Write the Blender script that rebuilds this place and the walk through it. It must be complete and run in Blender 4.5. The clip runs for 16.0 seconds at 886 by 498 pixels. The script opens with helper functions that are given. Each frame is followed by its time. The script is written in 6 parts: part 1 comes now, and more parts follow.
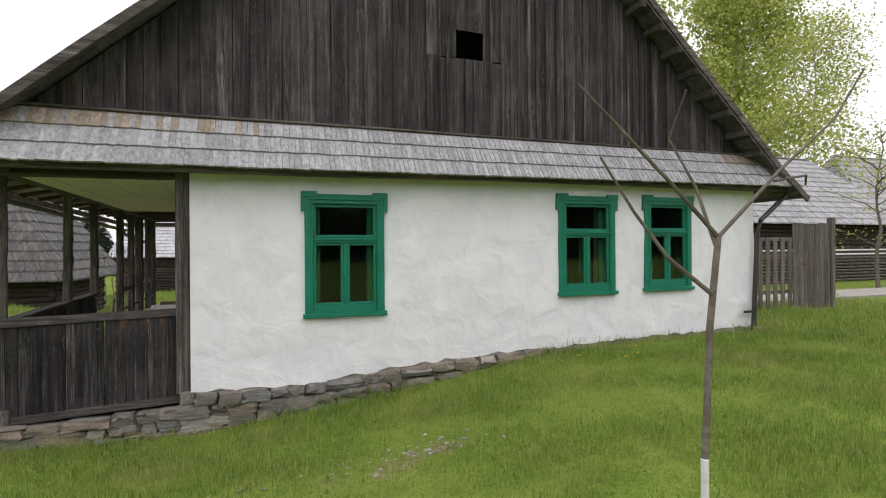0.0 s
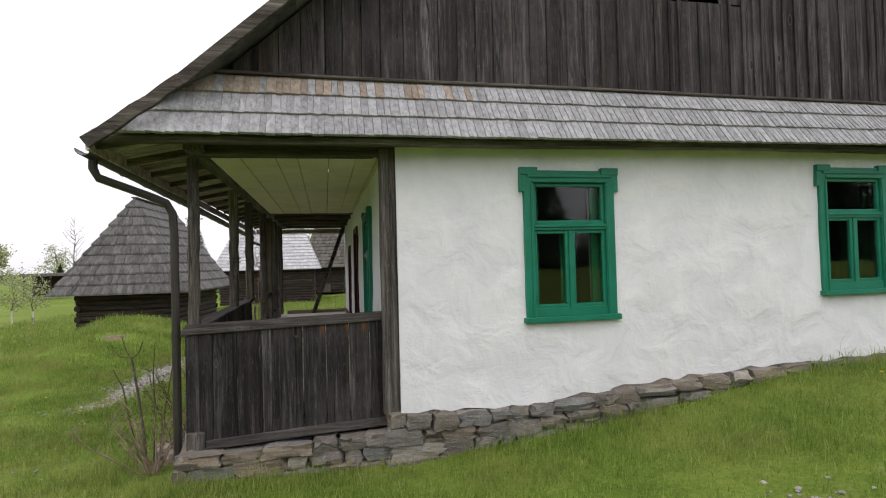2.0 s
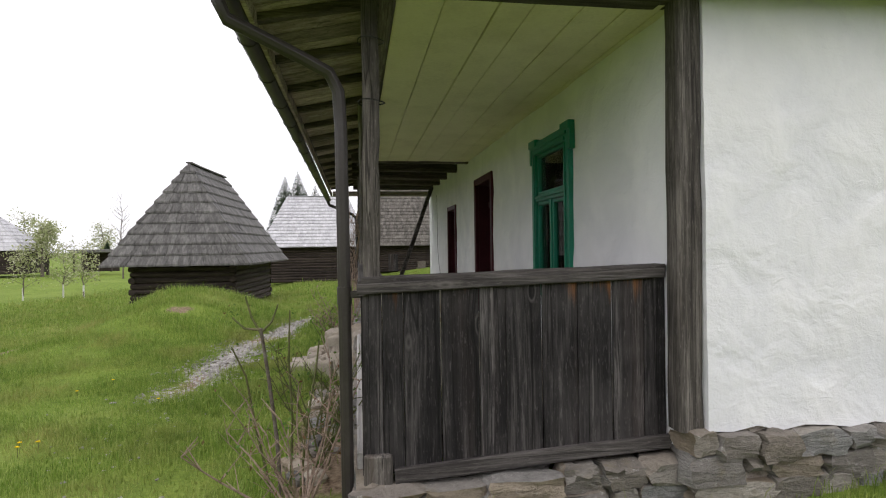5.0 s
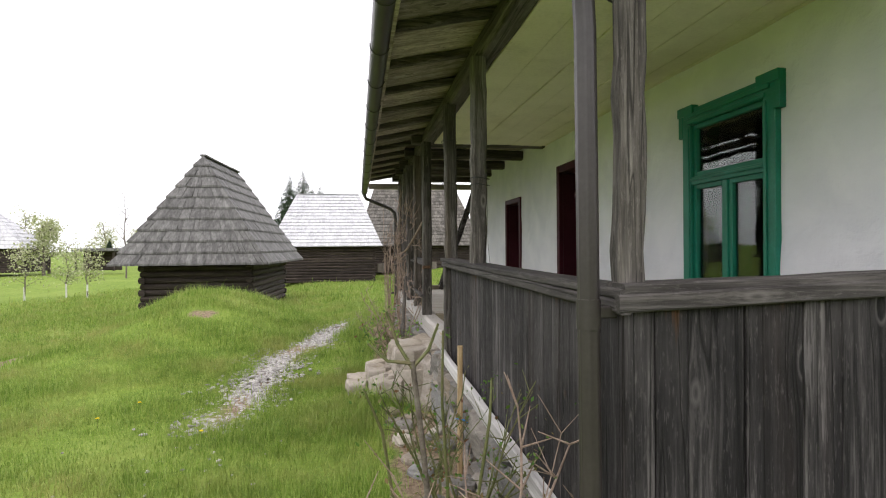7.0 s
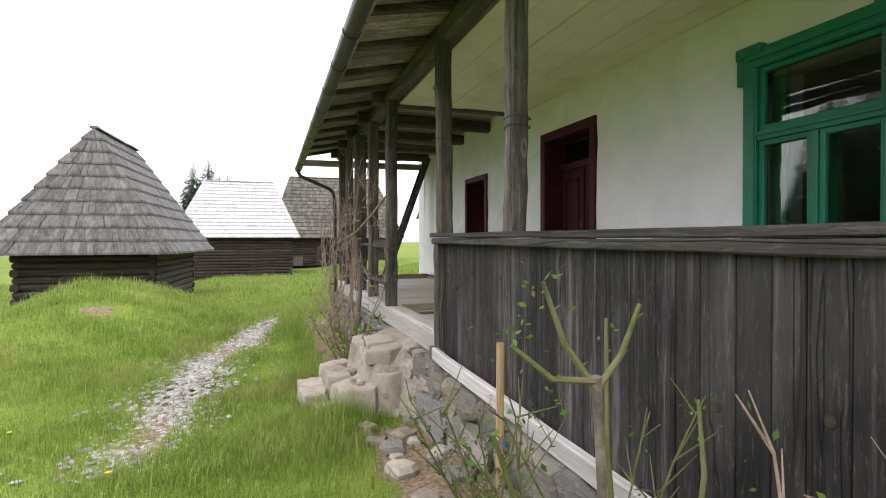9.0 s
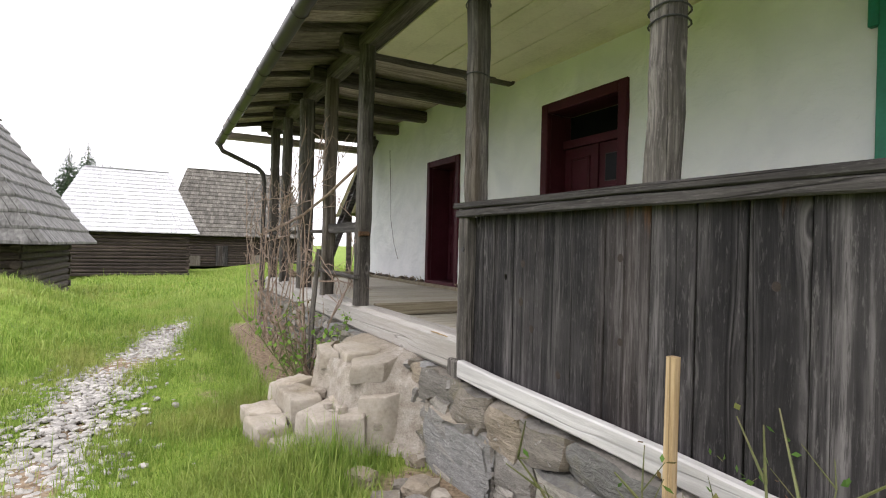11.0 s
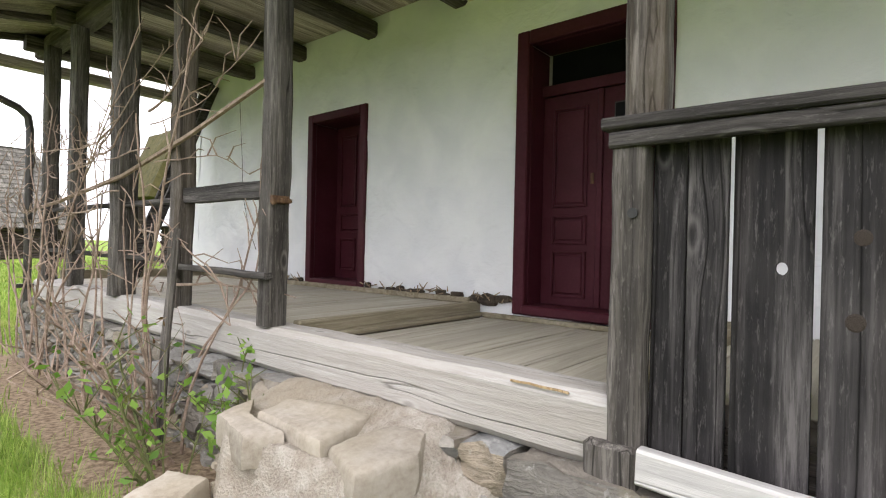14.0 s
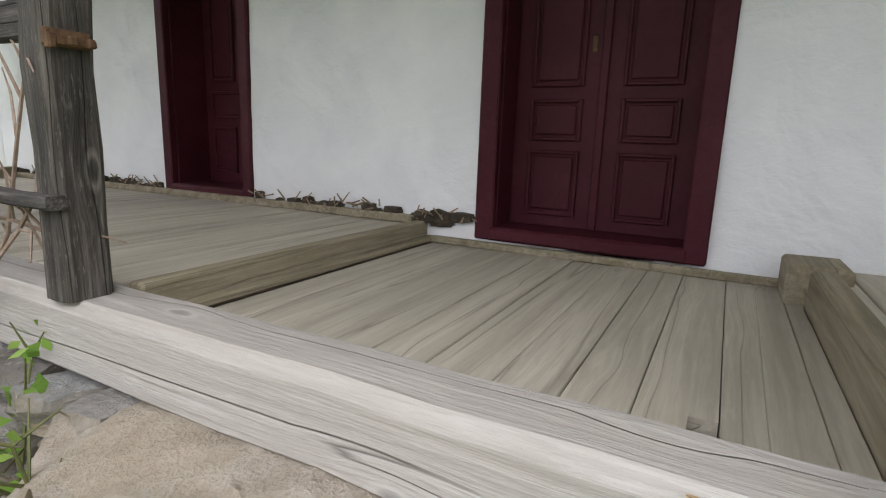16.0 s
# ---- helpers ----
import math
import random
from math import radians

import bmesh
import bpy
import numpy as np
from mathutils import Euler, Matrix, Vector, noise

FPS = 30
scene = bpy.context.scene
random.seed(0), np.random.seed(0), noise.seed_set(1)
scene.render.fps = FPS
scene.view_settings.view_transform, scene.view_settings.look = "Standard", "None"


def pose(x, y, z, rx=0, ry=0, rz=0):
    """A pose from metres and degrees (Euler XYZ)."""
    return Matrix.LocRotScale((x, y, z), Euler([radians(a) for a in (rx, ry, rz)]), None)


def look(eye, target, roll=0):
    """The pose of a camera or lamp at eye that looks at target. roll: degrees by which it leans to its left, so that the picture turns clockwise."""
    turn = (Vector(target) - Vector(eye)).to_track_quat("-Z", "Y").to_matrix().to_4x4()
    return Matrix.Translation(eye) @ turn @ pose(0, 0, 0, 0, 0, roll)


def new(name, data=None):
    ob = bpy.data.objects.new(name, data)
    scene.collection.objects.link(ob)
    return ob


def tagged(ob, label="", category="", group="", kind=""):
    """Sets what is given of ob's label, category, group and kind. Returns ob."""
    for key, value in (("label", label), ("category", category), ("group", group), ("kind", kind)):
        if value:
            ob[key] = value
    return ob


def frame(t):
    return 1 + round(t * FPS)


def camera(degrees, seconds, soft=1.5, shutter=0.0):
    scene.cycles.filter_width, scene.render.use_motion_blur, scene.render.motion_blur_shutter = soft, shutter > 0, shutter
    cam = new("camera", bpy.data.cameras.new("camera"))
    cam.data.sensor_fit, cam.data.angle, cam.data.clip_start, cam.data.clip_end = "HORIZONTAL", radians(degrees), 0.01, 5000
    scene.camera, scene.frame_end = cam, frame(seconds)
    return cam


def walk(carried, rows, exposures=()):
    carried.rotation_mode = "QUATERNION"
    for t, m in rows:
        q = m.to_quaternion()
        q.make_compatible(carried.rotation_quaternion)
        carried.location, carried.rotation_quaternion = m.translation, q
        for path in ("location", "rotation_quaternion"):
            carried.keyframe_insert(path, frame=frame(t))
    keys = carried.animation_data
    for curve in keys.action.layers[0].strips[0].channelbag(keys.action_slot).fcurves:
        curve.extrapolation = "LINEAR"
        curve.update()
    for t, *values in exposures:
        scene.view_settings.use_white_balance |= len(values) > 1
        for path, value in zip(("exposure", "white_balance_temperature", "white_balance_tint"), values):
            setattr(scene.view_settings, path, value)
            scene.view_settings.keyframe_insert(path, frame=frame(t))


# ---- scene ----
cam = camera(79.9, 16.0, soft=1.1)
PATH = [
    (0, (0.762, 0.15, 2.296), (1.451, 2.028, 2.294), -0.4),
    (0.5, (0.506, 0.586, 2.273), (1.127, 2.487, 2.312), -1.0),
    (1, (0.146, 1.068, 2.25), (0.665, 2.998, 2.33), -1.7),
    (1.5, (-0.267, 1.48, 2.201), (0.208, 3.421, 2.277), -1.5),
    (2, (-0.581, 1.875, 2.084), (-0.145, 3.826, 2.131), -1.5),
    (2.5, (-0.813, 2.184, 2.032), (-0.417, 4.144, 2.049), -0.4),
    (3, (-1.057, 2.489, 1.944), (-0.641, 4.445, 1.943), 0.1),
    (3.5, (-1.309, 2.927, 1.863), (-0.895, 4.883, 1.844), -1.0),
    (4, (-1.546, 3.314, 1.801), (-1.189, 5.281, 1.793), -1.6),
    (6.5, (-2.444, 5.406, 1.688), (-2.133, 7.382, 1.665), -0.6),
    (7, (-2.72, 5.594, 1.679), (-2.4, 7.568, 1.671), -0.5),
    (7.5, (-2.870, 5.844, 1.615), (-2.519, 7.813, 1.598), -0.8),
    (8, (-3.0, 6.117, 1.561), (-2.572, 8.071, 1.545), -0.5),
    (8.5, (-3.111, 6.405, 1.539), (-2.538, 8.321, 1.517), -0.1),
    (9, (-3.162, 6.815, 1.498), (-2.526, 8.712, 1.468), -0.2),
    (11.5, (-3.564, 8.579, 1.265), (-2.533, 10.293, 1.261), 1.1),
    (12, (-3.648, 8.933, 1.256), (-2.562, 10.612, 1.25), 0.5),
    (12.5, (-3.672, 9.244, 1.237), (-2.457, 10.832, 1.257), 0.7),
    (13, (-3.599, 9.674, 1.161), (-2.187, 11.09, 1.182), 0.3),
    (13.5, (-3.506, 10.054, 1.155), (-2.067, 11.443, 1.165), 0.3),
    (14, (-3.343, 10.379, 1.178), (-1.808, 11.661, 1.171), 1.3),
    (14.5, (-3.141, 10.713, 1.143), (-1.496, 11.849, 1.1), 1.5),
    (15, (-2.945, 10.93, 1.173), (-1.289, 12.035, 0.982), 1.1),
    (15.5, (-2.743, 11.136, 1.184), (-1.071, 12.196, 0.901), 0.6),
    (16, (-2.547, 11.333, 1.19), (-0.813, 12.248, 0.796), 2.0),
]
walk(cam, [(t, look(eye, target, roll)) for t, eye, target, roll in PATH], [(0, 0.1, 6600, 15), (4, 0.1, 6600, 15), (6.5, 0.66, 6600, 14), (9, 1.0, 6600, 14), (12, 1.2, 6600, 14), (14, 1.42, 6550, 13), (15, 1.4, 6500, 12), (16, 1.15, 6500, 12)])

# ---- world and sun: a bright overcast day ----
world = bpy.data.worlds.new("overcast_sky")
scene.world = world
world.use_nodes = True
wn = world.node_tree
wn.nodes.clear()
sky = wn.nodes.new("ShaderNodeTexSky")
sky.sky_type = 'NISHITA'
sky.sun_disc = False
sky.sun_elevation, sky.sun_rotation = radians(52), radians(205)
sky.air_density, sky.dust_density, sky.ozone_density = 1.0, 1.0, 1.0
haze = wn.nodes.new("ShaderNodeHueSaturation")
haze.inputs["Saturation"].default_value = 0.12
back = wn.nodes.new("ShaderNodeBackground")
back.inputs["Strength"].default_value = 0.15
wout = wn.nodes.new("ShaderNodeOutputWorld")
wn.links.new(sky.outputs[0], haze.inputs["Color"])
cloud = wn.nodes.new("ShaderNodeMix")
cloud.data_type = 'RGBA'
cloud.inputs[0].default_value = 0.8
cloud_dir = wn.nodes.new("ShaderNodeTexCoord")
cloud_up = wn.nodes.new("ShaderNodeSeparateXYZ")
wn.links.new(cloud_dir.outputs["Generated"], cloud_up.inputs[0])
cloud_ramp = wn.nodes.new("ShaderNodeValToRGB")
cloud_ramp.color_ramp.elements[0].position, cloud_ramp.color_ramp.elements[0].color = 0.0, (0.56, 0.57, 0.60, 1)
cloud_ramp.color_ramp.elements[1].position, cloud_ramp.color_ramp.elements[1].color = 0.75, (1.0, 1.01, 1.05, 1)
cloud_gain = wn.nodes.new("ShaderNodeVectorMath")
cloud_gain.operation = 'SCALE'
cloud_gain.inputs["Scale"].default_value = 11.5
wn.links.new(cloud_up.outputs["Z"], cloud_ramp.inputs[0])
wn.links.new(cloud_ramp.outputs[0], cloud_gain.inputs[0])
wn.links.new(cloud_gain.outputs[0], cloud.inputs[7])
wn.links.new(haze.outputs[0], cloud.inputs[6])
wn.links.new(cloud.outputs[2], back.inputs["Color"])
wn.links.new(back.outputs[0], wout.inputs["Surface"])
sun_data = bpy.data.lights.new("sun", 'SUN')
sun_data.energy, sun_data.angle, sun_data.color = 0.7, radians(60), (1.0, 0.97, 0.92)
sun = new("sun", sun_data)
sun.matrix_world = look((-10, -21, 30), (0, 0, 0))

# ---- materials ----


def node_mat(name):
    m = bpy.data.materials.new(name)
    m.use_nodes = True
    return m, m.node_tree, m.node_tree.nodes["Principled BSDF"]


def ramp(t, fac, stops):
    r = t.nodes.new("ShaderNodeValToRGB")
    while len(r.color_ramp.elements) < len(stops):
        r.color_ramp.elements.new(0.5)
    for el, (p, c) in zip(r.color_ramp.elements, stops):
        el.position, el.color = p, (*c, 1) if len(c) == 3 else (c[0], c[0], c[0], 1)
    t.links.new(fac, r.inputs["Fac"])
    return r.outputs["Color"]


def noise_tex(t, vec, scale, detail=5, rough=0.6, dist=0.0):
    n = t.nodes.new("ShaderNodeTexNoise")
    n.inputs["Scale"].default_value, n.inputs["Detail"].default_value = scale, detail
    n.inputs["Roughness"].default_value, n.inputs["Distortion"].default_value = rough, dist
    t.links.new(vec, n.inputs["Vector"])
    return n.outputs["Fac"]


def mixc(t, fac, a, b, how='MIX'):
    m = t.nodes.new("ShaderNodeMix")
    m.data_type, m.blend_type = 'RGBA', how
    for key, v in (("Factor", fac), ("A", a), ("B", b)):
        s = [i for i in m.inputs if i.name == key and (i.type == 'RGBA' or (key == "Factor" and i.type == 'VALUE'))][0]
        if isinstance(v, (int, float)):
            s.default_value = v
        elif isinstance(v, tuple):
            s.default_value = (*v, 1)
        else:
            t.links.new(v, s)
    return [o for o in m.outputs if o.type == 'RGBA'][0]


def maths(t, op, a, b=0.0):
    m = t.nodes.new("ShaderNodeMath")
    m.operation = op
    for i, v in enumerate((a, b)):
        if isinstance(v, (int, float)):
            m.inputs[i].default_value = v
        else:
            t.links.new(v, m.inputs[i])
    return m.outputs[0]


def bumped(t, bsdf, height, strength, distance=0.02):
    b = t.nodes.new("ShaderNodeBump")
    b.inputs["Strength"].default_value, b.inputs["Distance"].default_value = strength, distance
    t.links.new(height, b.inputs["Height"])
    t.links.new(b.outputs[0], bsdf.inputs["Normal"])


def coords(t, stretch=(1, 1, 1), shuffle=True):
    """Object coordinates, stretched, and shifted from piece to piece."""
    tc = t.nodes.new("ShaderNodeTexCoord")
    mp = t.nodes.new("ShaderNodeMapping")
    mp.inputs["Scale"].default_value = stretch
    t.links.new(tc.outputs["Object"], mp.inputs["Vector"])
    info = t.nodes.new("ShaderNodeObjectInfo")
    if shuffle:
        c = t.nodes.new("ShaderNodeCombineXYZ")
        for i, k in enumerate((37.0, 53.0, 71.0)):
            t.links.new(maths(t, 'MULTIPLY', info.outputs["Random"], k), c.inputs[i])
        t.links.new(c.outputs[0], mp.inputs["Location"])
    return mp.outputs[0], info.outputs["Random"], tc.outputs["Object"]


def wood(name, dark, mid, light, axis='Z', spread=0.5, rough=0.8, grain=14.0, bump=0.5, tint=None, tinted=0.8, knots=0.8, worn=0.35, lines=0.5, sheltered=None):
    """Weathered wood: grain that flows round the knots, cracks, worn streaks and a shade of its own for each piece. sheltered: heights between which old colour is kept, and that colour."""
    m, t, b = node_mat(name)
    pick = {'X': 0, 'Y': 1, 'Z': 2}[axis]

    def along(k):
        v = [1.0, 1.0, 1.0]
        v[pick] = k
        return tuple(v)

    def vmath(op, p, q):
        n = t.nodes.new("ShaderNodeVectorMath")
        n.operation = op
        for i, w in enumerate((p, q)):
            if isinstance(w, tuple):
                n.inputs[i].default_value = w
            else:
                t.links.new(w, n.inputs[i])
        return n.outputs[0]
    vec, rnd, plain = coords(t, along(0.045))
    long_vec, _, _ = coords(t, along(0.018))
    speck_vec, _, _ = coords(t, along(0.16))
    kvec, _, _ = coords(t, along(0.38))
    kn = t.nodes.new("ShaderNodeTexVoronoi")
    kn.inputs["Scale"].default_value = 3.6
    t.links.new(kvec, kn.inputs["Vector"])
    near = ramp(t, kn.outputs["Distance"], [(0.0, (1,)), (0.12, (0.72,)), (0.24, (0.25,)), (0.42, (0,))])
    off = [1.0, 1.0, 1.0]
    off[pick] = 0.0
    if knots:
        warp = vmath('MULTIPLY', vmath('MULTIPLY', vmath('SUBTRACT', kvec, kn.outputs["Position"]), near), tuple(-0.8 * o for o in off))
        vec, long_vec = vmath('ADD', vec, warp), vmath('ADD', long_vec, warp)
    fine = noise_tex(t, vec, grain * 9, 5, 0.7, 0.1)
    wide = noise_tex(t, vec, grain * 1.1, 4, 0.6, 0.35)
    ring = noise_tex(t, vec, grain * 3.2, 2, 0.5, 0.1)
    col = ramp(t, wide, [(0.30, dark), (0.5, mid), (0.76, light)])
    col = mixc(t, maths(t, 'MULTIPLY', ramp(t, ring, [(0.40, (1,)), (0.52, (0,))]), lines), col, dark)
    col = mixc(t, maths(t, 'MULTIPLY', ramp(t, fine, [(0.42, (1,)), (0.54, (0,))]), lines), col, dark)
    speck = noise_tex(t, speck_vec, grain * 8, 4, 0.75)
    col = mixc(t, maths(t, 'MULTIPLY', ramp(t, speck, [(0.56, (0,)), (0.68, (1,))]), worn), col, light)
    blot = noise_tex(t, plain, 1.7, 4, 0.6)
    col = mixc(t, maths(t, 'MULTIPLY', ramp(t, blot, [(0.45, (0,)), (0.72, (1,))]), worn * 0.6), col, light)
    crack = ramp(t, noise_tex(t, long_vec, grain * 0.8, 2, 0.5, 0.3), [(0.490, (0,)), (0.5, (1,)), (0.510, (0,))])
    col = mixc(t, maths(t, 'MULTIPLY', crack, min(0.85, lines * 1.4)), col, tuple(c * 0.35 for c in dark))
    island = t.nodes.new("ShaderNodeNewGeometry").outputs["Random Per Island"]
    both = maths(t, 'FRACT', maths(t, 'ADD', rnd, island))
    hsv = t.nodes.new("ShaderNodeHueSaturation")
    t.links.new(col, hsv.inputs["Color"])
    t.links.new(maths(t, 'ADD', maths(t, 'MULTIPLY', both, spread), 1 - spread / 2), hsv.inputs["Value"])
    out = hsv.outputs[0]
    if tint:
        out = mixc(t, ramp(t, noise_tex(t, vec, 3.0, 3), [(0.56, (0,)), (0.72, (tinted,))]), out, tint)
    if sheltered:
        z0, z1, old = sheltered
        sep = t.nodes.new("ShaderNodeSeparateXYZ")
        t.links.new(plain, sep.inputs[0])
        up = maths(t, 'DIVIDE', maths(t, 'SUBTRACT', sep.outputs["Z"], z0), z1 - z0)
        streak = maths(t, 'ADD', maths(t, 'MULTIPLY', maths(t, 'SUBTRACT', noise_tex(t, long_vec, 6.0, 4, 0.65), 0.625), 3.2), maths(t, 'MULTIPLY', up, 0.62))
        out = mixc(t, maths(t, 'MULTIPLY', ramp(t, streak, [(0.42, (0,)), (0.75, (1,))]), ramp(t, up, [(0.0, (0,)), (0.75, (0.85,))])), out, mixc(t, ramp(t, fine, [(0.4, (0,)), (0.6, (1,))]), tuple(c * 0.4 for c in old), old))
    if knots:
        core = ramp(t, kn.outputs["Distance"], [(0.025, (0.4,)), (0.042, (1,)), (0.055, (0.9,)), (0.07, (0,))])
        halo = ramp(t, kn.outputs["Distance"], [(0.065, (0,)), (0.08, (0.45,)), (0.105, (0,))])
        out = mixc(t, maths(t, 'MULTIPLY', halo, knots), out, light)
        out = mixc(t, maths(t, 'MULTIPLY', core, knots), out, tuple(c * 0.5 for c in dark))
    t.links.new(out, b.inputs["Base Color"])
    b.inputs["Roughness"].default_value = rough
    b.inputs["Specular IOR Level"].default_value = 0.25
    relief = maths(t, 'SUBTRACT', maths(t, 'ADD', maths(t, 'ADD', fine, maths(t, 'MULTIPLY', ring, 0.8)), maths(t, 'MULTIPLY', wide, 0.5)), maths(t, 'MULTIPLY', crack, 0.8))
    bumped(t, b, relief, bump, 0.006)
    return m


def mottled(name, stops, scale=6.0, fine=60.0, rough=0.85, bump=0.4, dist=0.01, spread=0.0, spec=0.25, stain=None):
    """A surface with blotches at two sizes, relief and, at will, stains."""
    m, t, b = node_mat(name)
    vec, rnd, plain = coords(t, (1, 1, 1), spread > 0)
    big, small = noise_tex(t, vec, scale, 5, 0.6), noise_tex(t, vec, fine, 4, 0.6)
    both = maths(t, 'ADD', maths(t, 'MULTIPLY', big, 0.65), maths(t, 'MULTIPLY', small, 0.35))
    n = len(stops)
    out = ramp(t, both, [(0.3 + 0.4 * i / max(1, n - 1), c) for i, c in enumerate(stops)])
    if spread:
        isl = t.nodes.new("ShaderNodeNewGeometry").outputs["Random Per Island"]
        hsv = t.nodes.new("ShaderNodeHueSaturation")
        t.links.new(out, hsv.inputs["Color"])
        t.links.new(maths(t, 'ADD', maths(t, 'MULTIPLY', maths(t, 'FRACT', maths(t, 'ADD', rnd, isl)), spread), 1 - spread / 2), hsv.inputs["Value"])
        out = hsv.outputs[0]
    if stain:
        out = mixc(t, ramp(t, noise_tex(t, plain, 0.8, 5), [(0.5, (0,)), (0.72, (0.7,))]), out, stain)
    t.links.new(out, b.inputs["Base Color"])
    b.inputs["Roughness"].default_value = rough
    b.inputs["Specular IOR Level"].default_value = spec
    if bump:
        bumped(t, b, both, bump, dist)
    return m


def stone_mat():
    """Fieldstone: every piece blue-grey, brown or pale, with bedding streaks, lichen and pits."""
    m, t, b = node_mat("grey_fieldstone")
    vec, rnd, plain = coords(t, (1, 1, 1))
    flat_vec, _, _ = coords(t, (1, 1, 4.0))
    isl = t.nodes.new("ShaderNodeNewGeometry").outputs["Random Per Island"]
    one = maths(t, 'FRACT', maths(t, 'ADD', rnd, isl))
    hue = ramp(t, one, [(0.0, (0.13, 0.128, 0.122)), (0.25, (0.19, 0.165, 0.135)), (0.45, (0.21, 0.212, 0.21)), (0.62, (0.26, 0.215, 0.16)), (0.8, (0.16, 0.15, 0.138)), (1.0, (0.34, 0.315, 0.275))])
    bed = noise_tex(t, flat_vec, 9.0, 5, 0.65, 0.6)
    fine = noise_tex(t, vec, 45.0, 4, 0.65)
    tone = maths(t, 'ADD', maths(t, 'MULTIPLY', bed, 1.3), maths(t, 'MULTIPLY', fine, 0.7))
    hsv = t.nodes.new("ShaderNodeHueSaturation")
    t.links.new(hue, hsv.inputs["Color"])
    t.links.new(maths(t, 'MULTIPLY', tone, 0.94), hsv.inputs["Value"])
    col = mixc(t, ramp(t, noise_tex(t, plain, 3.0, 5, 0.7), [(0.56, (0,)), (0.70, (0.6,))]), hsv.outputs[0], (0.17, 0.145, 0.085))
    col = mixc(t, ramp(t, noise_tex(t, plain, 14.0, 4, 0.7), [(0.62, (0,)), (0.70, (0.7,))]), col, (0.36, 0.35, 0.33))
    t.links.new(col, b.inputs["Base Color"])
    b.inputs["Roughness"].default_value, b.inputs["Specular IOR Level"].default_value = 0.88, 0.25
    bumped(t, b, maths(t, 'ADD', bed, maths(t, 'MULTIPLY', fine, 0.4)), 0.9, 0.025)
    return m


def plaster_mat():
    """Whitewash over hand-thrown plaster: broad lumps, trowel ridges, faint grey and cream patches."""
    m, t, b = node_mat("whitewashed_plaster")
    v = t.nodes.new("ShaderNodeTexCoord").outputs["Object"]
    mp = t.nodes.new("ShaderNodeMapping")
    mp.inputs["Rotation"].default_value, mp.inputs["Scale"].default_value = (0, 0.5, 0.3), (1, 1, 1.7)
    t.links.new(v, mp.inputs["Vector"])
    lump, trowel, grit = noise_tex(t, v, 2.6, 3, 0.5, 0.4), noise_tex(t, mp.outputs[0], 7.0, 3, 0.5, 1.2), noise_tex(t, v, 60.0, 3, 0.6)
    col = ramp(t, lump, [(0.35, (0.69, 0.70, 0.725)), (0.65, (0.765, 0.77, 0.785))])
    col = mixc(t, ramp(t, noise_tex(t, v, 0.8, 5), [(0.5, (0,)), (0.75, (0.6,))]), col, (0.70, 0.70, 0.695))
    t.links.new(col, b.inputs["Base Color"])
    b.inputs["Roughness"].default_value, b.inputs["Specular IOR Level"].default_value = 0.9, 0.2
    ridge = maths(t, 'ABSOLUTE', maths(t, 'SUBTRACT', trowel, 0.5))
    height = maths(t, 'ADD', maths(t, 'ADD', maths(t, 'MULTIPLY', lump, 0.9), maths(t, 'MULTIPLY', ridge, 0.11)), maths(t, 'MULTIPLY', grit, 0.05))
    bumped(t, b, height, 0.7, 0.08)
    return m


DARK_BOARD = wood("weathered_dark_boards", (0.0085, 0.0075, 0.008), (0.026, 0.0235, 0.024), (0.155, 0.143, 0.14), 'Z', 0.6, grain=11.0, bump=1.0, tint=(0.07, 0.045, 0.035), tinted=0.25, worn=0.36, lines=0.72, sheltered=(1.20, 1.48, (0.20, 0.085, 0.028)))
GABLE_BOARD = wood("tarred_gable_boards", (0.018, 0.015, 0.016), (0.05, 0.043, 0.0445), (0.18, 0.162, 0.162), 'Z', 0.8, grain=9.0, bump=0.9, tint=(0.075, 0.05, 0.035), tinted=0.35, lines=0.7)
DARK_BEAM = wood("dark_beam_wood", (0.036, 0.029, 0.026), (0.105, 0.09, 0.079), (0.22, 0.198, 0.178), 'Y', 0.4, lines=0.6)
DARK_CROSS = wood("dark_cross_beam_wood", (0.032, 0.026, 0.0225), (0.095, 0.080, 0.069), (0.21, 0.186, 0.165), 'X', 0.4, lines=0.6)
SOFFIT_WOOD = wood("soffit_board_wood", (0.12, 0.098, 0.082), (0.36, 0.305, 0.255), (0.56, 0.50, 0.435), 'X', 0.9, lines=0.45)
POST_WOOD = wood("grey_post_wood", (0.032, 0.028, 0.025), (0.11, 0.098, 0.087), (0.28, 0.258, 0.236), 'Z', 0.3, grain=13, bump=0.9, lines=0.65, tint=(0.11, 0.08, 0.053), tinted=0.6)
RAIL_WOOD_Y = wood("grey_rail_wood", (0.021, 0.0185, 0.0175), (0.062, 0.056, 0.0525), (0.17, 0.157, 0.148), 'Y', 0.3, grain=13, lines=0.65, bump=0.8)
RAIL_WOOD_X = wood("grey_rail_wood_across", (0.021, 0.0185, 0.0175), (0.062, 0.056, 0.0525), (0.17, 0.157, 0.148), 'X', 0.3, grain=13, lines=0.65, bump=0.8)
SILL_WOOD = wood("bleached_sill_beam_wood", (0.31, 0.29, 0.27), (0.40, 0.38, 0.36), (0.50, 0.485, 0.465), 'Y', 0.2, tint=(0.27, 0.235, 0.195), tinted=0.5, grain=9, worn=0.35, lines=0.52, knots=0.6, bump=1.0)
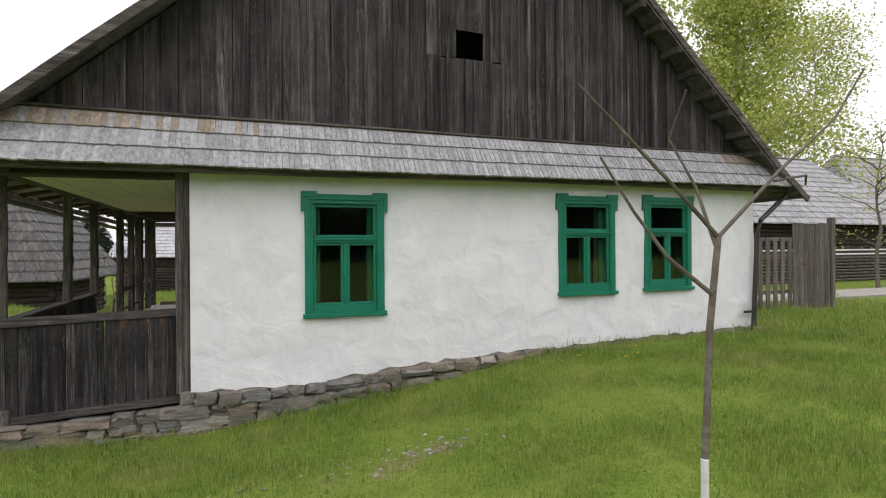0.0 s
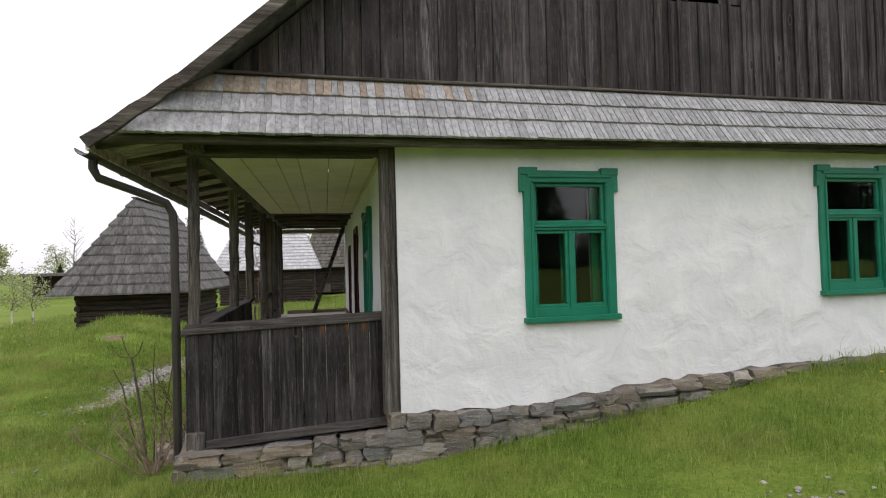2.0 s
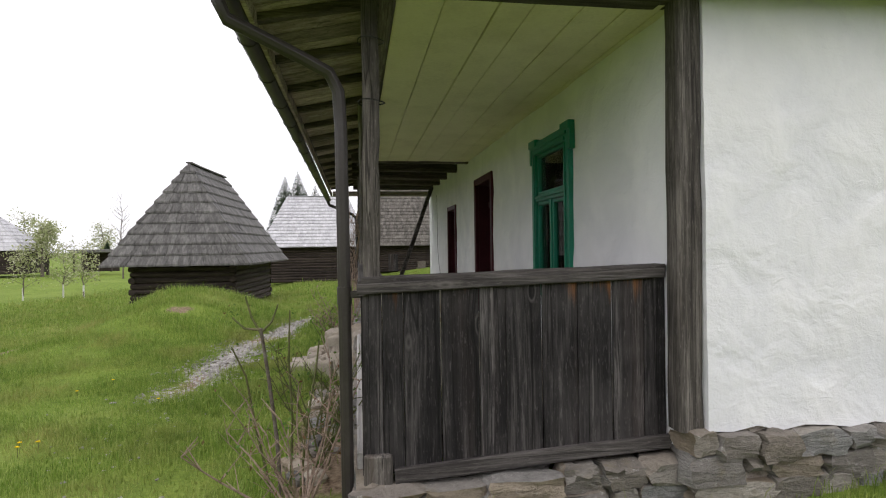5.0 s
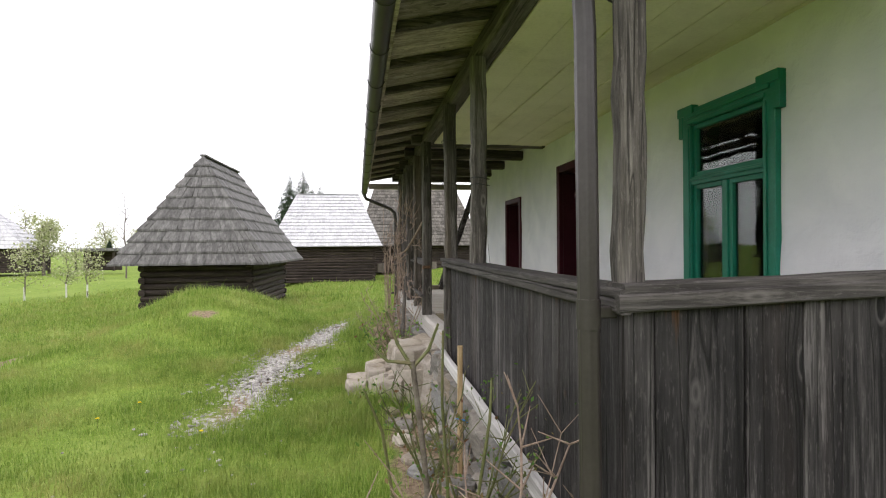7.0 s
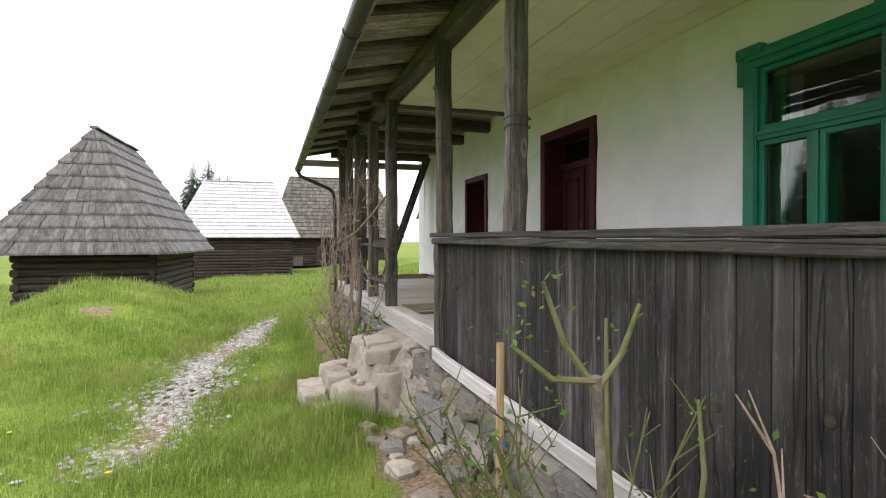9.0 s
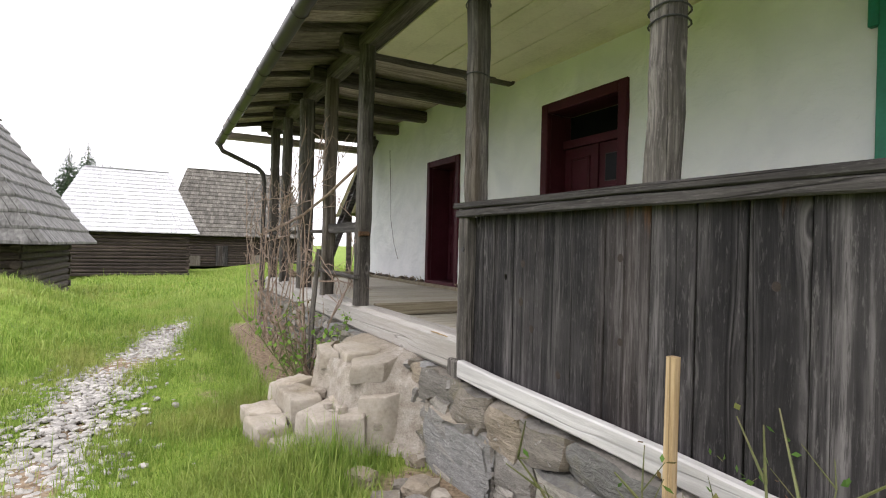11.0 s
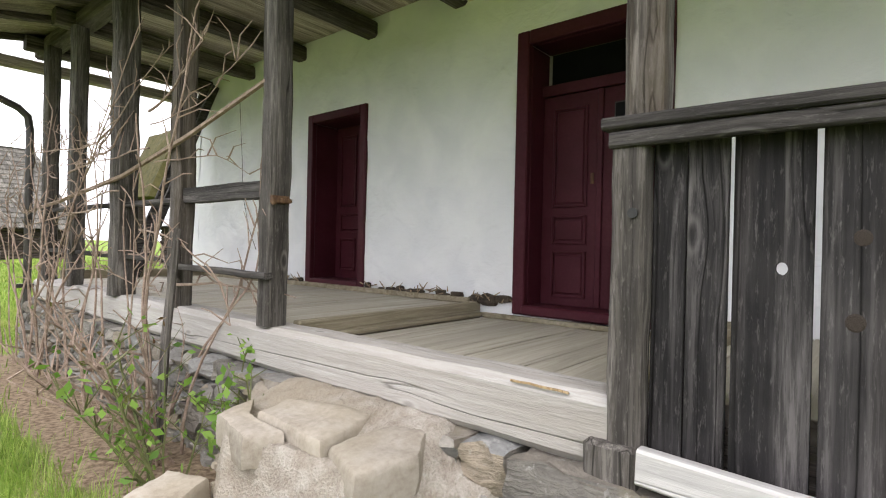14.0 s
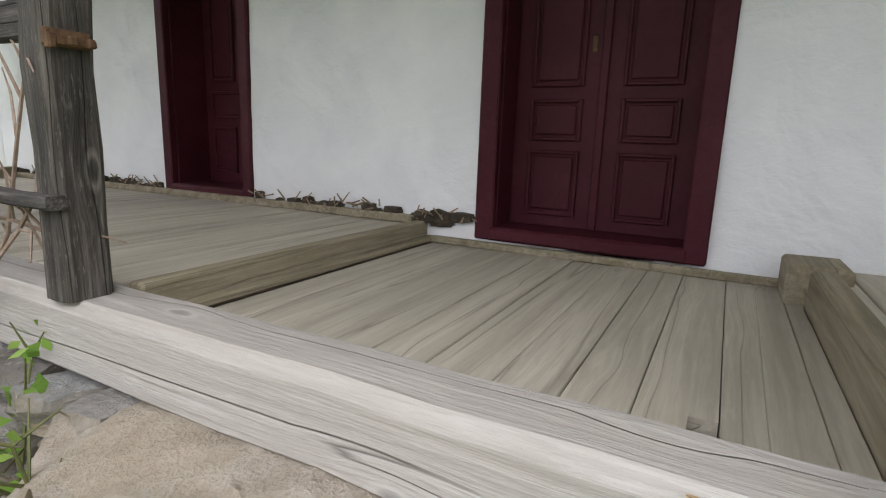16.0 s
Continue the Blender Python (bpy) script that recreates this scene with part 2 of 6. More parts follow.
DRIP_WOOD = wood("pale_drip_board_wood", (0.28, 0.27, 0.26), (0.48, 0.465, 0.45), (0.62, 0.605, 0.59), 'Y', 0.2, lines=0.25, grain=8, knots=0.6)
FLOOR_WOOD = wood("porch_floor_wood", (0.28, 0.255, 0.208), (0.39, 0.355, 0.295), (0.47, 0.435, 0.37), 'X', 0.14, grain=11.0, knots=0.25, worn=0.3, bump=0.35, lines=0.34, rough=0.7)
FLOOR_EDGE = wood("porch_step_wood", (0.14, 0.118, 0.078), (0.26, 0.225, 0.155), (0.36, 0.32, 0.245), 'X', 0.2, lines=0.3)
SHINGLE = wood("silver_grey_shingles", (0.20, 0.20, 0.205), (0.36, 0.36, 0.37), (0.50, 0.50, 0.515), 'Z', 0.32, rough=0.7, grain=22, knots=0, worn=0.15, lines=0.3)
SHINGLE_BROWN = wood("sheltered_brown_shingles", (0.20, 0.16, 0.125), (0.33, 0.27, 0.215), (0.44, 0.385, 0.33), 'Z', 0.35, grain=22, knots=0, worn=0.15, lines=0.3)
OLD_ROOF = wood("old_grey_roof_boards", (0.06, 0.058, 0.056), (0.125, 0.121, 0.118), (0.20, 0.196, 0.19), 'Z', 0.5, grain=9, knots=0, lines=0.3, worn=0.2)
WHITE_ROOF = wood("pale_new_shingles", (0.33, 0.33, 0.345), (0.44, 0.44, 0.46), (0.54, 0.54, 0.56), 'Z', 0.25, rough=0.6, grain=6, knots=0, lines=0.25, worn=0.2)
BROWN_ROOF = wood("mossy_brown_shingles", (0.045, 0.040, 0.034), (0.10, 0.092, 0.08), (0.20, 0.188, 0.17), 'Z', 0.7, grain=9, knots=0, lines=0.3)
LOG_WOOD = wood("dark_log_wood", (0.0156, 0.0117, 0.0104), (0.0455, 0.0338, 0.0286), (0.1105, 0.0858, 0.0715), 'X', 0.5, grain=8)
FENCE_WOOD = wood("grey_fence_wood", (0.06, 0.05, 0.042), (0.14, 0.12, 0.105), (0.25, 0.225, 0.2), 'Z', 0.4)
PLASTER = plaster_mat()
CEIL_PAINT = mottled("pale_cream_paint", [(0.62, 0.585, 0.41), (0.74, 0.70, 0.51), (0.80, 0.76, 0.57)], 2.5, 40, 0.7, 0.25, 0.006, stain=(0.58, 0.53, 0.35))
GREEN = mottled("green_gloss_paint", [(0.003, 0.125, 0.07), (0.004, 0.165, 0.098), (0.009, 0.205, 0.13)], 3.0, 50, 0.42, 0.15, 0.003, spec=0.4)
GREEN_OLD = mottled("faded_inner_green_paint", [(0.02, 0.17, 0.075), (0.03, 0.23, 0.105), (0.045, 0.28, 0.135)], 3.0, 50, 0.5, 0.1, 0.003)
OXBLOOD = mottled("oxblood_door_paint", [(0.037, 0.0065, 0.0105), (0.052, 0.010, 0.0165), (0.072, 0.017, 0.025)], 3.0, 45, 0.55, 0.2, 0.003, spec=0.15)
STONE = stone_mat()
STEP_STONE = mottled("worn_sandstone", [(0.19, 0.16, 0.125), (0.315, 0.28, 0.235), (0.41, 0.375, 0.325)], 4.0, 38, 0.92, 0.8, 0.014, spread=0.25, stain=(0.22, 0.18, 0.105))
LANE = mottled("dusty_lane", [(0.20, 0.185, 0.16), (0.30, 0.28, 0.25), (0.38, 0.36, 0.33)], 4, 40, 0.95, 0.5, 0.02)
MORTAR = mottled("crumbling_mortar", [(0.17, 0.14, 0.11), (0.31, 0.275, 0.235), (0.44, 0.41, 0.365)], 11.0, 95, 0.95, 1.0, 0.028, stain=(0.24, 0.20, 0.14))
GRAVEL = mottled("pale_gravel", [(0.17, 0.16, 0.145), (0.28, 0.268, 0.25), (0.40, 0.385, 0.365)], 20, 90, 0.9, 0.3, 0.003, spread=0.6)
GUTTER = mottled("dark_brown_gutter_metal", [(0.022, 0.018, 0.017), (0.032, 0.027, 0.025), (0.045, 0.038, 0.036)], 4, 60, 0.4, 0.05, 0.002, spec=0.5)
IRON = mottled("rusty_iron", [(0.04, 0.025, 0.018), (0.09, 0.05, 0.028), (0.16, 0.10, 0.05)], 20, 90, 0.8, 0.5, 0.004)
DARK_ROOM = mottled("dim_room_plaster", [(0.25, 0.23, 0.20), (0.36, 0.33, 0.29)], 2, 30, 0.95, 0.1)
BARK = mottled("grey_brown_bark", [(0.06, 0.05, 0.04), (0.13, 0.11, 0.09), (0.22, 0.20, 0.17)], 14, 70, 0.9, 0.7, 0.01)
LIME = mottled("lime_washed_bark", [(0.45, 0.44, 0.42), (0.72, 0.72, 0.70)], 12, 60, 0.9, 0.5, 0.01)
BIRCH_BARK = mottled("birch_bark", [(0.12, 0.11, 0.10), (0.50, 0.49, 0.46), (0.62, 0.61, 0.58)], 6, 40, 0.85, 0.4, 0.01)
VINE = mottled("dry_vine_wood", [(0.13, 0.09, 0.07), (0.25, 0.185, 0.145), (0.38, 0.30, 0.25)], 18, 80, 0.85, 0.5, 0.004)
ROSE_STEM = mottled("green_rose_stem", [(0.05, 0.06, 0.02), (0.10, 0.11, 0.04), (0.15, 0.12, 0.07)], 12, 60, 0.6, 0.2, 0.003)
STRAW = mottled("dry_litter", [(0.08, 0.055, 0.035), (0.24, 0.18, 0.12), (0.36, 0.28, 0.19)], 15, 80, 0.95, 0.8, 0.02)
STAKE = wood("new_pine_stake", (0.24, 0.16, 0.08), (0.40, 0.29, 0.16), (0.52, 0.40, 0.25), 'Z', 0.1)
# wire colour, also on dark surfaces that stand in for shade
WIRE_AND_SHADE = mottled("dark_wire_and_shade", [(0.02, 0.02, 0.02), (0.04, 0.04, 0.04)], 20, 80, 0.5, 0.0)
BLUE = mottled("blue_twine", [(0.03, 0.18, 0.5), (0.06, 0.28, 0.65)], 20, 80, 0.7, 0.0)
MOSS_ROOF = mottled("mossy_thatch", [(0.0275, 0.0275, 0.0083), (0.0605, 0.055, 0.0193), (0.0935, 0.077, 0.033)], 6, 40, 0.95, 0.9, 0.03)
KNOT = mottled("brown_knot_wood", [(0.010, 0.0075, 0.0065), (0.030, 0.022, 0.017), (0.070, 0.053, 0.043)], 60, 200, 0.7, 0.5, 0.002)
DARK_PANE = mottled("dark_old_pane", [(0.004, 0.004, 0.004), (0.008, 0.008, 0.008)], 8, 60, 0.02, 0.1, 0.01, spec=0.03)
CLAY = mottled("dark_crumbled_clay", [(0.02, 0.016, 0.012), (0.055, 0.043, 0.032), (0.11, 0.09, 0.07)], 15, 80, 0.95, 0.8, 0.02)
YELLOW = mottled("dandelion_yellow", [(0.75, 0.50, 0.01), (0.85, 0.60, 0.02)], 20, 80, 0.8, 0.0)


def leaf_mat(name, a, b_, c):
    m, t, b = node_mat(name)
    g = t.nodes.new("ShaderNodeNewGeometry")
    t.links.new(ramp(t, g.outputs["Random Per Island"], [(0.0, a), (0.5, b_), (1.0, c)]), b.inputs["Base Color"])
    b.inputs["Roughness"].default_value = 0.6
    b.inputs["Specular IOR Level"].default_value = 0.25
    tr = t.nodes.new("ShaderNodeBsdfTranslucent")
    t.links.new(ramp(t, g.outputs["Random Per Island"], [(0.0, a), (0.5, b_), (1.0, c)]), tr.inputs["Color"])
    mx = t.nodes.new("ShaderNodeMixShader")
    mx.inputs[0].default_value = 0.35
    out = t.nodes["Material Output"]
    t.links.new(b.outputs[0], mx.inputs[1])
    t.links.new(tr.outputs[0], mx.inputs[2])
    t.links.new(mx.outputs[0], out.inputs["Surface"])
    return m


def grass_mat():
    m = leaf_mat("spring_grass", (0.115, 0.19, 0.026), (0.185, 0.29, 0.045), (0.32, 0.385, 0.105))
    t = m.node_tree
    g = t.nodes.new("ShaderNodeNewGeometry")
    patch = noise_tex(t, g.outputs["Position"], 0.9, 5, 0.65)
    speck = noise_tex(t, g.outputs["Position"], 5.0, 4, 0.6)
    for node in [n for n in t.nodes if n.type in ('BSDF_PRINCIPLED', 'BSDF_TRANSLUCENT')]:
        sock = node.inputs["Base Color"] if node.type == 'BSDF_PRINCIPLED' else node.inputs["Color"]
        col = sock.links[0].from_socket
        col = mixc(t, ramp(t, patch, [(0.46, (0,)), (0.66, (0.75,))]), col, (0.32, 0.31, 0.105))
        col = mixc(t, ramp(t, speck, [(0.35, (0.55,)), (0.52, (0,))]), col, (0.07, 0.13, 0.015))
        t.links.new(col, sock)
    return m


GRASS = grass_mat()
BIRCH_LEAF = leaf_mat("young_birch_leaves", (0.24, 0.30, 0.05), (0.38, 0.44, 0.10), (0.54, 0.56, 0.2))
FIR_NEEDLE = leaf_mat("fir_needles", (0.018, 0.035, 0.018), (0.03, 0.055, 0.025), (0.05, 0.08, 0.035))
PALE_LEAF = leaf_mat("pale_spring_leaves", (0.22, 0.26, 0.10), (0.33, 0.36, 0.18), (0.50, 0.50, 0.36))
SHOOT_LEAF = leaf_mat("bright_rose_shoots", (0.10, 0.20, 0.03), (0.17, 0.30, 0.05), (0.26, 0.38, 0.09))
ROSE_LEAF = leaf_mat("rose_leaves", (0.05, 0.11, 0.02), (0.09, 0.18, 0.03), (0.16, 0.07, 0.04))


def glass_mat():
    m, t, b = node_mat("old_window_glass")
    t.nodes.remove(b)
    tr, gl = t.nodes.new("ShaderNodeBsdfTransparent"), t.nodes.new("ShaderNodeBsdfGlossy")
    gl.inputs["Roughness"].default_value = 0.015
    tr.inputs["Color"].default_value = (0.80, 0.86, 0.82, 1)
    tc = t.nodes.new("ShaderNodeTexCoord")
    bm_ = t.nodes.new("ShaderNodeBump")
    bm_.inputs["Strength"].default_value, bm_.inputs["Distance"].default_value = 0.04, 0.01
    t.links.new(noise_tex(t, tc.outputs["Object"], 5.0, 2), bm_.inputs["Height"])
    t.links.new(bm_.outputs[0], gl.inputs["Normal"])
    fr = t.nodes.new("ShaderNodeFresnel")
    fr.inputs["IOR"].default_value = 1.5
    mx = t.nodes.new("ShaderNodeMixShader")
    t.links.new(maths(t, 'MINIMUM', maths(t, 'MULTIPLY', fr.outputs[0], 0.95), 1.0), mx.inputs[0])
    t.links.new(tr.outputs[0], mx.inputs[1])
    t.links.new(gl.outputs[0], mx.inputs[2])
    t.links.new(mx.outputs[0], t.nodes["Material Output"].inputs["Surface"])
    return m


GLASS = glass_mat()

# ---- mesh helpers ----
rng = random.Random(7)


def mesh_of(name, bm, mat):
    me = bpy.data.meshes.new(name)
    bm.normal_update()
    bm.to_mesh(me)
    bm.free()
    if mat:
        me.materials.append(mat)
    return me


def part(name, bm, mat, parent=None, label="", smooth=False):
    me = mesh_of(name, bm, mat)
    if smooth:
        me.polygons.foreach_set("use_smooth", [True] * len(me.polygons))
        me.set_sharp_from_angle(angle=radians(40))
    ob = new(name, me)
    if parent:
        ob.parent = parent
    if label:
        tagged(ob, label)
    return ob


def shared(name, me, m, parent):
    ob = new(name, me)
    ob.parent = parent
    ob.matrix_basis = m
    return ob


def thing(name, label, category, group="", kind="", at=(0, 0, 0)):
    ob = new(name)
    ob.location = at
    ob.empty_display_size = 0.1
    return tagged(ob, label, category, group, kind)


def structure(name, bm, mat, label, category, smooth=False):
    return tagged(part(name, bm, mat, None, "", smooth), label, category, "", "structure")


def box(bm, a, b, bevel=0.0, jit=0.0):
    """A box from corner a to corner b, with cut edges and corners a little out of true."""
    r = bmesh.ops.create_cube(bm, size=1.0)
    vs = r["verts"]
    for v in vs:
        for i in range(3):
            v.co[i] = (a[i] + b[i]) / 2 + v.co[i] * (b[i] - a[i]) + (rng.uniform(-jit, jit) if jit else 0)
    if bevel:
        es = list({e for v in vs for e in v.link_edges})
        bmesh.ops.bevel(bm, geom=es, offset=bevel, segments=1, affect='EDGES', clamp_overlap=True)
    return bm


def boxed(a, b, bevel=0.006, jit=0.0):
    return box(bmesh.new(), a, b, bevel, jit)


def beam(p, q, w, h, bevel=0.012, segs=6, wob=0.008, up=(0, 0, 1)):
    """A hewn beam from p to q, w wide and h high, slightly wavy along its length."""
    bm = bmesh.new()
    p, q = Vector(p), Vector(q)
    d = (q - p).normalized()
    s = d.cross(Vector(up))
    s = s.normalized() if s.length > 1e-4 else Vector((1, 0, 0))
    u = s.cross(d).normalized()
    c = min(w, h) * 0.12 + bevel * 0.3
    prof = [(-w / 2 + c, -h / 2), (w / 2 - c, -h / 2), (w / 2, -h / 2 + c), (w / 2, h / 2 - c), (w / 2 - c, h / 2), (-w / 2 + c, h / 2), (-w / 2, h / 2 - c), (-w / 2, -h / 2 + c)]
    rings = []
    for i in range(segs + 1):
        o = p.lerp(q, i / segs)
        dx, dz = rng.uniform(-wob, wob), rng.uniform(-wob, wob)
        k = 1 + rng.uniform(-wob, wob) * 3
        rings.append([bm.verts.new(o + s * (a * k + dx) + u * (b_ * k + dz)) for a, b_ in prof])
    for r0, r1 in zip(rings, rings[1:]):
        for i in range(8):
            bm.faces.new((r0[i], r0[(i + 1) % 8], r1[(i + 1) % 8], r1[i]))
    bm.faces.new(rings[0][::-1])
    bm.faces.new(rings[-1])
    bmesh.ops.recalc_face_normals(bm, faces=bm.faces[:])
    return bm


def tube(bm, pts, radii, n=6):
    """A tapering round limb through the points."""
    pts = [Vector(p) for p in pts]
    rings = []
    for i, p in enumerate(pts):
        d = (pts[min(i + 1, len(pts) - 1)] - pts[max(i - 1, 0)]).normalized()
        s = d.cross(Vector((0.31, 0.17, 0.93)))
        s = s.normalized() if s.length > 1e-3 else Vector((1, 0, 0))
        u = d.cross(s)
        r = radii[i] if isinstance(radii, (list, tuple)) else radii
        rings.append([bm.verts.new(p + (s * math.cos(a) + u * math.sin(a)) * r) for a in [2 * math.pi * k / n for k in range(n)]])
    for r0, r1 in zip(rings, rings[1:]):
        for i in range(n):
            bm.faces.new((r0[i], r0[(i + 1) % n], r1[(i + 1) % n], r1[i]))
    bm.faces.new(rings[0][::-1])
    bm.faces.new(rings[-1])
    return bm


def rock(bm, c, size, seed=0, flat=0.35, sub=2, rz=0.0, lump=0.28):
    """A broken stone: a squared-off ball with knocked faces."""
    tmp = bmesh.new()
    bmesh.ops.create_cube(tmp, size=1.0)
    bmesh.ops.subdivide_edges(tmp, edges=tmp.edges[:], cuts=sub, use_grid_fill=True)
    tmp.verts.index_update()
    vs = [bm.verts.new(v.co) for v in tmp.verts]
    for fc in tmp.faces:
        bm.faces.new([vs[v.index] for v in fc.verts])
    tmp.free()
    off = Vector((seed * 3.7, seed * 1.9, seed * 5.3))
    ca, sa = math.cos(rz), math.sin(rz)
    for v in vs:
        p = v.co.copy()
        ball = p.normalized() * 0.62
        p = p.lerp(ball, 1 - flat if flat < 1 else 0) if flat < 1 else p
        p += noise.noise_vector(p * 2.3 + off) * lump * 0.5 + noise.noise_vector(p * 5.0 + off) * lump * 0.2 + noise.noise_vector(p * 13.0 + off) * lump * 0.09
        x, y, z = p.x * size[0], p.y * size[1], p.z * size[2]
        v.co = Vector((c[0] + x * ca - y * sa, c[1] + x * sa + y * ca, c[2] + z))
    return bm


def smooth01(v, a, b):
    s = np.clip((v - a) / (b - a), 0, 1)
    return s * s * (3 - 2 * s)


def ground_z(x, y):
    """The height of the ground at x, y."""
    x, y = np.asarray(x, float), np.asarray(y, float)
    z = np.interp(y, [-12, 0, 3.5, 6.5, 9, 11, 14, 18, 28, 44, 70], [1.3, 0.75, 0.42, 0.16, 0.04, -0.05, -0.06, -0.08, -0.5, -0.85, -0.9])
    z = z + 0.66 * smooth01(x, -0.5, 6.5) * smooth01(y, 0.5, 6.5)
    west = smooth01(-x, 5.0, 10.0) * smooth01(y, 8, 22)
    z = z - 0.55 * west
    z = z + 0.85 * np.exp(-(((x + 6.2) / 1.9) ** 2 + ((y - 18.2) / 3.4) ** 2))
    z = z - 0.25 * np.exp(-(((x + 3.9) / 0.9) ** 2)) * smooth01(y, 9, 14) * smooth01(-y, -40, -20) * 0.2
    return z


PATH_Y = [8.5, 10.5, 11.5, 13.0, 14.2, 15.4, 16.9, 19.0, 22.0]
PATH_X = [-4.4, -4.2, -4.05, -4.0, -3.9, -3.55, -3.2, -2.8, -2.5]

# ---- ground: one sheet to the horizon ----


def ground_mat():
    m, t, b = node_mat("meadow_ground")
    tc = t.nodes.new("ShaderNodeTexCoord")
    v = tc.outputs["Object"]
    big, mid, fine = noise_tex(t, v, 0.35, 5), noise_tex(t, v, 2.2, 5), noise_tex(t, v, 28, 5)
    both = maths(t, 'ADD', maths(t, 'MULTIPLY', mid, 0.5), maths(t, 'MULTIPLY', fine, 0.5))
    col = ramp(t, both, [(0.32, (0.05, 0.085, 0.012)), (0.5, (0.115, 0.175, 0.025)), (0.68, (0.20, 0.245, 0.05))])
    col = mixc(t, ramp(t, big, [(0.45, (0,)), (0.68, (0.6,))]), col, (0.19, 0.24, 0.055))
    soil = ramp(t, fine, [(0.35, (0.10, 0.07, 0.045)), (0.65, (0.26, 0.20, 0.14))])
    at = t.nodes.new("ShaderNodeAttribute")
    at.attribute_name = "bare"
    ragged = maths(t, 'ADD', at.outputs["Fac"], maths(t, 'MULTIPLY', maths(t, 'SUBTRACT', mid, 0.5), 0.9))
    col = mixc(t, ramp(t, ragged, [(0.42, (0,)), (0.62, (1,))]), col, soil)
    t.links.new(col, b.inputs["Base Color"])
    b.inputs["Roughness"].default_value = 0.95
    b.inputs["Specular IOR Level"].default_value = 0.1
    bumped(t, b, both, 0.8, 0.03)
    return m


def axis_steps(lo, hi, fine, far):
    out, s, p = list(np.arange(lo, hi + 1e-6, fine)), fine, hi
    while p < far:
        s *= 1.25
        p += s
        out.append(p)
    s, p = fine, lo
    while p > -far:
        s *= 1.25
        p -= s
        out.insert(0, p)
    return np.array(out)


def bare(x, y):
    """How bare of grass the ground is: the path, the rose bed along the porch and trodden patches."""
    px = np.interp(y, PATH_Y, PATH_X)
    path = 0.72 * np.exp(-((x - px) / 0.30) ** 2) * smooth01(y, 10.3, 11.6) * (1 - smooth01(y, 17.0, 20))
    bed = np.exp(-((x + 2.15) / 0.36) ** 2) * smooth01(y, 7.2, 8.2) * (1 - smooth01(y, 17, 18.5)) * (1 - 0.75 * np.exp(-(((y - 11.35) / 0.4) ** 2)))
    worn = 0.42 * np.exp(-(((x + 3.0) / 0.5) ** 2 + ((y - 14.0) / 2.2) ** 2))
    heap = 0.8 * np.exp(-(((x + 5.6) / 0.35) ** 2 + ((y - 16.2) / 0.35) ** 2)) + 0.8 * np.exp(-(((x + 8.65) / 0.42) ** 2)) * smooth01(y, 11, 13) * (1 - smooth01(y, 20, 22))
    front = 0.5 * np.exp(-(((x - 2.2) / 2.2) ** 2 + ((y - 4.3 - 0.12 * x) / 0.45) ** 2))
    return np.clip(path + bed + worn + heap + front, 0, 1)


gx, gy = axis_steps(-12, 14, 0.25, 900), axis_steps(-4, 30, 0.25, 900)
GX, GY = np.meshgrid(gx, gy)
GZ = ground_z(GX, GY) + 0.02 * np.sin(GX * 2.1 + 1.3 * np.sin(GY * 1.7)) * np.cos(GY * 1.9)
gv = np.stack([GX.ravel(), GY.ravel(), GZ.ravel()], 1)
nx, ny = len(gx), len(gy)
gi = np.arange(nx * ny).reshape(ny, nx)
gf = np.stack([gi[:-1, :-1].ravel(), gi[:-1, 1:].ravel(), gi[1:, 1:].ravel(), gi[1:, :-1].ravel()], 1)
gme = bpy.data.meshes.new("ground")
gme.from_pydata(gv.tolist(), [], gf.tolist())
gme.polygons.foreach_set("use_smooth", [True] * len(gme.polygons))
at_ = gme.attributes.new("bare", 'FLOAT', 'POINT')
at_.data.foreach_set("value", bare(gv[:, 0], gv[:, 1]).astype(np.float32))
gme.materials.append(ground_mat())
tagged(new("ground", gme), "sloping spring meadow with a bare path and rose bed", "ground", "", "structure")

# ---- the house: walls ----
RIDGE_X, EAVE_Z = 3.73, 3.16
WALL_T = 0.45


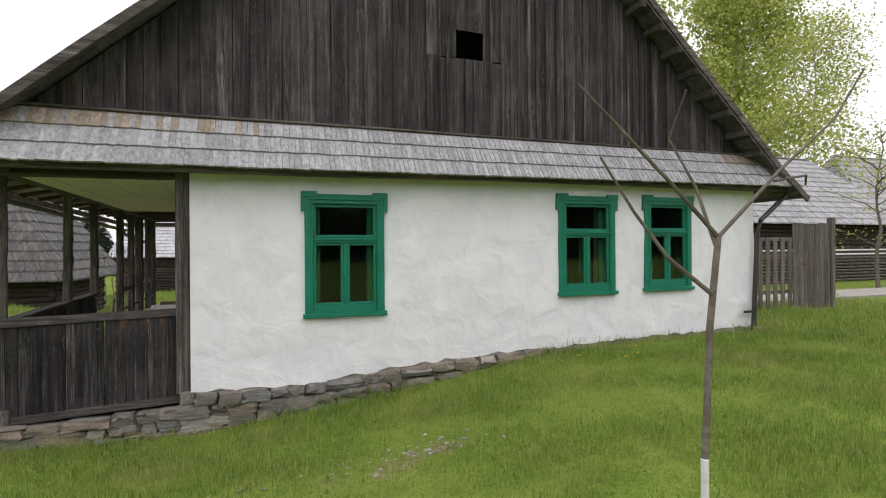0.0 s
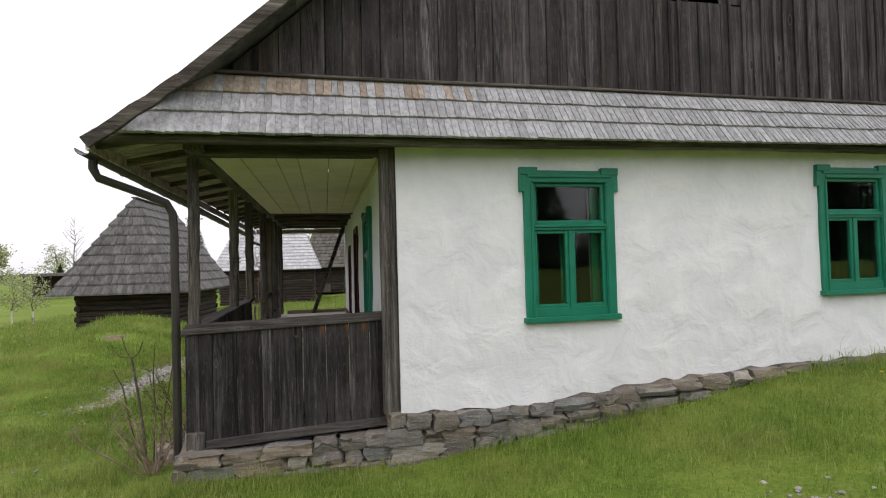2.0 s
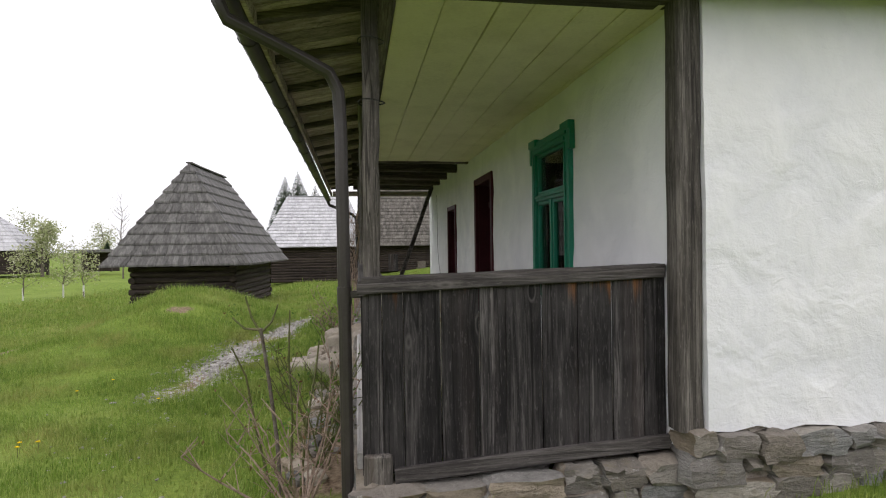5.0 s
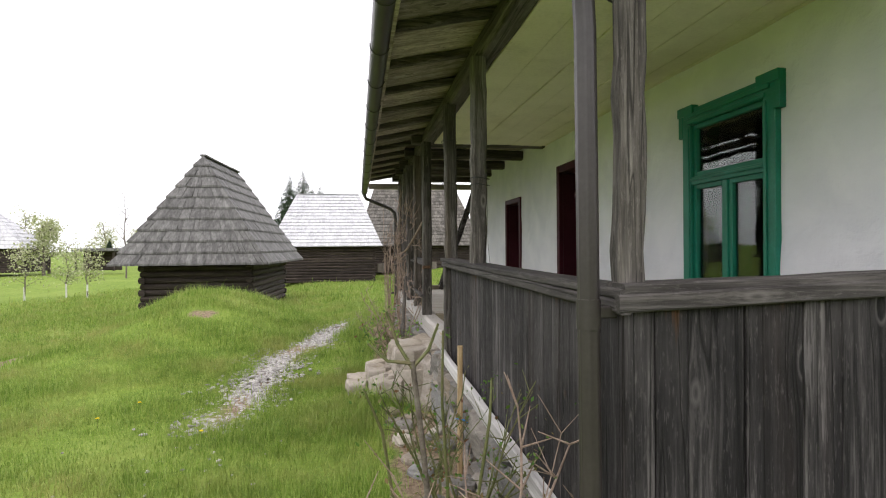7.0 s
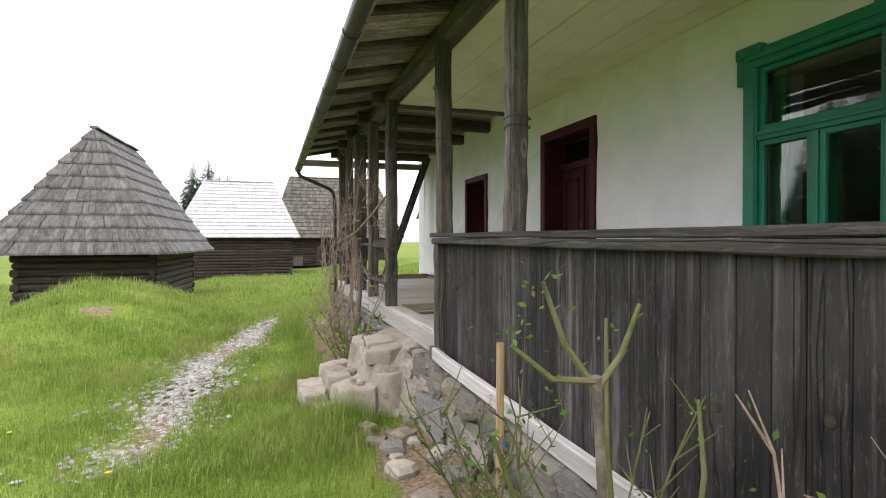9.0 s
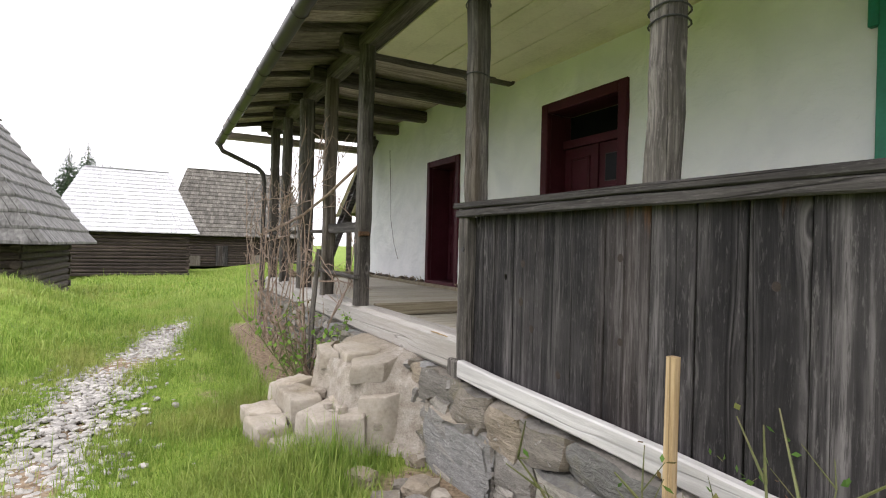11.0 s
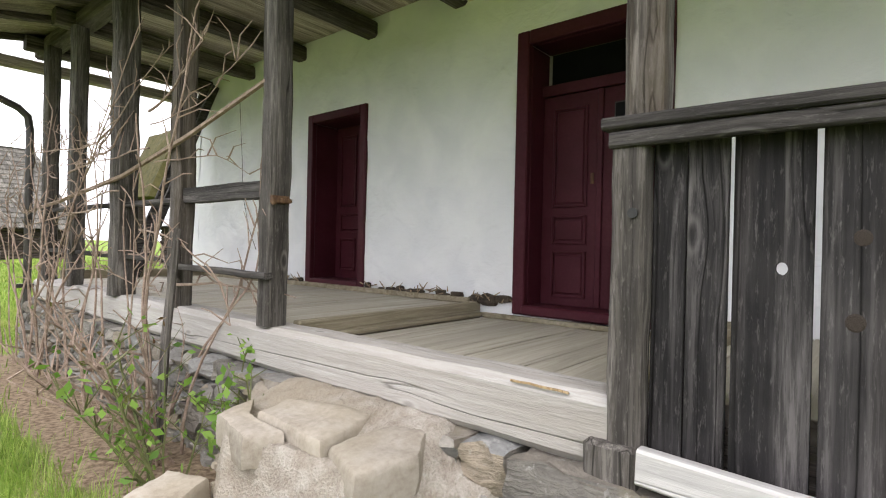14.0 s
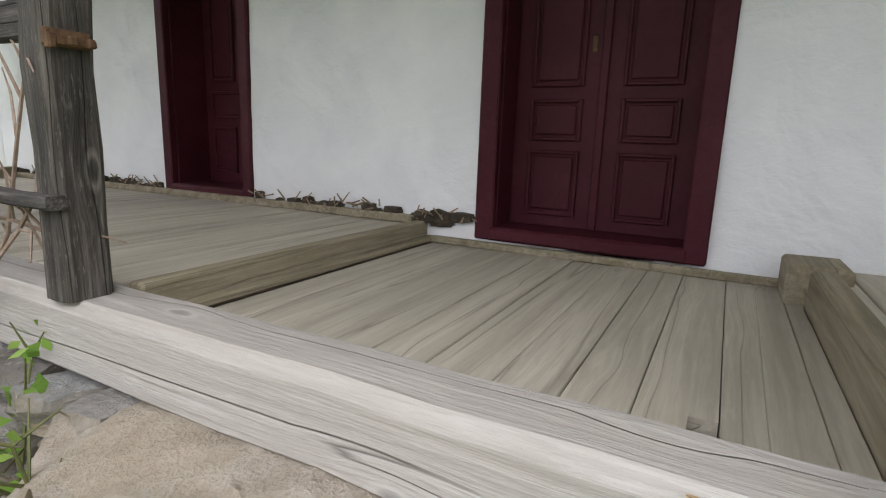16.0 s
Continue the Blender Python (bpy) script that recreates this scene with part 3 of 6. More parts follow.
def plaster_wall(origin, udir, inward, length, ztop, bottom, holes, step=0.16, ragged=0.03, amp=0.028, seed=3):
    """A lumpy plastered wall with thickness and openings that go through it. holes: (u0, u1, z0, z1)."""
    o, ud, nd = Vector(origin), Vector(udir), Vector(inward)
    us = sorted(set([0.0, length] + [round(i * step, 4) for i in range(1, int(length / step) + 1)] + [h for q in holes for h in q[:2]]))
    zmin = max(bottom(u) for u in us) + 0.12
    zs = sorted(set([zmin, ztop] + [round(zmin + i * step, 4) for i in range(1, int((ztop - zmin) / step) + 1)] + [h for q in holes for h in q[2:]]))
    us = [u for i, u in enumerate(us) if i == 0 or u - us[i - 1] > 0.012]
    zs = [z for i, z in enumerate(zs) if i == 0 or z - zs[i - 1] > 0.012]
    bm = bmesh.new()
    grid = {}
    edge_u, edge_z = {h for q in holes for h in q[:2]}, {h for q in holes for h in q[2:]}
    for i, u in enumerate(us):
        for j in range(-1, len(zs)):
            z = zs[j] if j >= 0 else bottom(u) + rng.uniform(-ragged, ragged)
            k = noise.noise(Vector((u * 0.9 + seed, z * 0.9, 0))) * amp + noise.noise(Vector((u * 3.1 + seed, z * 3.4, 4))) * amp * 0.5
            grid[i, j] = bm.verts.new(o + ud * u + Vector((0, 0, z)) + nd * k)
    cells = set()
    for i in range(len(us) - 1):
        for j in range(-1, len(zs) - 1):
            uc = (us[i] + us[i + 1]) / 2
            zc = (zs[j] + zs[j + 1]) / 2 if j >= 0 else zs[0] - 0.05
            if not any(h[0] < uc < h[1] and h[2] < zc < h[3] for h in holes):
                bm.faces.new((grid[i, j], grid[i + 1, j], grid[i + 1, j + 1], grid[i, j + 1]))
    rim = [e for e in bm.edges if len(e.link_faces) == 1]
    ext = bmesh.ops.extrude_edge_only(bm, edges=rim)
    for v in ext["geom"]:
        if isinstance(v, bmesh.types.BMVert):
            v.co += nd * WALL_T
    bmesh.ops.delete(bm, geom=[v for v in bm.verts if not v.link_faces], context='VERTS')
    bmesh.ops.recalc_face_normals(bm, faces=bm.faces[:])
    return bm


def south_bottom(x):
    return float(np.interp(x, [0, 1.3, 2.6, 3.65, 5.2, 7.4, 9.1], [0.64, 0.61, 0.70, 0.78, 0.82, 0.87, 0.90]))


GABLE_Y, PORCH_X = 7.0, 0.0
WINDOWS = [("window_1", 1.41, 2.45, 1.43, 3.03), ("window_2", 5.11, 6.14, 1.57, 3.11), ("window_3", 6.70, 7.67, 1.59, 3.13)]
holes_s = [(x0 + 0.07 - 0.11, x1 - 0.07 - 0.11, z0 + 0.05, z1 - 0.14) for _, x0, x1, z0, z1 in WINDOWS]
structure("wall_south", plaster_wall((0.11, GABLE_Y, 0), (1, 0, 0), (0, 1, 0), 9.0, 3.36, lambda u: south_bottom(u + 0.11), holes_s),
          PLASTER, "lumpy whitewashed plaster gable wall on a stone footing", "wall", True)
D1, D2, WP = (11.37, 12.48, 0.70, 2.76), (14.12, 15.02, 0.76, 2.51), (8.63, 9.64, 1.22, 2.81)
holes_w = [(D1[0] - 7.16 + 0.04, D1[1] - 7.16 - 0.04, 0.5, D1[3] - 0.05), (D2[0] - 7.16 + 0.04, D2[1] - 7.16 - 0.04, 0.5, D2[3] - 0.05),
           (WP[0] - 7.16 + 0.07, WP[1] - 7.16 - 0.07, WP[2] + 0.05, WP[3] - 0.14)]
structure("wall_west", plaster_wall((PORCH_X, 7.16, 0), (0, 1, 0), (1, 0, 0), 10.3, 3.4, lambda u: 0.69 if u < 5.25 else 0.785, holes_w, ragged=0.055),
          PLASTER, "whitewashed plaster wall along the porch, greenish towards the ceiling", "wall", True)
structure("wall_east", boxed((8.66, 7.45, 0.6), (9.11, 17.46, 3.9)), PLASTER, "whitewashed plaster wall at the back", "wall")
structure("wall_north", boxed((0.0, 17.46, 0.6), (9.11, 17.9, 3.9)), PLASTER, "whitewashed plaster wall at the far end", "wall")
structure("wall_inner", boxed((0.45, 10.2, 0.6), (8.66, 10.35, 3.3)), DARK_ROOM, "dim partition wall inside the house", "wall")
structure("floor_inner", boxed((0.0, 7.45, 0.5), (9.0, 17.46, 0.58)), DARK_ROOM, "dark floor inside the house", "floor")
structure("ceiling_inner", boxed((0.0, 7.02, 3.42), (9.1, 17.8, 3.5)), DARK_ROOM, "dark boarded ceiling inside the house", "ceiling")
foot = bmesh.new()
box(foot, (0.14, GABLE_Y + 0.03, -0.6), (9.08, 7.45, 1.0))
box(foot, (0.05, 7.2, -0.6), (0.45, 17.4, 0.62))
structure("foundation_core", foot, MORTAR, "rough mortar footing under the walls", "foundation")

# ---- roof ----


def roof_profile(side):
    """Points of the roof's slope from eave to ridge, with a kick at the eave. side: -1 west, 1 east."""
    return [(RIDGE_X + side * 6.17, EAVE_Z + 0.03), (RIDGE_X + side * 5.45, 3.74), (RIDGE_X, 8.62)]


ROOF_Y0, ROOF_Y1 = 6.73, 17.62


def roof_slope(side):
    bm = bmesh.new()
    pr = roof_profile(side)
    ln = []
    for (x0, z0), (x1, z1) in zip(pr, pr[1:]):
        n = max(2, int(math.hypot(x1 - x0, z1 - z0) / 0.3))
        for i in range(n):
            ln.append((x0 + (x1 - x0) * i / n, z0 + (z1 - z0) * i / n))
    ln.append(pr[-1])
    for (x0, z0), (x1, z1) in zip(ln, ln[1:]):
        d = Vector((x1 - x0, 0, z1 - z0)).normalized()
        nrm = Vector((side * abs(d.z), 0, abs(d.x)))
        a, b = Vector((x0, 0, z0)) - d * 0.05, Vector((x1, 0, z1))
        q = [a + nrm * 0.0, b + nrm * -0.02, b + nrm * 0.012, a + nrm * 0.036]
        vs0 = [bm.verts.new(Vector((p.x, ROOF_Y0, p.z))) for p in q]
        vs1 = [bm.verts.new(Vector((p.x, ROOF_Y1, p.z))) for p in q]
        for i in range(4):
            bm.faces.new((vs0[i], vs0[(i + 1) % 4], vs1[(i + 1) % 4], vs1[i]))
        bm.faces.new(vs0[::-1])
        bm.faces.new(vs1)
    bmesh.ops.recalc_face_normals(bm, faces=bm.faces[:])
    return bm


structure("roof_west", roof_slope(-1), OLD_ROOF, "steep weathered grey shingle roof slope above the porch", "roof")
structure("roof_east", roof_slope(1), OLD_ROOF, "steep weathered grey shingle roof slope at the back", "roof")
for side, nm in ((-1, "west"), (1, "east")):
    pr = roof_profile(side)
    for k, ((x0, z0), (x1, z1)) in enumerate(zip(pr, pr[1:])):
        bmv = beam((x0, 6.60, z0 - 0.085), (x1, 6.60, z1 - 0.085), 0.04, 0.105, 0.004)
        structure("verge_board", bmv, DARK_CROSS, "dark weathered verge board along the gable edge", "trim")
# rafters that carry the verge on the east, seen from below
for i in range(16):
    f = i / 16
    x, z = RIDGE_X + 5.9 - f * 5.6, 3.35 + f * 4.9
    structure("purlin_end", boxed((x - 0.05, 6.70, z - 0.12), (x + 0.05, 7.12, z - 0.02)), DARK_BEAM, "dark purlin end under the roof verge", "beam")

# gable of upright boards, one piece for each board
gable = tagged(part("gable_backing", bmesh.new(), DARK_BOARD), "dark tarred upright board gable with a small square hole", "gable", "", "structure")


def gable_top(x):
    s = abs(x - RIDGE_X)
    return 3.74 + (5.45 - s) * (8.62 - 3.74) / 5.45 - 0.06


GBOT = 3.84
HOLE = (3.56, 3.91, 4.98, 5.38)
x = -1.62
while x < RIDGE_X + 5.3:
    w = rng.uniform(0.14, 0.24) if x < 3.2 else rng.uniform(0.11, 0.19)
    x1 = min(x + w, RIDGE_X + 5.32)
    spans = [(GBOT, None)]
    if x < HOLE[1] and x1 > HOLE[0]:
        spans = [(GBOT, HOLE[2]), (HOLE[3], None)]
    elif 3.0 < x < 4.2:
        spans = [(GBOT, 4.97 + rng.uniform(-0.02, 0.02)), (4.985, None)]
    for z0, z1 in spans:
        bm = bmesh.new()
        y0 = 7.085 - rng.uniform(0, 0.012)
        ta, tb = (gable_top(x + 0.004), gable_top(x1 - 0.004)) if z1 is None else (z1, z1)
        if min(ta, tb) <= z0 + 0.03:
            continue
        fr = [bm.verts.new((x + 0.004, y0, z0)), bm.verts.new((x1 - 0.004, y0 + rng.uniform(-0.004, 0.004), z0)), bm.verts.new((x1 - 0.004, y0, tb)), bm.verts.new((x + 0.004, y0, ta))]
        f = bm.faces.new(fr)
        ex = bmesh.ops.extrude_face_region(bm, geom=[f])
        for v in ex["geom"]:
            if isinstance(v, bmesh.types.BMVert):
                v.co.y += 0.025
        bmesh.ops.recalc_face_normals(bm, faces=bm.faces[:])
        part("board", bm, GABLE_BOARD, gable)
    if rng.random() < (0.25 if x < 3 else 0.6) and gable_top(x1) > GBOT + 0.3 and not (HOLE[0] - 0.05 < x1 < HOLE[1] + 0.05):
        part("batten", boxed((x1 - 0.022, 7.052, GBOT), (x1 + 0.022, 7.07, gable_top(x1) - 0.05), 0.003), GABLE_BOARD, gable)
    x = x1
# added near-black sheet: keeps the board gaps and the hole looking shaded
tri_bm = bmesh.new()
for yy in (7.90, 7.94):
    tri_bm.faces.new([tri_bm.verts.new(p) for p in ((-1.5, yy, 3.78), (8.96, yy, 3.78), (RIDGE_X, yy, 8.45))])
structure("gable_lining", tri_bm, WIRE_AND_SHADE, "added dark sheet behind the gable boards, in place of the loft's shade", "wall")

# pent roof of split shingles across the gable
pent = tagged(part("pent_roof_deck", beam((-1.75, 6.93, 3.52), (9.2, 6.93, 3.58), 0.60, 0.03, up=(0, -0.75, 0.66)), DARK_CROSS),
              "pent roof of silver-grey split shingles across the gable", "roof", "", "structure")
PENT_B, PENT_T = (6.66, 3.205), (7.05, 3.86)
rest = bmesh.new()
pd = Vector((0, PENT_T[0] - PENT_B[0], PENT_T[1] - PENT_B[1]))
pn = Vector((0, -pd.z, pd.y)).normalized()


def shingle_bm(bm, x0, x1, f0, f1, lift):
    def pnt(x, f, h):
        rise = 0.11 * (x + 2.4) / 12.0 * (1 - f * 0.6)
        x = min(max(x, -2.40 + 0.80 * f), 9.86 - 0.80 * f)
        return Vector((x, PENT_B[0], PENT_B[1] + rise)) + pd * f + pn * h
    k = rng.uniform(-0.006, 0.010)
    vs = [bm.verts.new(pnt(x0, f0 + k, 0.034 + lift)), bm.verts.new(pnt(x1, f0 + k + rng.uniform(-.004, .004), 0.026 + lift)), bm.verts.new(pnt(x1, f1, 0.004)), bm.verts.new(pnt(x0, f1, 0.006)),
          bm.verts.new(pnt(x0, f0 + k, 0.003 + lift)), bm.verts.new(pnt(x1, f0 + k, 0.0 + lift)), bm.verts.new(pnt(x1, f1, -0.006)), bm.verts.new(pnt(x0, f1, -0.006))]
    for idx in ((0, 1, 2, 3), (5, 4, 7, 6), (4, 5, 1, 0), (1, 5, 6, 2), (2, 6, 7, 3), (4, 0, 3, 7)):
        bm.faces.new([vs[i] for i in idx])
    return bm


count = 0
for c in range(3):
    f0, f1 = c * 0.333, min(c * 0.333 + 0.42, 1.0)
    left, right = -2.40 + f0 * 0.80, 9.86 - f0 * 0.80
    x = left
    while x < right:
        w = rng.uniform(0.05, 0.09)
        mat = SHINGLE_BROWN if (c == 2 and (x < rng.uniform(-1.9, 1.3) or x > 8.3)) or (c == 1 and x < rng.uniform(-2.6, -1.5)) else SHINGLE
        if count < 300 and x < 3.9 and mat is SHINGLE:
            part("shingle", shingle_bm(bmesh.new(), x, x + w - 0.003, f0, f1, rng.uniform(0, 0.006)), mat, pent)
            count += 1
        elif mat is SHINGLE_BROWN:
            part("shingle", shingle_bm(bmesh.new(), x, x + w - 0.003, f0, f1, rng.uniform(0, 0.006)), mat, pent)
        else:
            shingle_bm(rest, x, x + w - 0.003, f0, f1, rng.uniform(0, 0.006))
        x += w
tagged(part("shingle_rows", rest, SHINGLE, pent), "", "", "", "stuff")
structure("pent_lath", beam((-2.4, 6.80, 3.20), (9.85, 6.80, 3.30), 0.10, 0.07), DARK_CROSS, "dark eave lath under the pent roof", "beam")
structure("pent_cover_strip", beam((-1.7, 7.03, 3.885), (9.2, 7.03, 3.90), 0.04, 0.03), DARK_CROSS, "dark strip where the gable boards meet the shingles", "trim")
structure("pent_soffit", boxed((-2.3, 6.74, 3.26), (9.8, 7.08, 3.29)), DARK_CROSS, "dark soffit boards under the pent roof", "ceiling")
pent2 = structure("pent_roof_north", beam((-1.55, 17.45, 3.45), (9.0, 17.45, 3.45), 0.60, 0.04, up=(0, 0.75, 0.66)), SHINGLE, "shingled pent roof at the far gable", "roof")
tri_bm = bmesh.new()
for yy in (17.36, 17.40):
    tri_bm.faces.new([tri_bm.verts.new(p) for p in ((-1.5, yy, 3.78), (8.96, yy, 3.78), (RIDGE_X, yy, 8.45))])
structure("gable_north", tri_bm, DARK_BOARD, "dark boarded far gable", "gable")

# ---- windows and doors ----


def frame_box(parent, name, horiz, u0, u1, z0, z1, d0, d1, mat, bevel=0.004):
    """A box in the plane of a wall: u along the wall, d outwards from its face. horiz: 's' south wall, 'w' west wall."""
    if horiz == 's':
        a, b = (u0, GABLE_Y - d1, z0), (u1, GABLE_Y - d0, z1)
    else:
        a, b = (PORCH_X - d1, u0, z0), (PORCH_X - d0, u1, z1)
    return part(name, boxed(a, b, bevel), mat, parent)


def window(name, horiz, u0, u1, z0, z1, label):
    w = thing(name, label, "window", "", "structure")
    j = 0.115
    zt = z1 - 0.10
    fb = lambda n, *a, mat=GREEN, par=w: frame_box(par, n, horiz, *a, mat)
    # outer architrave, with a moulded head and ears
    fb("jamb", u0 + 0.01, u0 + j, z0 + 0.05, zt, -0.02, 0.035)
    fb("jamb", u1 - j, u1 - 0.01, z0 + 0.05, zt, -0.02, 0.035)
    fb("jamb_bead", u0 + j - 0.035, u0 + j - 0.008, z0 + 0.06, zt - 0.08, 0.035, 0.048)
    fb("jamb_bead", u1 - j + 0.008, u1 - j + 0.035, z0 + 0.06, zt - 0.08, 0.035, 0.048)
    fb("head", u0 + 0.01, u1 - 0.01, zt - 0.06, z1 - 0.03, -0.02, 0.036)
    fb("head_moulding", u0 + 0.05, u1 - 0.05, zt - 0.005, zt + 0.03, 0.036, 0.052)
    fb("head_moulding", u0 + 0.09, u1 - 0.09, zt - 0.055, zt - 0.025, 0.036, 0.05)
    for a, b in ((u0 - 0.035, u0 + 0.16), (u1 - 0.16, u1 + 0.035)):
        fb("ear", a, b, z1 - 0.075, z1, -0.01, 0.055)
        e0, e1 = (a, a + 0.055) if a < u0 else (b - 0.055, b)
        fb("ear_drop", e0, e1, z1 - 0.25, z1 - 0.07, -0.01, 0.042)
    sill = fb("window_sill", u0 - 0.015, u1 + 0.015, z0, z0 + 0.055, -0.02, 0.075)
    # sashes
    a, b = u0 + j, u1 - j
    mid = z0 + (z1 - z0) * 0.612
    fb("transom", a, b, mid - 0.03, mid + 0.035, -0.05, 0.03)
    fb("transom_bead", a, b, mid + 0.0, mid + 0.02, 0.03, 0.045)
    c = (a + b) / 2
    fb("mullion", c - 0.02, c + 0.02, z0 + 0.10, mid - 0.03, -0.05, 0.022)
    fb("bottom_rail", a, b, z0 + 0.055, z0 + 0.145, -0.05, 0.02)
    s = 0.036
    for p0, p1, q0, q1 in ((a, c - 0.02, z0 + 0.145, mid - 0.03), (c + 0.02, b, z0 + 0.145, mid - 0.03), (a, b, mid + 0.035, zt - 0.06)):
        sash_bm = bmesh.new()
        for r in ((p0, p0 + s, q0, q1), (p1 - s, p1, q0, q1), (p0 + s, p1 - s, q0, q0 + s), (p0 + s, p1 - s, q1 - s, q1)):
            if horiz == 's':
                box(sash_bm, (r[0], GABLE_Y - 0.008, r[2]), (r[1], GABLE_Y + 0.04, r[3]), 0.004)
            else:
                box(sash_bm, (PORCH_X - 0.008, r[0], r[2]), (PORCH_X + 0.04, r[1], r[3]), 0.004)
        sash = part("sash", sash_bm, GREEN, w)
        pane = frame_box(sash, "pane", horiz, p0 + s - 0.005, p1 - s + 0.005, q0 + s - 0.005, q1 - s + 0.005, -0.022, -0.018, GLASS, 0)
        pane.visible_shadow = False
    # inner casement behind the glass
    for r in ((a, a + 0.10, z0 + 0.1, zt - 0.05), (b - 0.10, b, z0 + 0.1, zt - 0.05), (c - 0.05, c + 0.05, z0 + 0.1, mid), (a + 0.1, b - 0.1, mid - 0.04, mid + 0.04), (a + 0.1, b - 0.1, z0 + 0.06, z0 + 0.16)):
        frame_box(w, "inner_frame", horiz, *r, -0.15, -0.11, GREEN_OLD)
    return w


for nm, x0, x1, z0, z1 in WINDOWS:
    window(nm, 's', x0, x1, z0, z1, "green painted wooden casement window with eared head in the plaster gable wall")
window("window_4", 'w', *WP, "green painted wooden casement window under the porch ceiling")


def panel(parent, u0, u1, z0, z1, d):
    """A raised field with a bead round it on a door leaf."""
    frame_box(parent, "panel", 'w', u0 + 0.03, u1 - 0.03, z0 + 0.03, z1 - 0.03, d, d + 0.012, OXBLOOD, 0.008)
    for r in ((u0, u0 + 0.018, z0, z1), (u1 - 0.018, u1, z0, z1), (u0 + 0.018, u1 - 0.018, z0, z0 + 0.018), (u0 + 0.018, u1 - 0.018, z1 - 0.018, z1)):
        frame_box(parent, "panel_bead", 'w', *r, d, d + 0.018, OXBLOOD)


def door_case(name, D, jamb, depth, label):
    d = thing(name, label, "door", "", "structure")
    y0, y1, z0, z1 = D
    for r in ((y0, y0 + jamb, z0, z1), (y1 - jamb, y1, z0, z1), (y0 + jamb, y1 - jamb, z1 - jamb, z1)):
        frame_box(d, "door_frame", 'w', *r, -0.03, 0.03, OXBLOOD, 0.008)
    frame_box(d, "reveal_board", 'w', y0 + jamb - 0.03, y0 + jamb, z0, z1 - jamb, -depth, -0.03, OXBLOOD)
    frame_box(d, "reveal_board", 'w', y1 - jamb, y1 - jamb + 0.03, z0, z1 - jamb, -depth, -0.03, OXBLOOD)
    frame_box(d, "reveal_board", 'w', y0 + jamb, y1 - jamb, z1 - jamb, z1 - jamb + 0.03, -depth, -0.03, OXBLOOD)
    frame_box(d, "threshold", 'w', y0 + jamb - 0.02, y1 - jamb + 0.02, z0 + 0.0, z0 + 0.07, -depth, 0.04, OXBLOOD, 0.012)
    return d


door1 = door_case("door_1", D1, 0.10, 0.42, "closed oxblood double panelled door with a dark transom light")
a, b, zb, zt = D1[0] + 0.10, D1[1] - 0.10, D1[2] + 0.07, 2.32
m_ = (a + b) / 2
for u0, u1 in ((a, m_ - 0.004), (m_ + 0.004, b)):
    lf = frame_box(door1, "leaf", 'w', u0, u1, zb, zt, -0.26, -0.215, OXBLOOD)
    panel(lf, u0 + 0.09, u1 - 0.09, zb + 0.06, zb + 0.40, -0.215)
    panel(lf, u0 + 0.09, u1 - 0.09, zb + 0.45, zb + 0.66, -0.215)
    if u0 > m_:
        panel(lf, u0 + 0.09, u1 - 0.09, zb + 0.72, zt - 0.10, -0.215)
    else:
        panel(lf, u0 + 0.09, u1 - 0.09, zb + 0.72, zb + 1.14, -0.215)
        gl = frame_box(lf, "pane", 'w', u0 + 0.10, u1 - 0.10, zb + 1.19, zt - 0.12, -0.213, -0.209, DARK_PANE, 0)
        frame_box(lf, "pane_backing", 'w', u0 + 0.09, u1 - 0.09, zb + 1.18, zt - 0.11, -0.2148, -0.2135, WIRE_AND_SHADE, 0)
frame_box(door1, "cover_strip", 'w', m_ - 0.02, m_ + 0.02, zb, zt, -0.215, -0.195, OXBLOOD)
frame_box(door1, "transom_bar", 'w', a, b, zt, zt + 0.08, -0.27, -0.18, OXBLOOD)
frame_box(door1, "transom_pane", 'w', a + 0.05, b - 0.05, zt + 0.08, D1[3] - 0.12, -0.24, -0.236, DARK_PANE, 0)
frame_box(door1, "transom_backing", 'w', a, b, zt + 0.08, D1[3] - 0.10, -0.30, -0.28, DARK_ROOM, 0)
frame_box(door1, "lock_plate", 'w', m_ + 0.045, m_ + 0.070, zb + 0.88, zb + 0.96, -0.215, -0.208, IRON)

door2 = door_case("door_2", D2, 0.085, 0.40, "narrow oxblood panelled door set deep in its frame")
a, b, zb, zt = D2[0] + 0.085, D2[1] - 0.085, D2[2] + 0.07, D2[3] - 0.085
lf = frame_box(door2, "leaf", 'w', a, b, zb, zt, -0.34, -0.30, OXBLOOD)
w3 = (b - a - 0.24) / 2
for k in range(2):
    u = a + 0.08 + k * (w3 + 0.08)
    panel(lf, u, u + w3, zb + 0.08, zb + 0.42, -0.30)
    panel(lf, u, u + w3, zb + 0.75, zt - 0.1, -0.30)
panel(lf, a + 0.08, b - 0.08, zb + 0.48, zb + 0.68, -0.30)

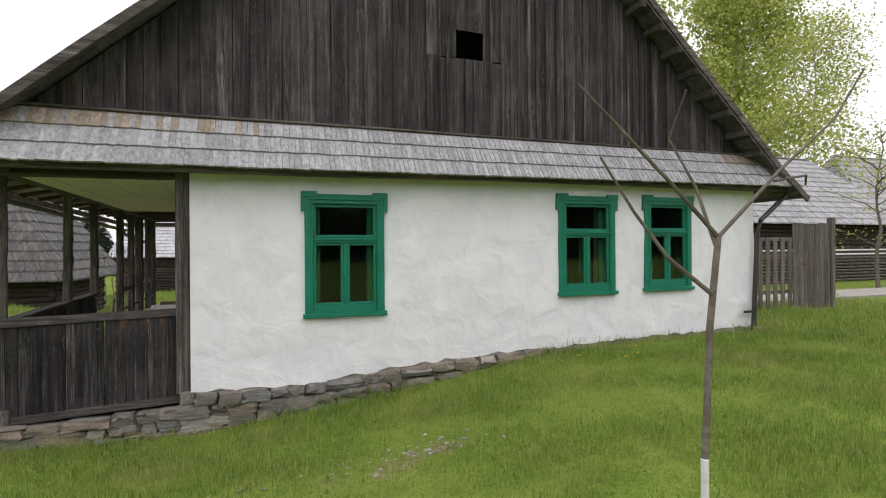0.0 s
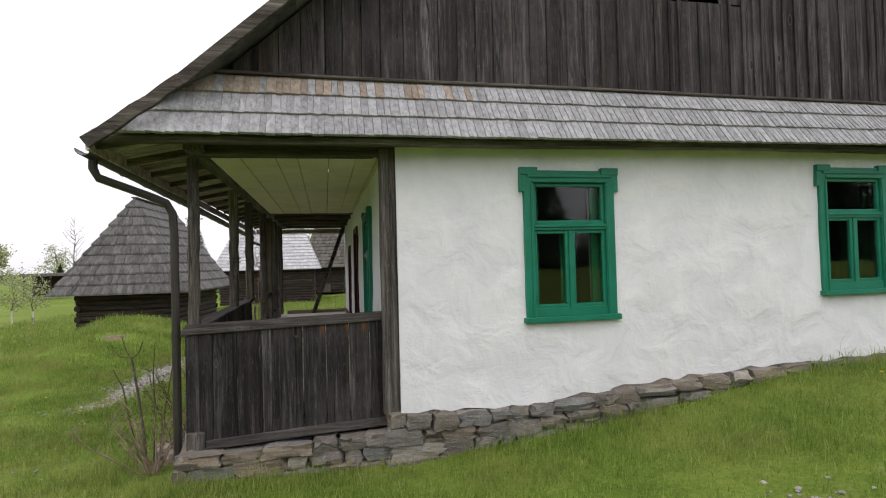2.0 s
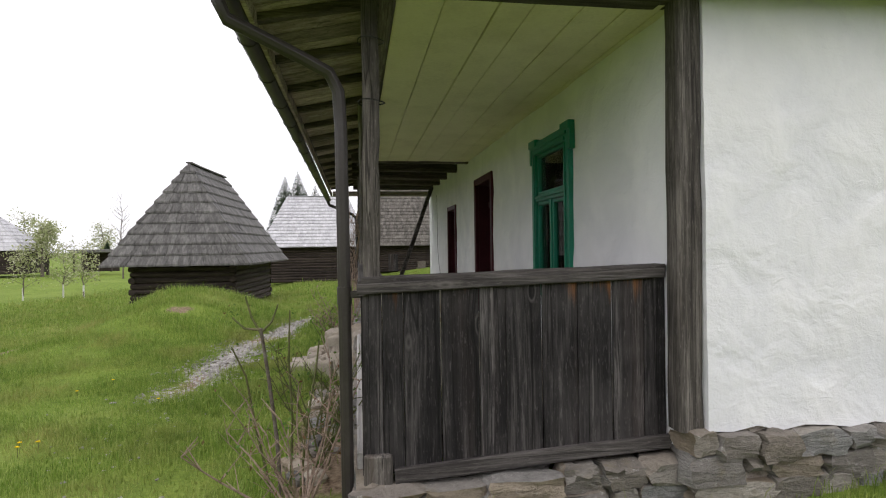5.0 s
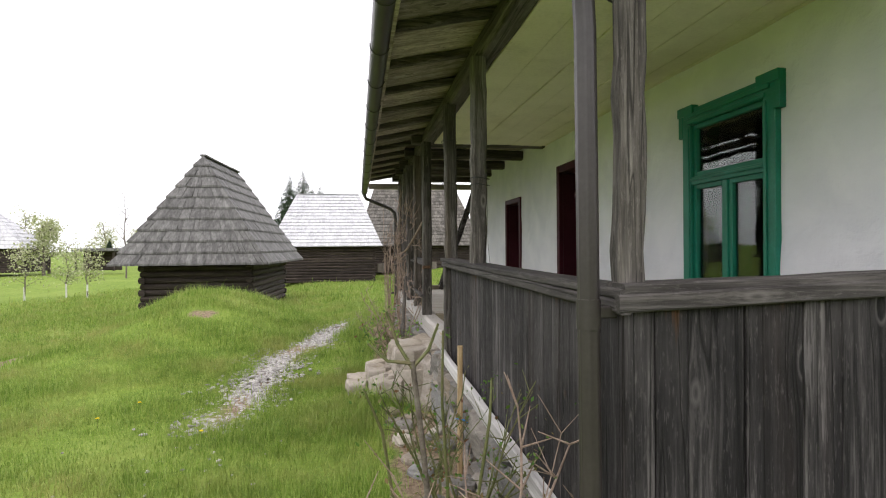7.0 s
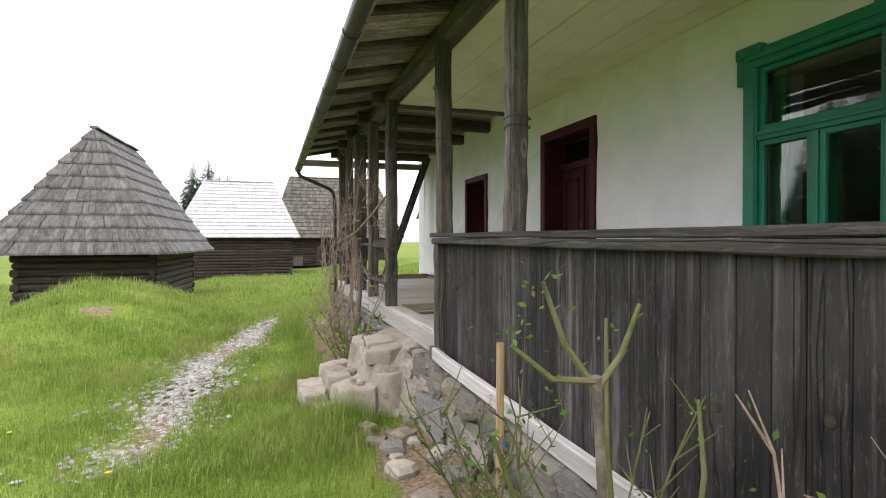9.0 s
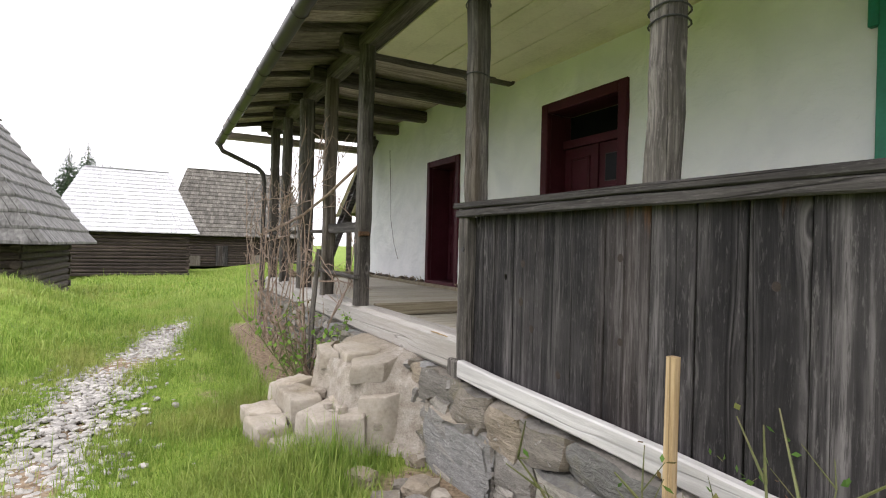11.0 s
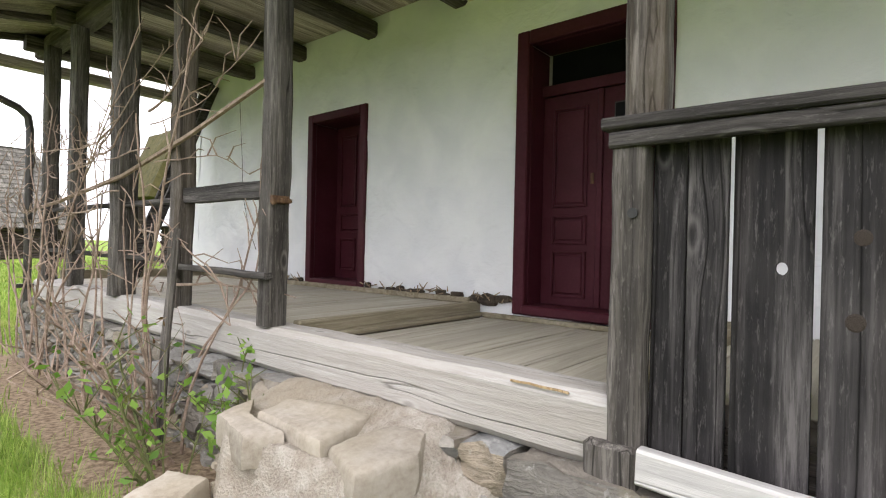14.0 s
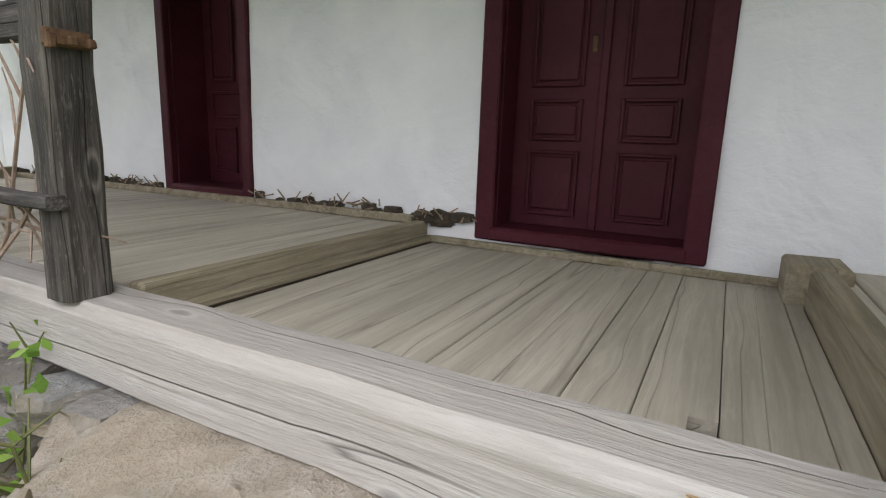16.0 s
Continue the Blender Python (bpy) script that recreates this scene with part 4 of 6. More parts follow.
# ---- porch ----
FLOOR_LOW, FLOOR_UP, SILL_TOP = 0.655, 0.745, 0.745
floor = tagged(part("floor", boxed((-1.66, 7.25, 0.50), (0.04, 17.4, 0.60), 0), DARK_BEAM), "worn grey-brown plank porch floor with a sunken middle bay", "floor", "", "structure")
BAY = [11.034, 11.095, 11.287, 11.452, 11.60, 11.754, 11.938, 12.097, 12.258, 12.42, 12.58, 12.72]
for y, y2 in zip(BAY, BAY[1:]):
    top_z = FLOOR_LOW + rng.uniform(-.003, .003)
    if y == 11.287:
        # a notch at the edge of this plank leaves a small hole
        bm = box(bmesh.new(), (-1.64, 11.345, 0.605), (-0.02, y2 - 0.0015, top_z))
        box(bm, (-1.64, y + 0.0015, 0.605), (-1.53, 11.345, top_z))
        box(bm, (-1.415, y + 0.0015, 0.605), (-0.02, 11.345, top_z))
        part("plank", bm, FLOOR_WOOD, floor, "floor plank with a square notch")
    else:
        part("plank", boxed((-1.64, y + 0.0015, 0.605), (-0.02, y2 - 0.0015, top_z), 0.003), FLOOR_WOOD, floor)
for y0, y1 in ((12.84, 17.25), (7.3, 10.94)):
    y = y0
    while y < y1 - 0.05:
        y2 = min(y + rng.uniform(0.2, 0.28), y1)
        part("plank", boxed((-1.64, y + 0.002, 0.61), (0.03, y2 - 0.002, FLOOR_UP + rng.uniform(-.003, .003)), 0.004), FLOOR_WOOD, floor)
        y = y2
structure("step_board", boxed((-1.66, 12.775, 0.60), (0.0, 12.838, 0.765), 0.008, 0.003), FLOOR_EDGE, "mossy plank edging the raised porch floor", "trim")
structure("step_lath", boxed((-1.62, 12.72, 0.655), (0.0, 12.772, 0.685), 0.008, 0.003), FLOOR_EDGE, "thin lath at the foot of the raised floor", "trim")
structure("step_board", boxed((-1.66, 10.945, 0.60), (-0.16, 11.03, 0.79), 0.010, 0.003), FLOOR_EDGE, "worn plank edging the raised porch floor", "trim")
structure("step_block", boxed((-0.30, 10.90, 0.60), (-0.02, 11.10, 0.80), 0.012, 0.004), FLOOR_EDGE, "short wooden block against the wall", "trim")
structure("wall_lath", boxed((-0.065, 11.05, 0.655), (-0.02, 12.72, 0.69), 0.006), FLOOR_EDGE, "thin lath along the foot of the wall", "trim")
structure("end_board", boxed((-1.62, 17.10, 0.745), (-0.06, 17.17, 0.84), 0.008, 0.003), FLOOR_EDGE, "low plank across the far porch end", "trim")
structure("wall_lath", boxed((-0.07, 12.84, 0.745), (-0.02, 17.2, 0.79), 0.006), FLOOR_EDGE, "thin lath along the foot of the wall", "trim")

# broken laths and clay where the plaster has fallen at the foot of the wall
lathe = thing("broken_lath_strip", "broken laths and clay bared at the foot of the plaster", "wall damage")
bmk = bmesh.new()
for i in range(120):
    y = rng.uniform(12.5, 15.6) if rng.random() < 0.8 else rng.uniform(15.6, 17.2)
    if D2[0] - 0.02 < y < D2[1] + 0.02:
        continue
    z = rng.uniform(0.765, 0.83)
    bx = Vector((-0.03 - rng.uniform(0, 0.025), y, z))
    q = bx + Vector((0.0, rng.uniform(-0.10, 0.10), rng.uniform(-0.02, 0.07)))
    tube(bmk, [bx, q], [0.006, 0.004], 4)
tagged(part("splintered_lath", bmk, STRAW, lathe), kind="stuff")
bmk = bmesh.new()
for i in range(70):
    y = rng.uniform(12.5, 17.2)
    if D2[0] < y < D2[1]:
        continue
    rock(bmk, (-0.02, y, rng.uniform(0.76, 0.81)), (0.06, rng.uniform(0.05, 0.12), 0.05), i, sub=1)
tagged(part("clay_rubble", bmk, CLAY, lathe), kind="stuff")

structure("sill_beam", beam((-1.735, 10.93, 0.635), (-1.735, 17.22, 0.645), 0.20, 0.225, 0.02, 24, 0.004), SILL_WOOD, "heavy bleached hewn sill beam along the porch edge", "beam")
split = thing("split_splinter", "raw orange splinter torn from the edge of the sill beam", "splinter")
part("splinter", beam((-1.834, 11.12, 0.735), (-1.834, 11.33, 0.740), 0.008, 0.007, 0.001, 6, 0.002), STAKE, split)
structure("sill_beam", beam((-1.69, 7.25, 0.60), (-1.66, 10.92, 0.62), 0.12, 0.12, 0.01, 8, 0.003), DARK_BEAM, "dark sill beam behind the boarding", "beam")
structure("plate_beam", beam((-1.72, 6.95, 3.20), (-1.72, 17.5, 3.20), 0.17, 0.16, 0.02, 20, 0.006), DARK_BEAM, "dark wall plate on the porch posts", "beam")
structure("porch_front_beam", beam((-1.80, 7.13, 3.19), (0.12, 7.13, 3.21), 0.15, 0.15, 0.02, 6, 0.004), DARK_CROSS, "dark beam across the porch front", "beam")
POSTS = [(7.29, 0.095, 1.525), (9.57, 0.115, 1.545), (10.92, 0.12, 1.555), (12.855, 0.128, 0.745), (13.95, 0.13, 0.745), (14.95, 0.17, 0.745), (16.10, 0.13, 0.745), (16.93, 0.13, 0.745)]
for i, (y, w, zb) in enumerate(POSTS):
    p = thing("porch_post", "weathered grey hewn wooden post under the porch eave", "post", "porch posts")
    part("shaft", beam((-1.80 if i < 2 else -1.775, y, zb), (-1.79 if i < 2 else -1.77 + rng.uniform(-.01, .01), y + rng.uniform(-.01, .01), 3.125), w, w * 0.92, 0.02, 12, 0.006, up=(0, 1, 0)), POST_WOOD, p)
    if i in (0, 1, 2):
        for zz in ((2.55, 2.15, 2.75)[i], (2.9, 2.2, 2.32)[i]):
            bmr = bmesh.new()
            tube(bmr, [(-1.785 + 0.072 * math.cos(k) * 1.05, y + 0.072 * math.sin(k) * 1.05, zz + 0.006 * math.sin(2 * k)) for k in [j * math.pi / 8 for j in range(17)]], 0.004, 5)
            part("wire_tie", bmr, WIRE_AND_SHADE, p, "thin twisted wire round the post")
p = thing("corner_post", "weathered brown-grey corner post at the plaster edge", "post")
part("shaft", beam((0.03, 7.09, 0.62), (0.03, 7.09, 3.2), 0.16, 0.15, 0.02, 10, 0.005, up=(0, 1, 0)), POST_WOOD, p)

# rusty bracket on the post beside the steps
br = thing("iron_bracket", "small rusty iron bracket nailed to the porch post", "bracket")
part("plate", boxed((-1.840, 12.772, 1.385), (-1.735, 12.792, 1.425), 0.004, 0.002), IRON, br)
for xa in (-1.842, -1.795, -1.752):
    part("lug", boxed((xa, 12.755, 1.375 + 0.012 * (xa > -1.8)), (xa + 0.02, 12.776, 1.41), 0.004, 0.002), IRON, br)

# boarded parapet
para = thing("porch_parapet", "dark weathered upright board parapet below the grey handrail", "parapet")
# edges of the boards, each with the width of the gap before it
WEST_EDGES = [(7.24, 0), (7.40, .004), (7.55, .004), (7.69, .003), (7.807, .006), (7.907, .003), (8.026, .004), (8.166, .005), (8.274, .003), (8.374, .004), (8.52, .003), (8.648, .005), (8.84, .004),
              (9.045, .004), (9.235, .010), (9.42, .011), (9.614, .004), (9.85, .011), (10.05, .004), (10.255, .008), (10.51, .015), (10.70, .014), (10.805, .004), (10.895, 0)]


def face_x(y):
    """The outer face of the parapet boards, which run slightly out of line with the porch."""
    return -1.856 + 0.07 * (y - 7.2) / 3.3



def holed_board(y0, y1, z0, z1, hy, hz, r):
    """A board in the parapet's plane with a round hole where a knot fell out."""
    bm = bmesh.new()
    n = 12
    rings = []
    for x in (face_x(hy), face_x(hy) + 0.028):
        out, hole = [], []
        for k in range(n):
            c, d = math.cos(2 * math.pi * k / n), math.sin(2 * math.pi * k / n)
            q = min((y1 - hy) / c if c > 1e-6 else (y0 - hy) / c if c < -1e-6 else 1e9, (z1 - hz) / d if d > 1e-6 else (z0 - hz) / d if d < -1e-6 else 1e9)
            out.append(bm.verts.new((x, hy + c * q, hz + d * q)))
            hole.append(bm.verts.new((x, hy + c * r * 0.95, hz + d * r * 1.1)))
        corner = [bm.verts.new((x, *p)) for p in ((y1, z1), (y0, z1), (y0, z0), (y1, z0))]
        for k in range(n):
            bm.faces.new((out[k], out[(k + 1) % n], hole[(k + 1) % n], hole[k]))
        for p in corner:
            near = sorted(range(n), key=lambda k: min(abs(math.atan2(p.co.z - hz, p.co.y - hy) % (2 * math.pi) - 2 * math.pi * (k + 0.5) / n), 9))[0]
            bm.faces.new((out[near], p, out[(near + 1) % n]))
        rings.append(hole)
    for k in range(n):
        bm.faces.new((rings[0][k], rings[0][(k + 1) % n], rings[1][(k + 1) % n], rings[1][k]))
    bmesh.ops.recalc_face_normals(bm, faces=bm.faces[:])
    return bm


PBOARDS = []
for (y, _), (y2, gap) in zip(WEST_EDGES, WEST_EDGES[1:]):
    foot_z = 0.54 + rng.uniform(-.01, .01)
    if y < 10.57 < y2:
        bd = part("board", holed_board(y + 0.001, y2 - gap, foot_z, 1.5, 10.577, 1.143, 0.015), DARK_BOARD, para, "dark board with a round hole")
    else:
        bd = part("board", boxed((face_x(y) - rng.uniform(0, 0.004), y + 0.001, foot_z), (face_x(y) + 0.028, y2 - gap, 1.502), 0.003, 0.001), DARK_BOARD, para)
    PBOARDS.append((y, y2, bd))
part("end_post", beam((-1.80, 10.95, 0.60), (-1.80, 10.95, 1.48), 0.09, 0.10, 0.01, 8, 0.004, up=(0, 1, 0)), POST_WOOD, para, "grey post with a round knot hole")
part("end_block", boxed((-1.87, 10.90, 0.38), (-1.70, 11.06, 0.62), 0.012, 0.004), POST_WOOD, para)
part("drip_board", beam((-1.875, 7.29, 0.50), (-1.87, 10.89, 0.585), 0.05, 0.10, 0.006, 10, 0.003), DRIP_WOOD, para, "pale bleached drip board")
part("cap_rail", beam((-1.80, 7.20, 1.515), (-1.79, 11.02, 1.545), 0.16, 0.035, 0.008, 12, 0.004), RAIL_WOOD_Y, para)
part("rail_lath", beam((-1.862, 7.19, 1.475), (-1.84, 11.0, 1.50), 0.04, 0.045, 0.006, 12, 0.003), RAIL_WOOD_Y, para)
FRONT_EDGES = [(-1.866, 0), (-1.747, .003), (-1.627, .003), (-1.41, .008), (-1.185, .006), (-1.03, .003), (-0.805, .009), (-0.585, .006), (-0.36, .010), (-0.16, .005), (-0.02, 0)]
for (x, _), (x2, gap) in zip(FRONT_EDGES, FRONT_EDGES[1:]):
    fz = 0.44 + 0.08 * (x + 1.86) / 1.8
    part("board", boxed((x + 0.001, 7.214 - rng.uniform(0, 0.005), fz), (x2 - gap, 7.238, 1.478 + 0.042 * (x + 1.86) / 1.84), 0.003, 0.001), DARK_BOARD, para)
part("cap_rail", beam((-1.86, 7.262, 1.528), (-0.02, 7.262, 1.570), 0.13, 0.045, 0.008, 8, 0.003), RAIL_WOOD_X, para)
part("rail_lath", beam((-1.885, 7.203, 1.490), (-0.03, 7.203, 1.540), 0.035, 0.06, 0.006, 8, 0.003), RAIL_WOOD_X, para)
part("drip_board", beam((-1.69, 7.195, 0.437), (0.0, 7.195, 0.513), 0.035, 0.085, 0.006, 6, 0.003), RAIL_WOOD_X, para)
part("corner_block", boxed((-1.86, 7.175, 0.38), (-1.70, 7.28, 0.56), 0.010, 0.003), POST_WOOD, para)

# low rails between the outer posts
for (ya, yb, z, w, h) in ((12.90, 13.90, 1.465, 0.05, 0.10), (12.78, 13.98, 1.01, 0.05, 0.035), (13.98, 16.95, 1.05, 0.05, 0.04), (13.98, 16.95, 1.45, 0.05, 0.04)):
    rl = thing("porch_rail", "grey weathered wooden rail between the porch posts", "rail", "porch rails")
    part("bar", beam((-1.85 if ya < 12.8 else -1.77, ya, z), (-1.84 if ya < 12.8 else -1.77, yb, z + 0.01), w, h, 0.006, 6, 0.004), RAIL_WOOD_Y, rl)

# porch ceiling and the open rafters beyond it
cb = bmesh.new()
x = -1.64
while x < 0.10:
    x2 = min(x + rng.uniform(0.20, 0.34), 0.12)
    box(cb, (x + rng.uniform(0.002, 0.006), 7.12, 3.13 + rng.uniform(0, 0.009)), (x2 - 0.003, 12.98 + rng.uniform(-0.05, 0.05), 3.16), 0.003)
    x = x2
structure("ceiling", cb, CEIL_PAINT, "pale green-cream painted board ceiling of the porch", "ceiling")
for y in (13.05, 14.10, 15.18, 16.2, 17.2):
    structure("tie_beam", beam((-1.95, y, 3.19), (0.05, y, 3.19), 0.15, 0.15, 0.02, 8, 0.006), DARK_CROSS, "dark hewn tie beam over the open porch end", "beam")
structure("loft_boards", boxed((-1.7, 13.0, 3.30), (0.05, 17.55, 3.33), 0), SOFFIT_WOOD, "smoky brown loft boards above the tie beams", "ceiling")
sb = bmesh.new()
y = 6.75
while y < 17.5:
    y2 = y + rng.uniform(0.16, 0.3)
    box(sb, (-2.5, y + 0.004, 3.16), (-1.66, y2 - 0.004, 3.175), 0.0)
    for v in sb.verts[-8:]:
        v.co.z += 0.62 * max(0.0, (v.co.x + 2.5)) * 0.35
    y = y2
structure("eave_soffit", sb, SOFFIT_WOOD, "smoky brown boards under the eave", "ceiling")
y = 6.9
while y < 17.5:
    structure("rafter_tail", beam((-2.48, y, 3.145), (-1.6, y, 3.315), 0.075, 0.06, 0.01, 4, 0.005), DARK_CROSS, "dark rafter tail under the eave", "beam")
    y += 0.74
structure("eave_fascia", beam((-2.48, 6.75, 3.13), (-2.48, 17.5, 3.02), 0.03, 0.10, 0.004, 14, 0.004), SOFFIT_WOOD, "weathered eave board behind the gutter", "trim")
structure("north_eave_board", beam((-2.45, 17.56, 3.05), (9.6, 17.56, 3.05), 0.10, 0.12, 0.004, 10, 0.004), SOFFIT_WOOD, "weathered eave board at the far end", "trim")


def ribbed(pts, r):
    """A fluted downpipe."""
    bm = tube(bmesh.new(), pts, r, 32)
    ends = len(pts)
    bm.verts.ensure_lookup_table()
    for i in range(ends):
        ring = bm.verts[i * 32:(i + 1) * 32]
        c = sum((v.co for v in ring), Vector()) / 32
        for k, v in enumerate(ring):
            if k % 4 >= 2:
                v.co = c + (v.co - c) * 0.92
    return bm


def half_pipe(p, q, r=0.065):
    bm = bmesh.new()
    rings = []
    for o in (p, q):
        rings.append([bm.verts.new((o[0] + r * math.cos(a), o[1], o[2] + r * math.sin(a))) for a in [math.pi + math.pi * k / 10 for k in range(11)]])
        rings[-1] += [bm.verts.new((o[0] + (r - 0.006) * math.cos(a), o[1], o[2] + (r - 0.006) * math.sin(a))) for a in [2 * math.pi - math.pi * k / 10 for k in range(11)]]
    n = len(rings[0])
    for i in range(n):
        bm.faces.new((rings[0][i], rings[0][(i + 1) % n], rings[1][(i + 1) % n], rings[1][i]))
    bm.faces.new(rings[0][::-1])
    bm.faces.new(rings[1])
    bmesh.ops.recalc_face_normals(bm, faces=bm.faces[:])
    return bm


gut = thing("rain_gutter", "dark brown metal half-round gutter along the eave with downpipes", "gutter")
part("trough", half_pipe((-2.555, 6.86, 3.12), (-2.555, 17.45, 2.90)), GUTTER, gut, smooth=True)
for y in np.arange(7.1, 17.4, 0.72):
    bmr = bmesh.new()
    zc = 3.12 - 0.22 * (y - 6.86) / 10.59
    tube(bmr, [(-2.555 + 0.069 * math.cos(a), y, zc + 0.069 * math.sin(a)) for a in [math.pi * 0.95 + math.pi * 1.1 * k / 8 for k in range(9)]], 0.0035, 4)
    part("bracket", bmr, GUTTER, gut)
dp = part("downpipe", ribbed([(-2.555, 7.06, 3.10), (-2.555, 7.06, 2.98), (-2.52, 7.08, 2.90), (-2.16, 7.20, 2.76), (-2.02, 7.25, 2.70), (-1.97, 7.27, 2.60), (-1.96, 7.27, 2.4), (-1.955, 7.27, 1.5), (-1.95, 7.26, 0.10)], 0.037), GUTTER, gut, "ribbed dark brown downpipe", smooth=True)
part("downpipe_collar", tube(bmesh.new(), [(-1.955, 7.27, 1.40), (-1.955, 7.27, 1.50)], 0.041, 12), GUTTER, dp, smooth=True)
part("pipe_clip", boxed((-1.95, 7.25, 1.435), (-1.86, 7.29, 1.475), 0.004), GUTTER, dp)
part("downpipe", tube(bmesh.new(), [(-2.555, 17.3, 2.90), (-2.555, 17.3, 2.82), (-2.52, 17.3, 2.75), (-1.98, 17.27, 2.52), (-1.90, 17.26, 2.44), (-1.88, 17.26, 2.3), (-1.88, 17.26, -0.05)], 0.037, 12), GUTTER, gut, smooth=True)
part("pipe_clip", boxed((-2.0, 17.2, 0.66), (-1.80, 17.26, 0.70), 0.004), GUTTER, gut)

# second downpipe at the far corner of the gable
gp = thing("downpipe_east", "thin dark downpipe on iron clips at the gable corner", "downpipe")
part("pipe", tube(bmesh.new(), [(9.75, 6.85, 3.25), (9.5, 6.85, 3.05), (9.12, 6.88, 2.75), (9.06, 6.9, 2.5), (8.95, 6.9, 0.75)], 0.04, 10), GUTTER, gp, smooth=True)
part("clip", boxed((8.75, 6.88, 1.15), (8.98, 6.92, 1.19), 0.003), GUTTER, gp)
part("trough", half_pipe((9.95, 6.7, 3.2), (9.95, 18.2, 3.15)), GUTTER, gp)

# ---- stone footing ----
footing = tagged(part("footing_bed", boxed((-1.72, 7.26, -0.5), (-1.64, 17.4, 0.46), 0), MORTAR), "rough dry-laid fieldstone footing under porch and gable", "foundation", "", "structure")
n_s = 0
rest_stones = bmesh.new()
# each run: start, direction, length, height of its top, widths and heights of its stones
RUNS = [(-1.9, 7.20, 1, 0, 1.95, lambda u: 0.375 + 0.05 * u / 1.9, (0.17, 0.26, 0.34, 0.44), (0.09, 0.14)),
        (0.02, 7.06, 1, 0, 9.1, lambda u: south_bottom(u) - 0.02, (0.16, 0.24, 0.32, 0.42), (0.10, 0.17)),
        (-1.80, 7.25, 0, 1, 3.75, lambda u: 0.43 + 0.02 * u, (0.22, 0.3, 0.38, 0.5), (0.10, 0.19)),
        (-1.80, 11.0, 0, 1, 1.45, lambda u: 0.51, (0.16, 0.24, 0.34), (0.09, 0.14)),
        (-1.79, 12.45, 0, 1, 4.95, lambda u: 0.52, (0.10, 0.14, 0.19, 0.24), (0.07, 0.13))]
for fx, fy, dx, dy, length, top, widths, heights in RUNS:
    drop = 0.0
    while drop < 0.62:
        u, row = rng.uniform(-0.1, 0.0), rng.uniform(*heights)
        while u < length:
            w = rng.choice(widths) * rng.uniform(0.8, 1.2)
            c = min(max(u + w / 2, 0), length)
            hh = row * rng.uniform(0.72, 1.2)
            zt_ = top(c) - drop + rng.uniform(-0.012, 0.008)
            if zt_ > float(ground_z(fx + dx * c, fy + dy * c)) - 0.02:
                k = rng.uniform(-.035, .03)
                cx, cy = fx + dx * c + (0 if dx else k), fy + dy * c + (0 if dy else k)
                sz = (w * 0.99, 0.24, hh * 1.06) if dx else (0.24, w * 0.99, hh * 1.06)
                if n_s < 300:
                    part("stone", rock(bmesh.new(), (cx, cy, zt_ - hh / 2), sz, n_s, flat=0.66, lump=0.36, sub=3), STONE, footing, "", True)
                else:
                    rock(rest_stones, (cx, cy, zt_ - hh / 2), sz, n_s, flat=0.7, lump=0.34)
                n_s += 1
            u += w + rng.uniform(0.0, 0.02)
        drop += row
tagged(part("stone_fill", rest_stones, STONE, footing), kind="stuff")

# ---- stone steps ----
steps = thing("stone_steps", "broken worn sandstone and mortar steps up to the porch", "steps")


def slab(outline, z, thick, seed, tilt=(0, 0), rough_=0.009):
    """A worn flagstone: a polygon with rounded, chipped edges and an uneven top."""
    bm = bmesh.new()
    n = len(outline)
    pts = []
    for i in range(n):
        p, q = Vector(outline[i]), Vector(outline[(i + 1) % n])
        m = max(2, int((q - p).length / 0.035))
        pts += [p.lerp(q, k / m) for k in range(m)]
    c = sum(pts, Vector((0, 0))) / len(pts)
    rings = []
    for f, dz in ((1.0, -thick), (1.02, -thick * 0.6), (1.0, -0.028), (0.975, -0.008), (0.93, 0.0), (0.72, 0.004), (0.45, 0.003), (0.2, 0.0)):
        ring = []
        for p in pts:
            o = c + (p - c) * f
            o3 = Vector((o.x, o.y, z + dz + tilt[0] * (o.x - c.x) + tilt[1] * (o.y - c.y)))
            o3 += noise.noise_vector(o3 * 9 + Vector((seed, 0, 0))) * rough_ + noise.noise_vector(o3 * 28 + Vector((seed, 3, 0))) * rough_ * 0.45
            ring.append(bm.verts.new(o3))
        rings.append(ring)
    k = len(pts)
    for r0, r1 in zip(rings, rings[1:]):
        for i in range(k):
            bm.faces.new((r0[i], r0[(i + 1) % k], r1[(i + 1) % k], r1[i]))
    bm.faces.new(rings[-1])
    bm.faces.new(rings[0][::-1])
    bmesh.ops.recalc_face_normals(bm, faces=bm.faces[:])
    return bm


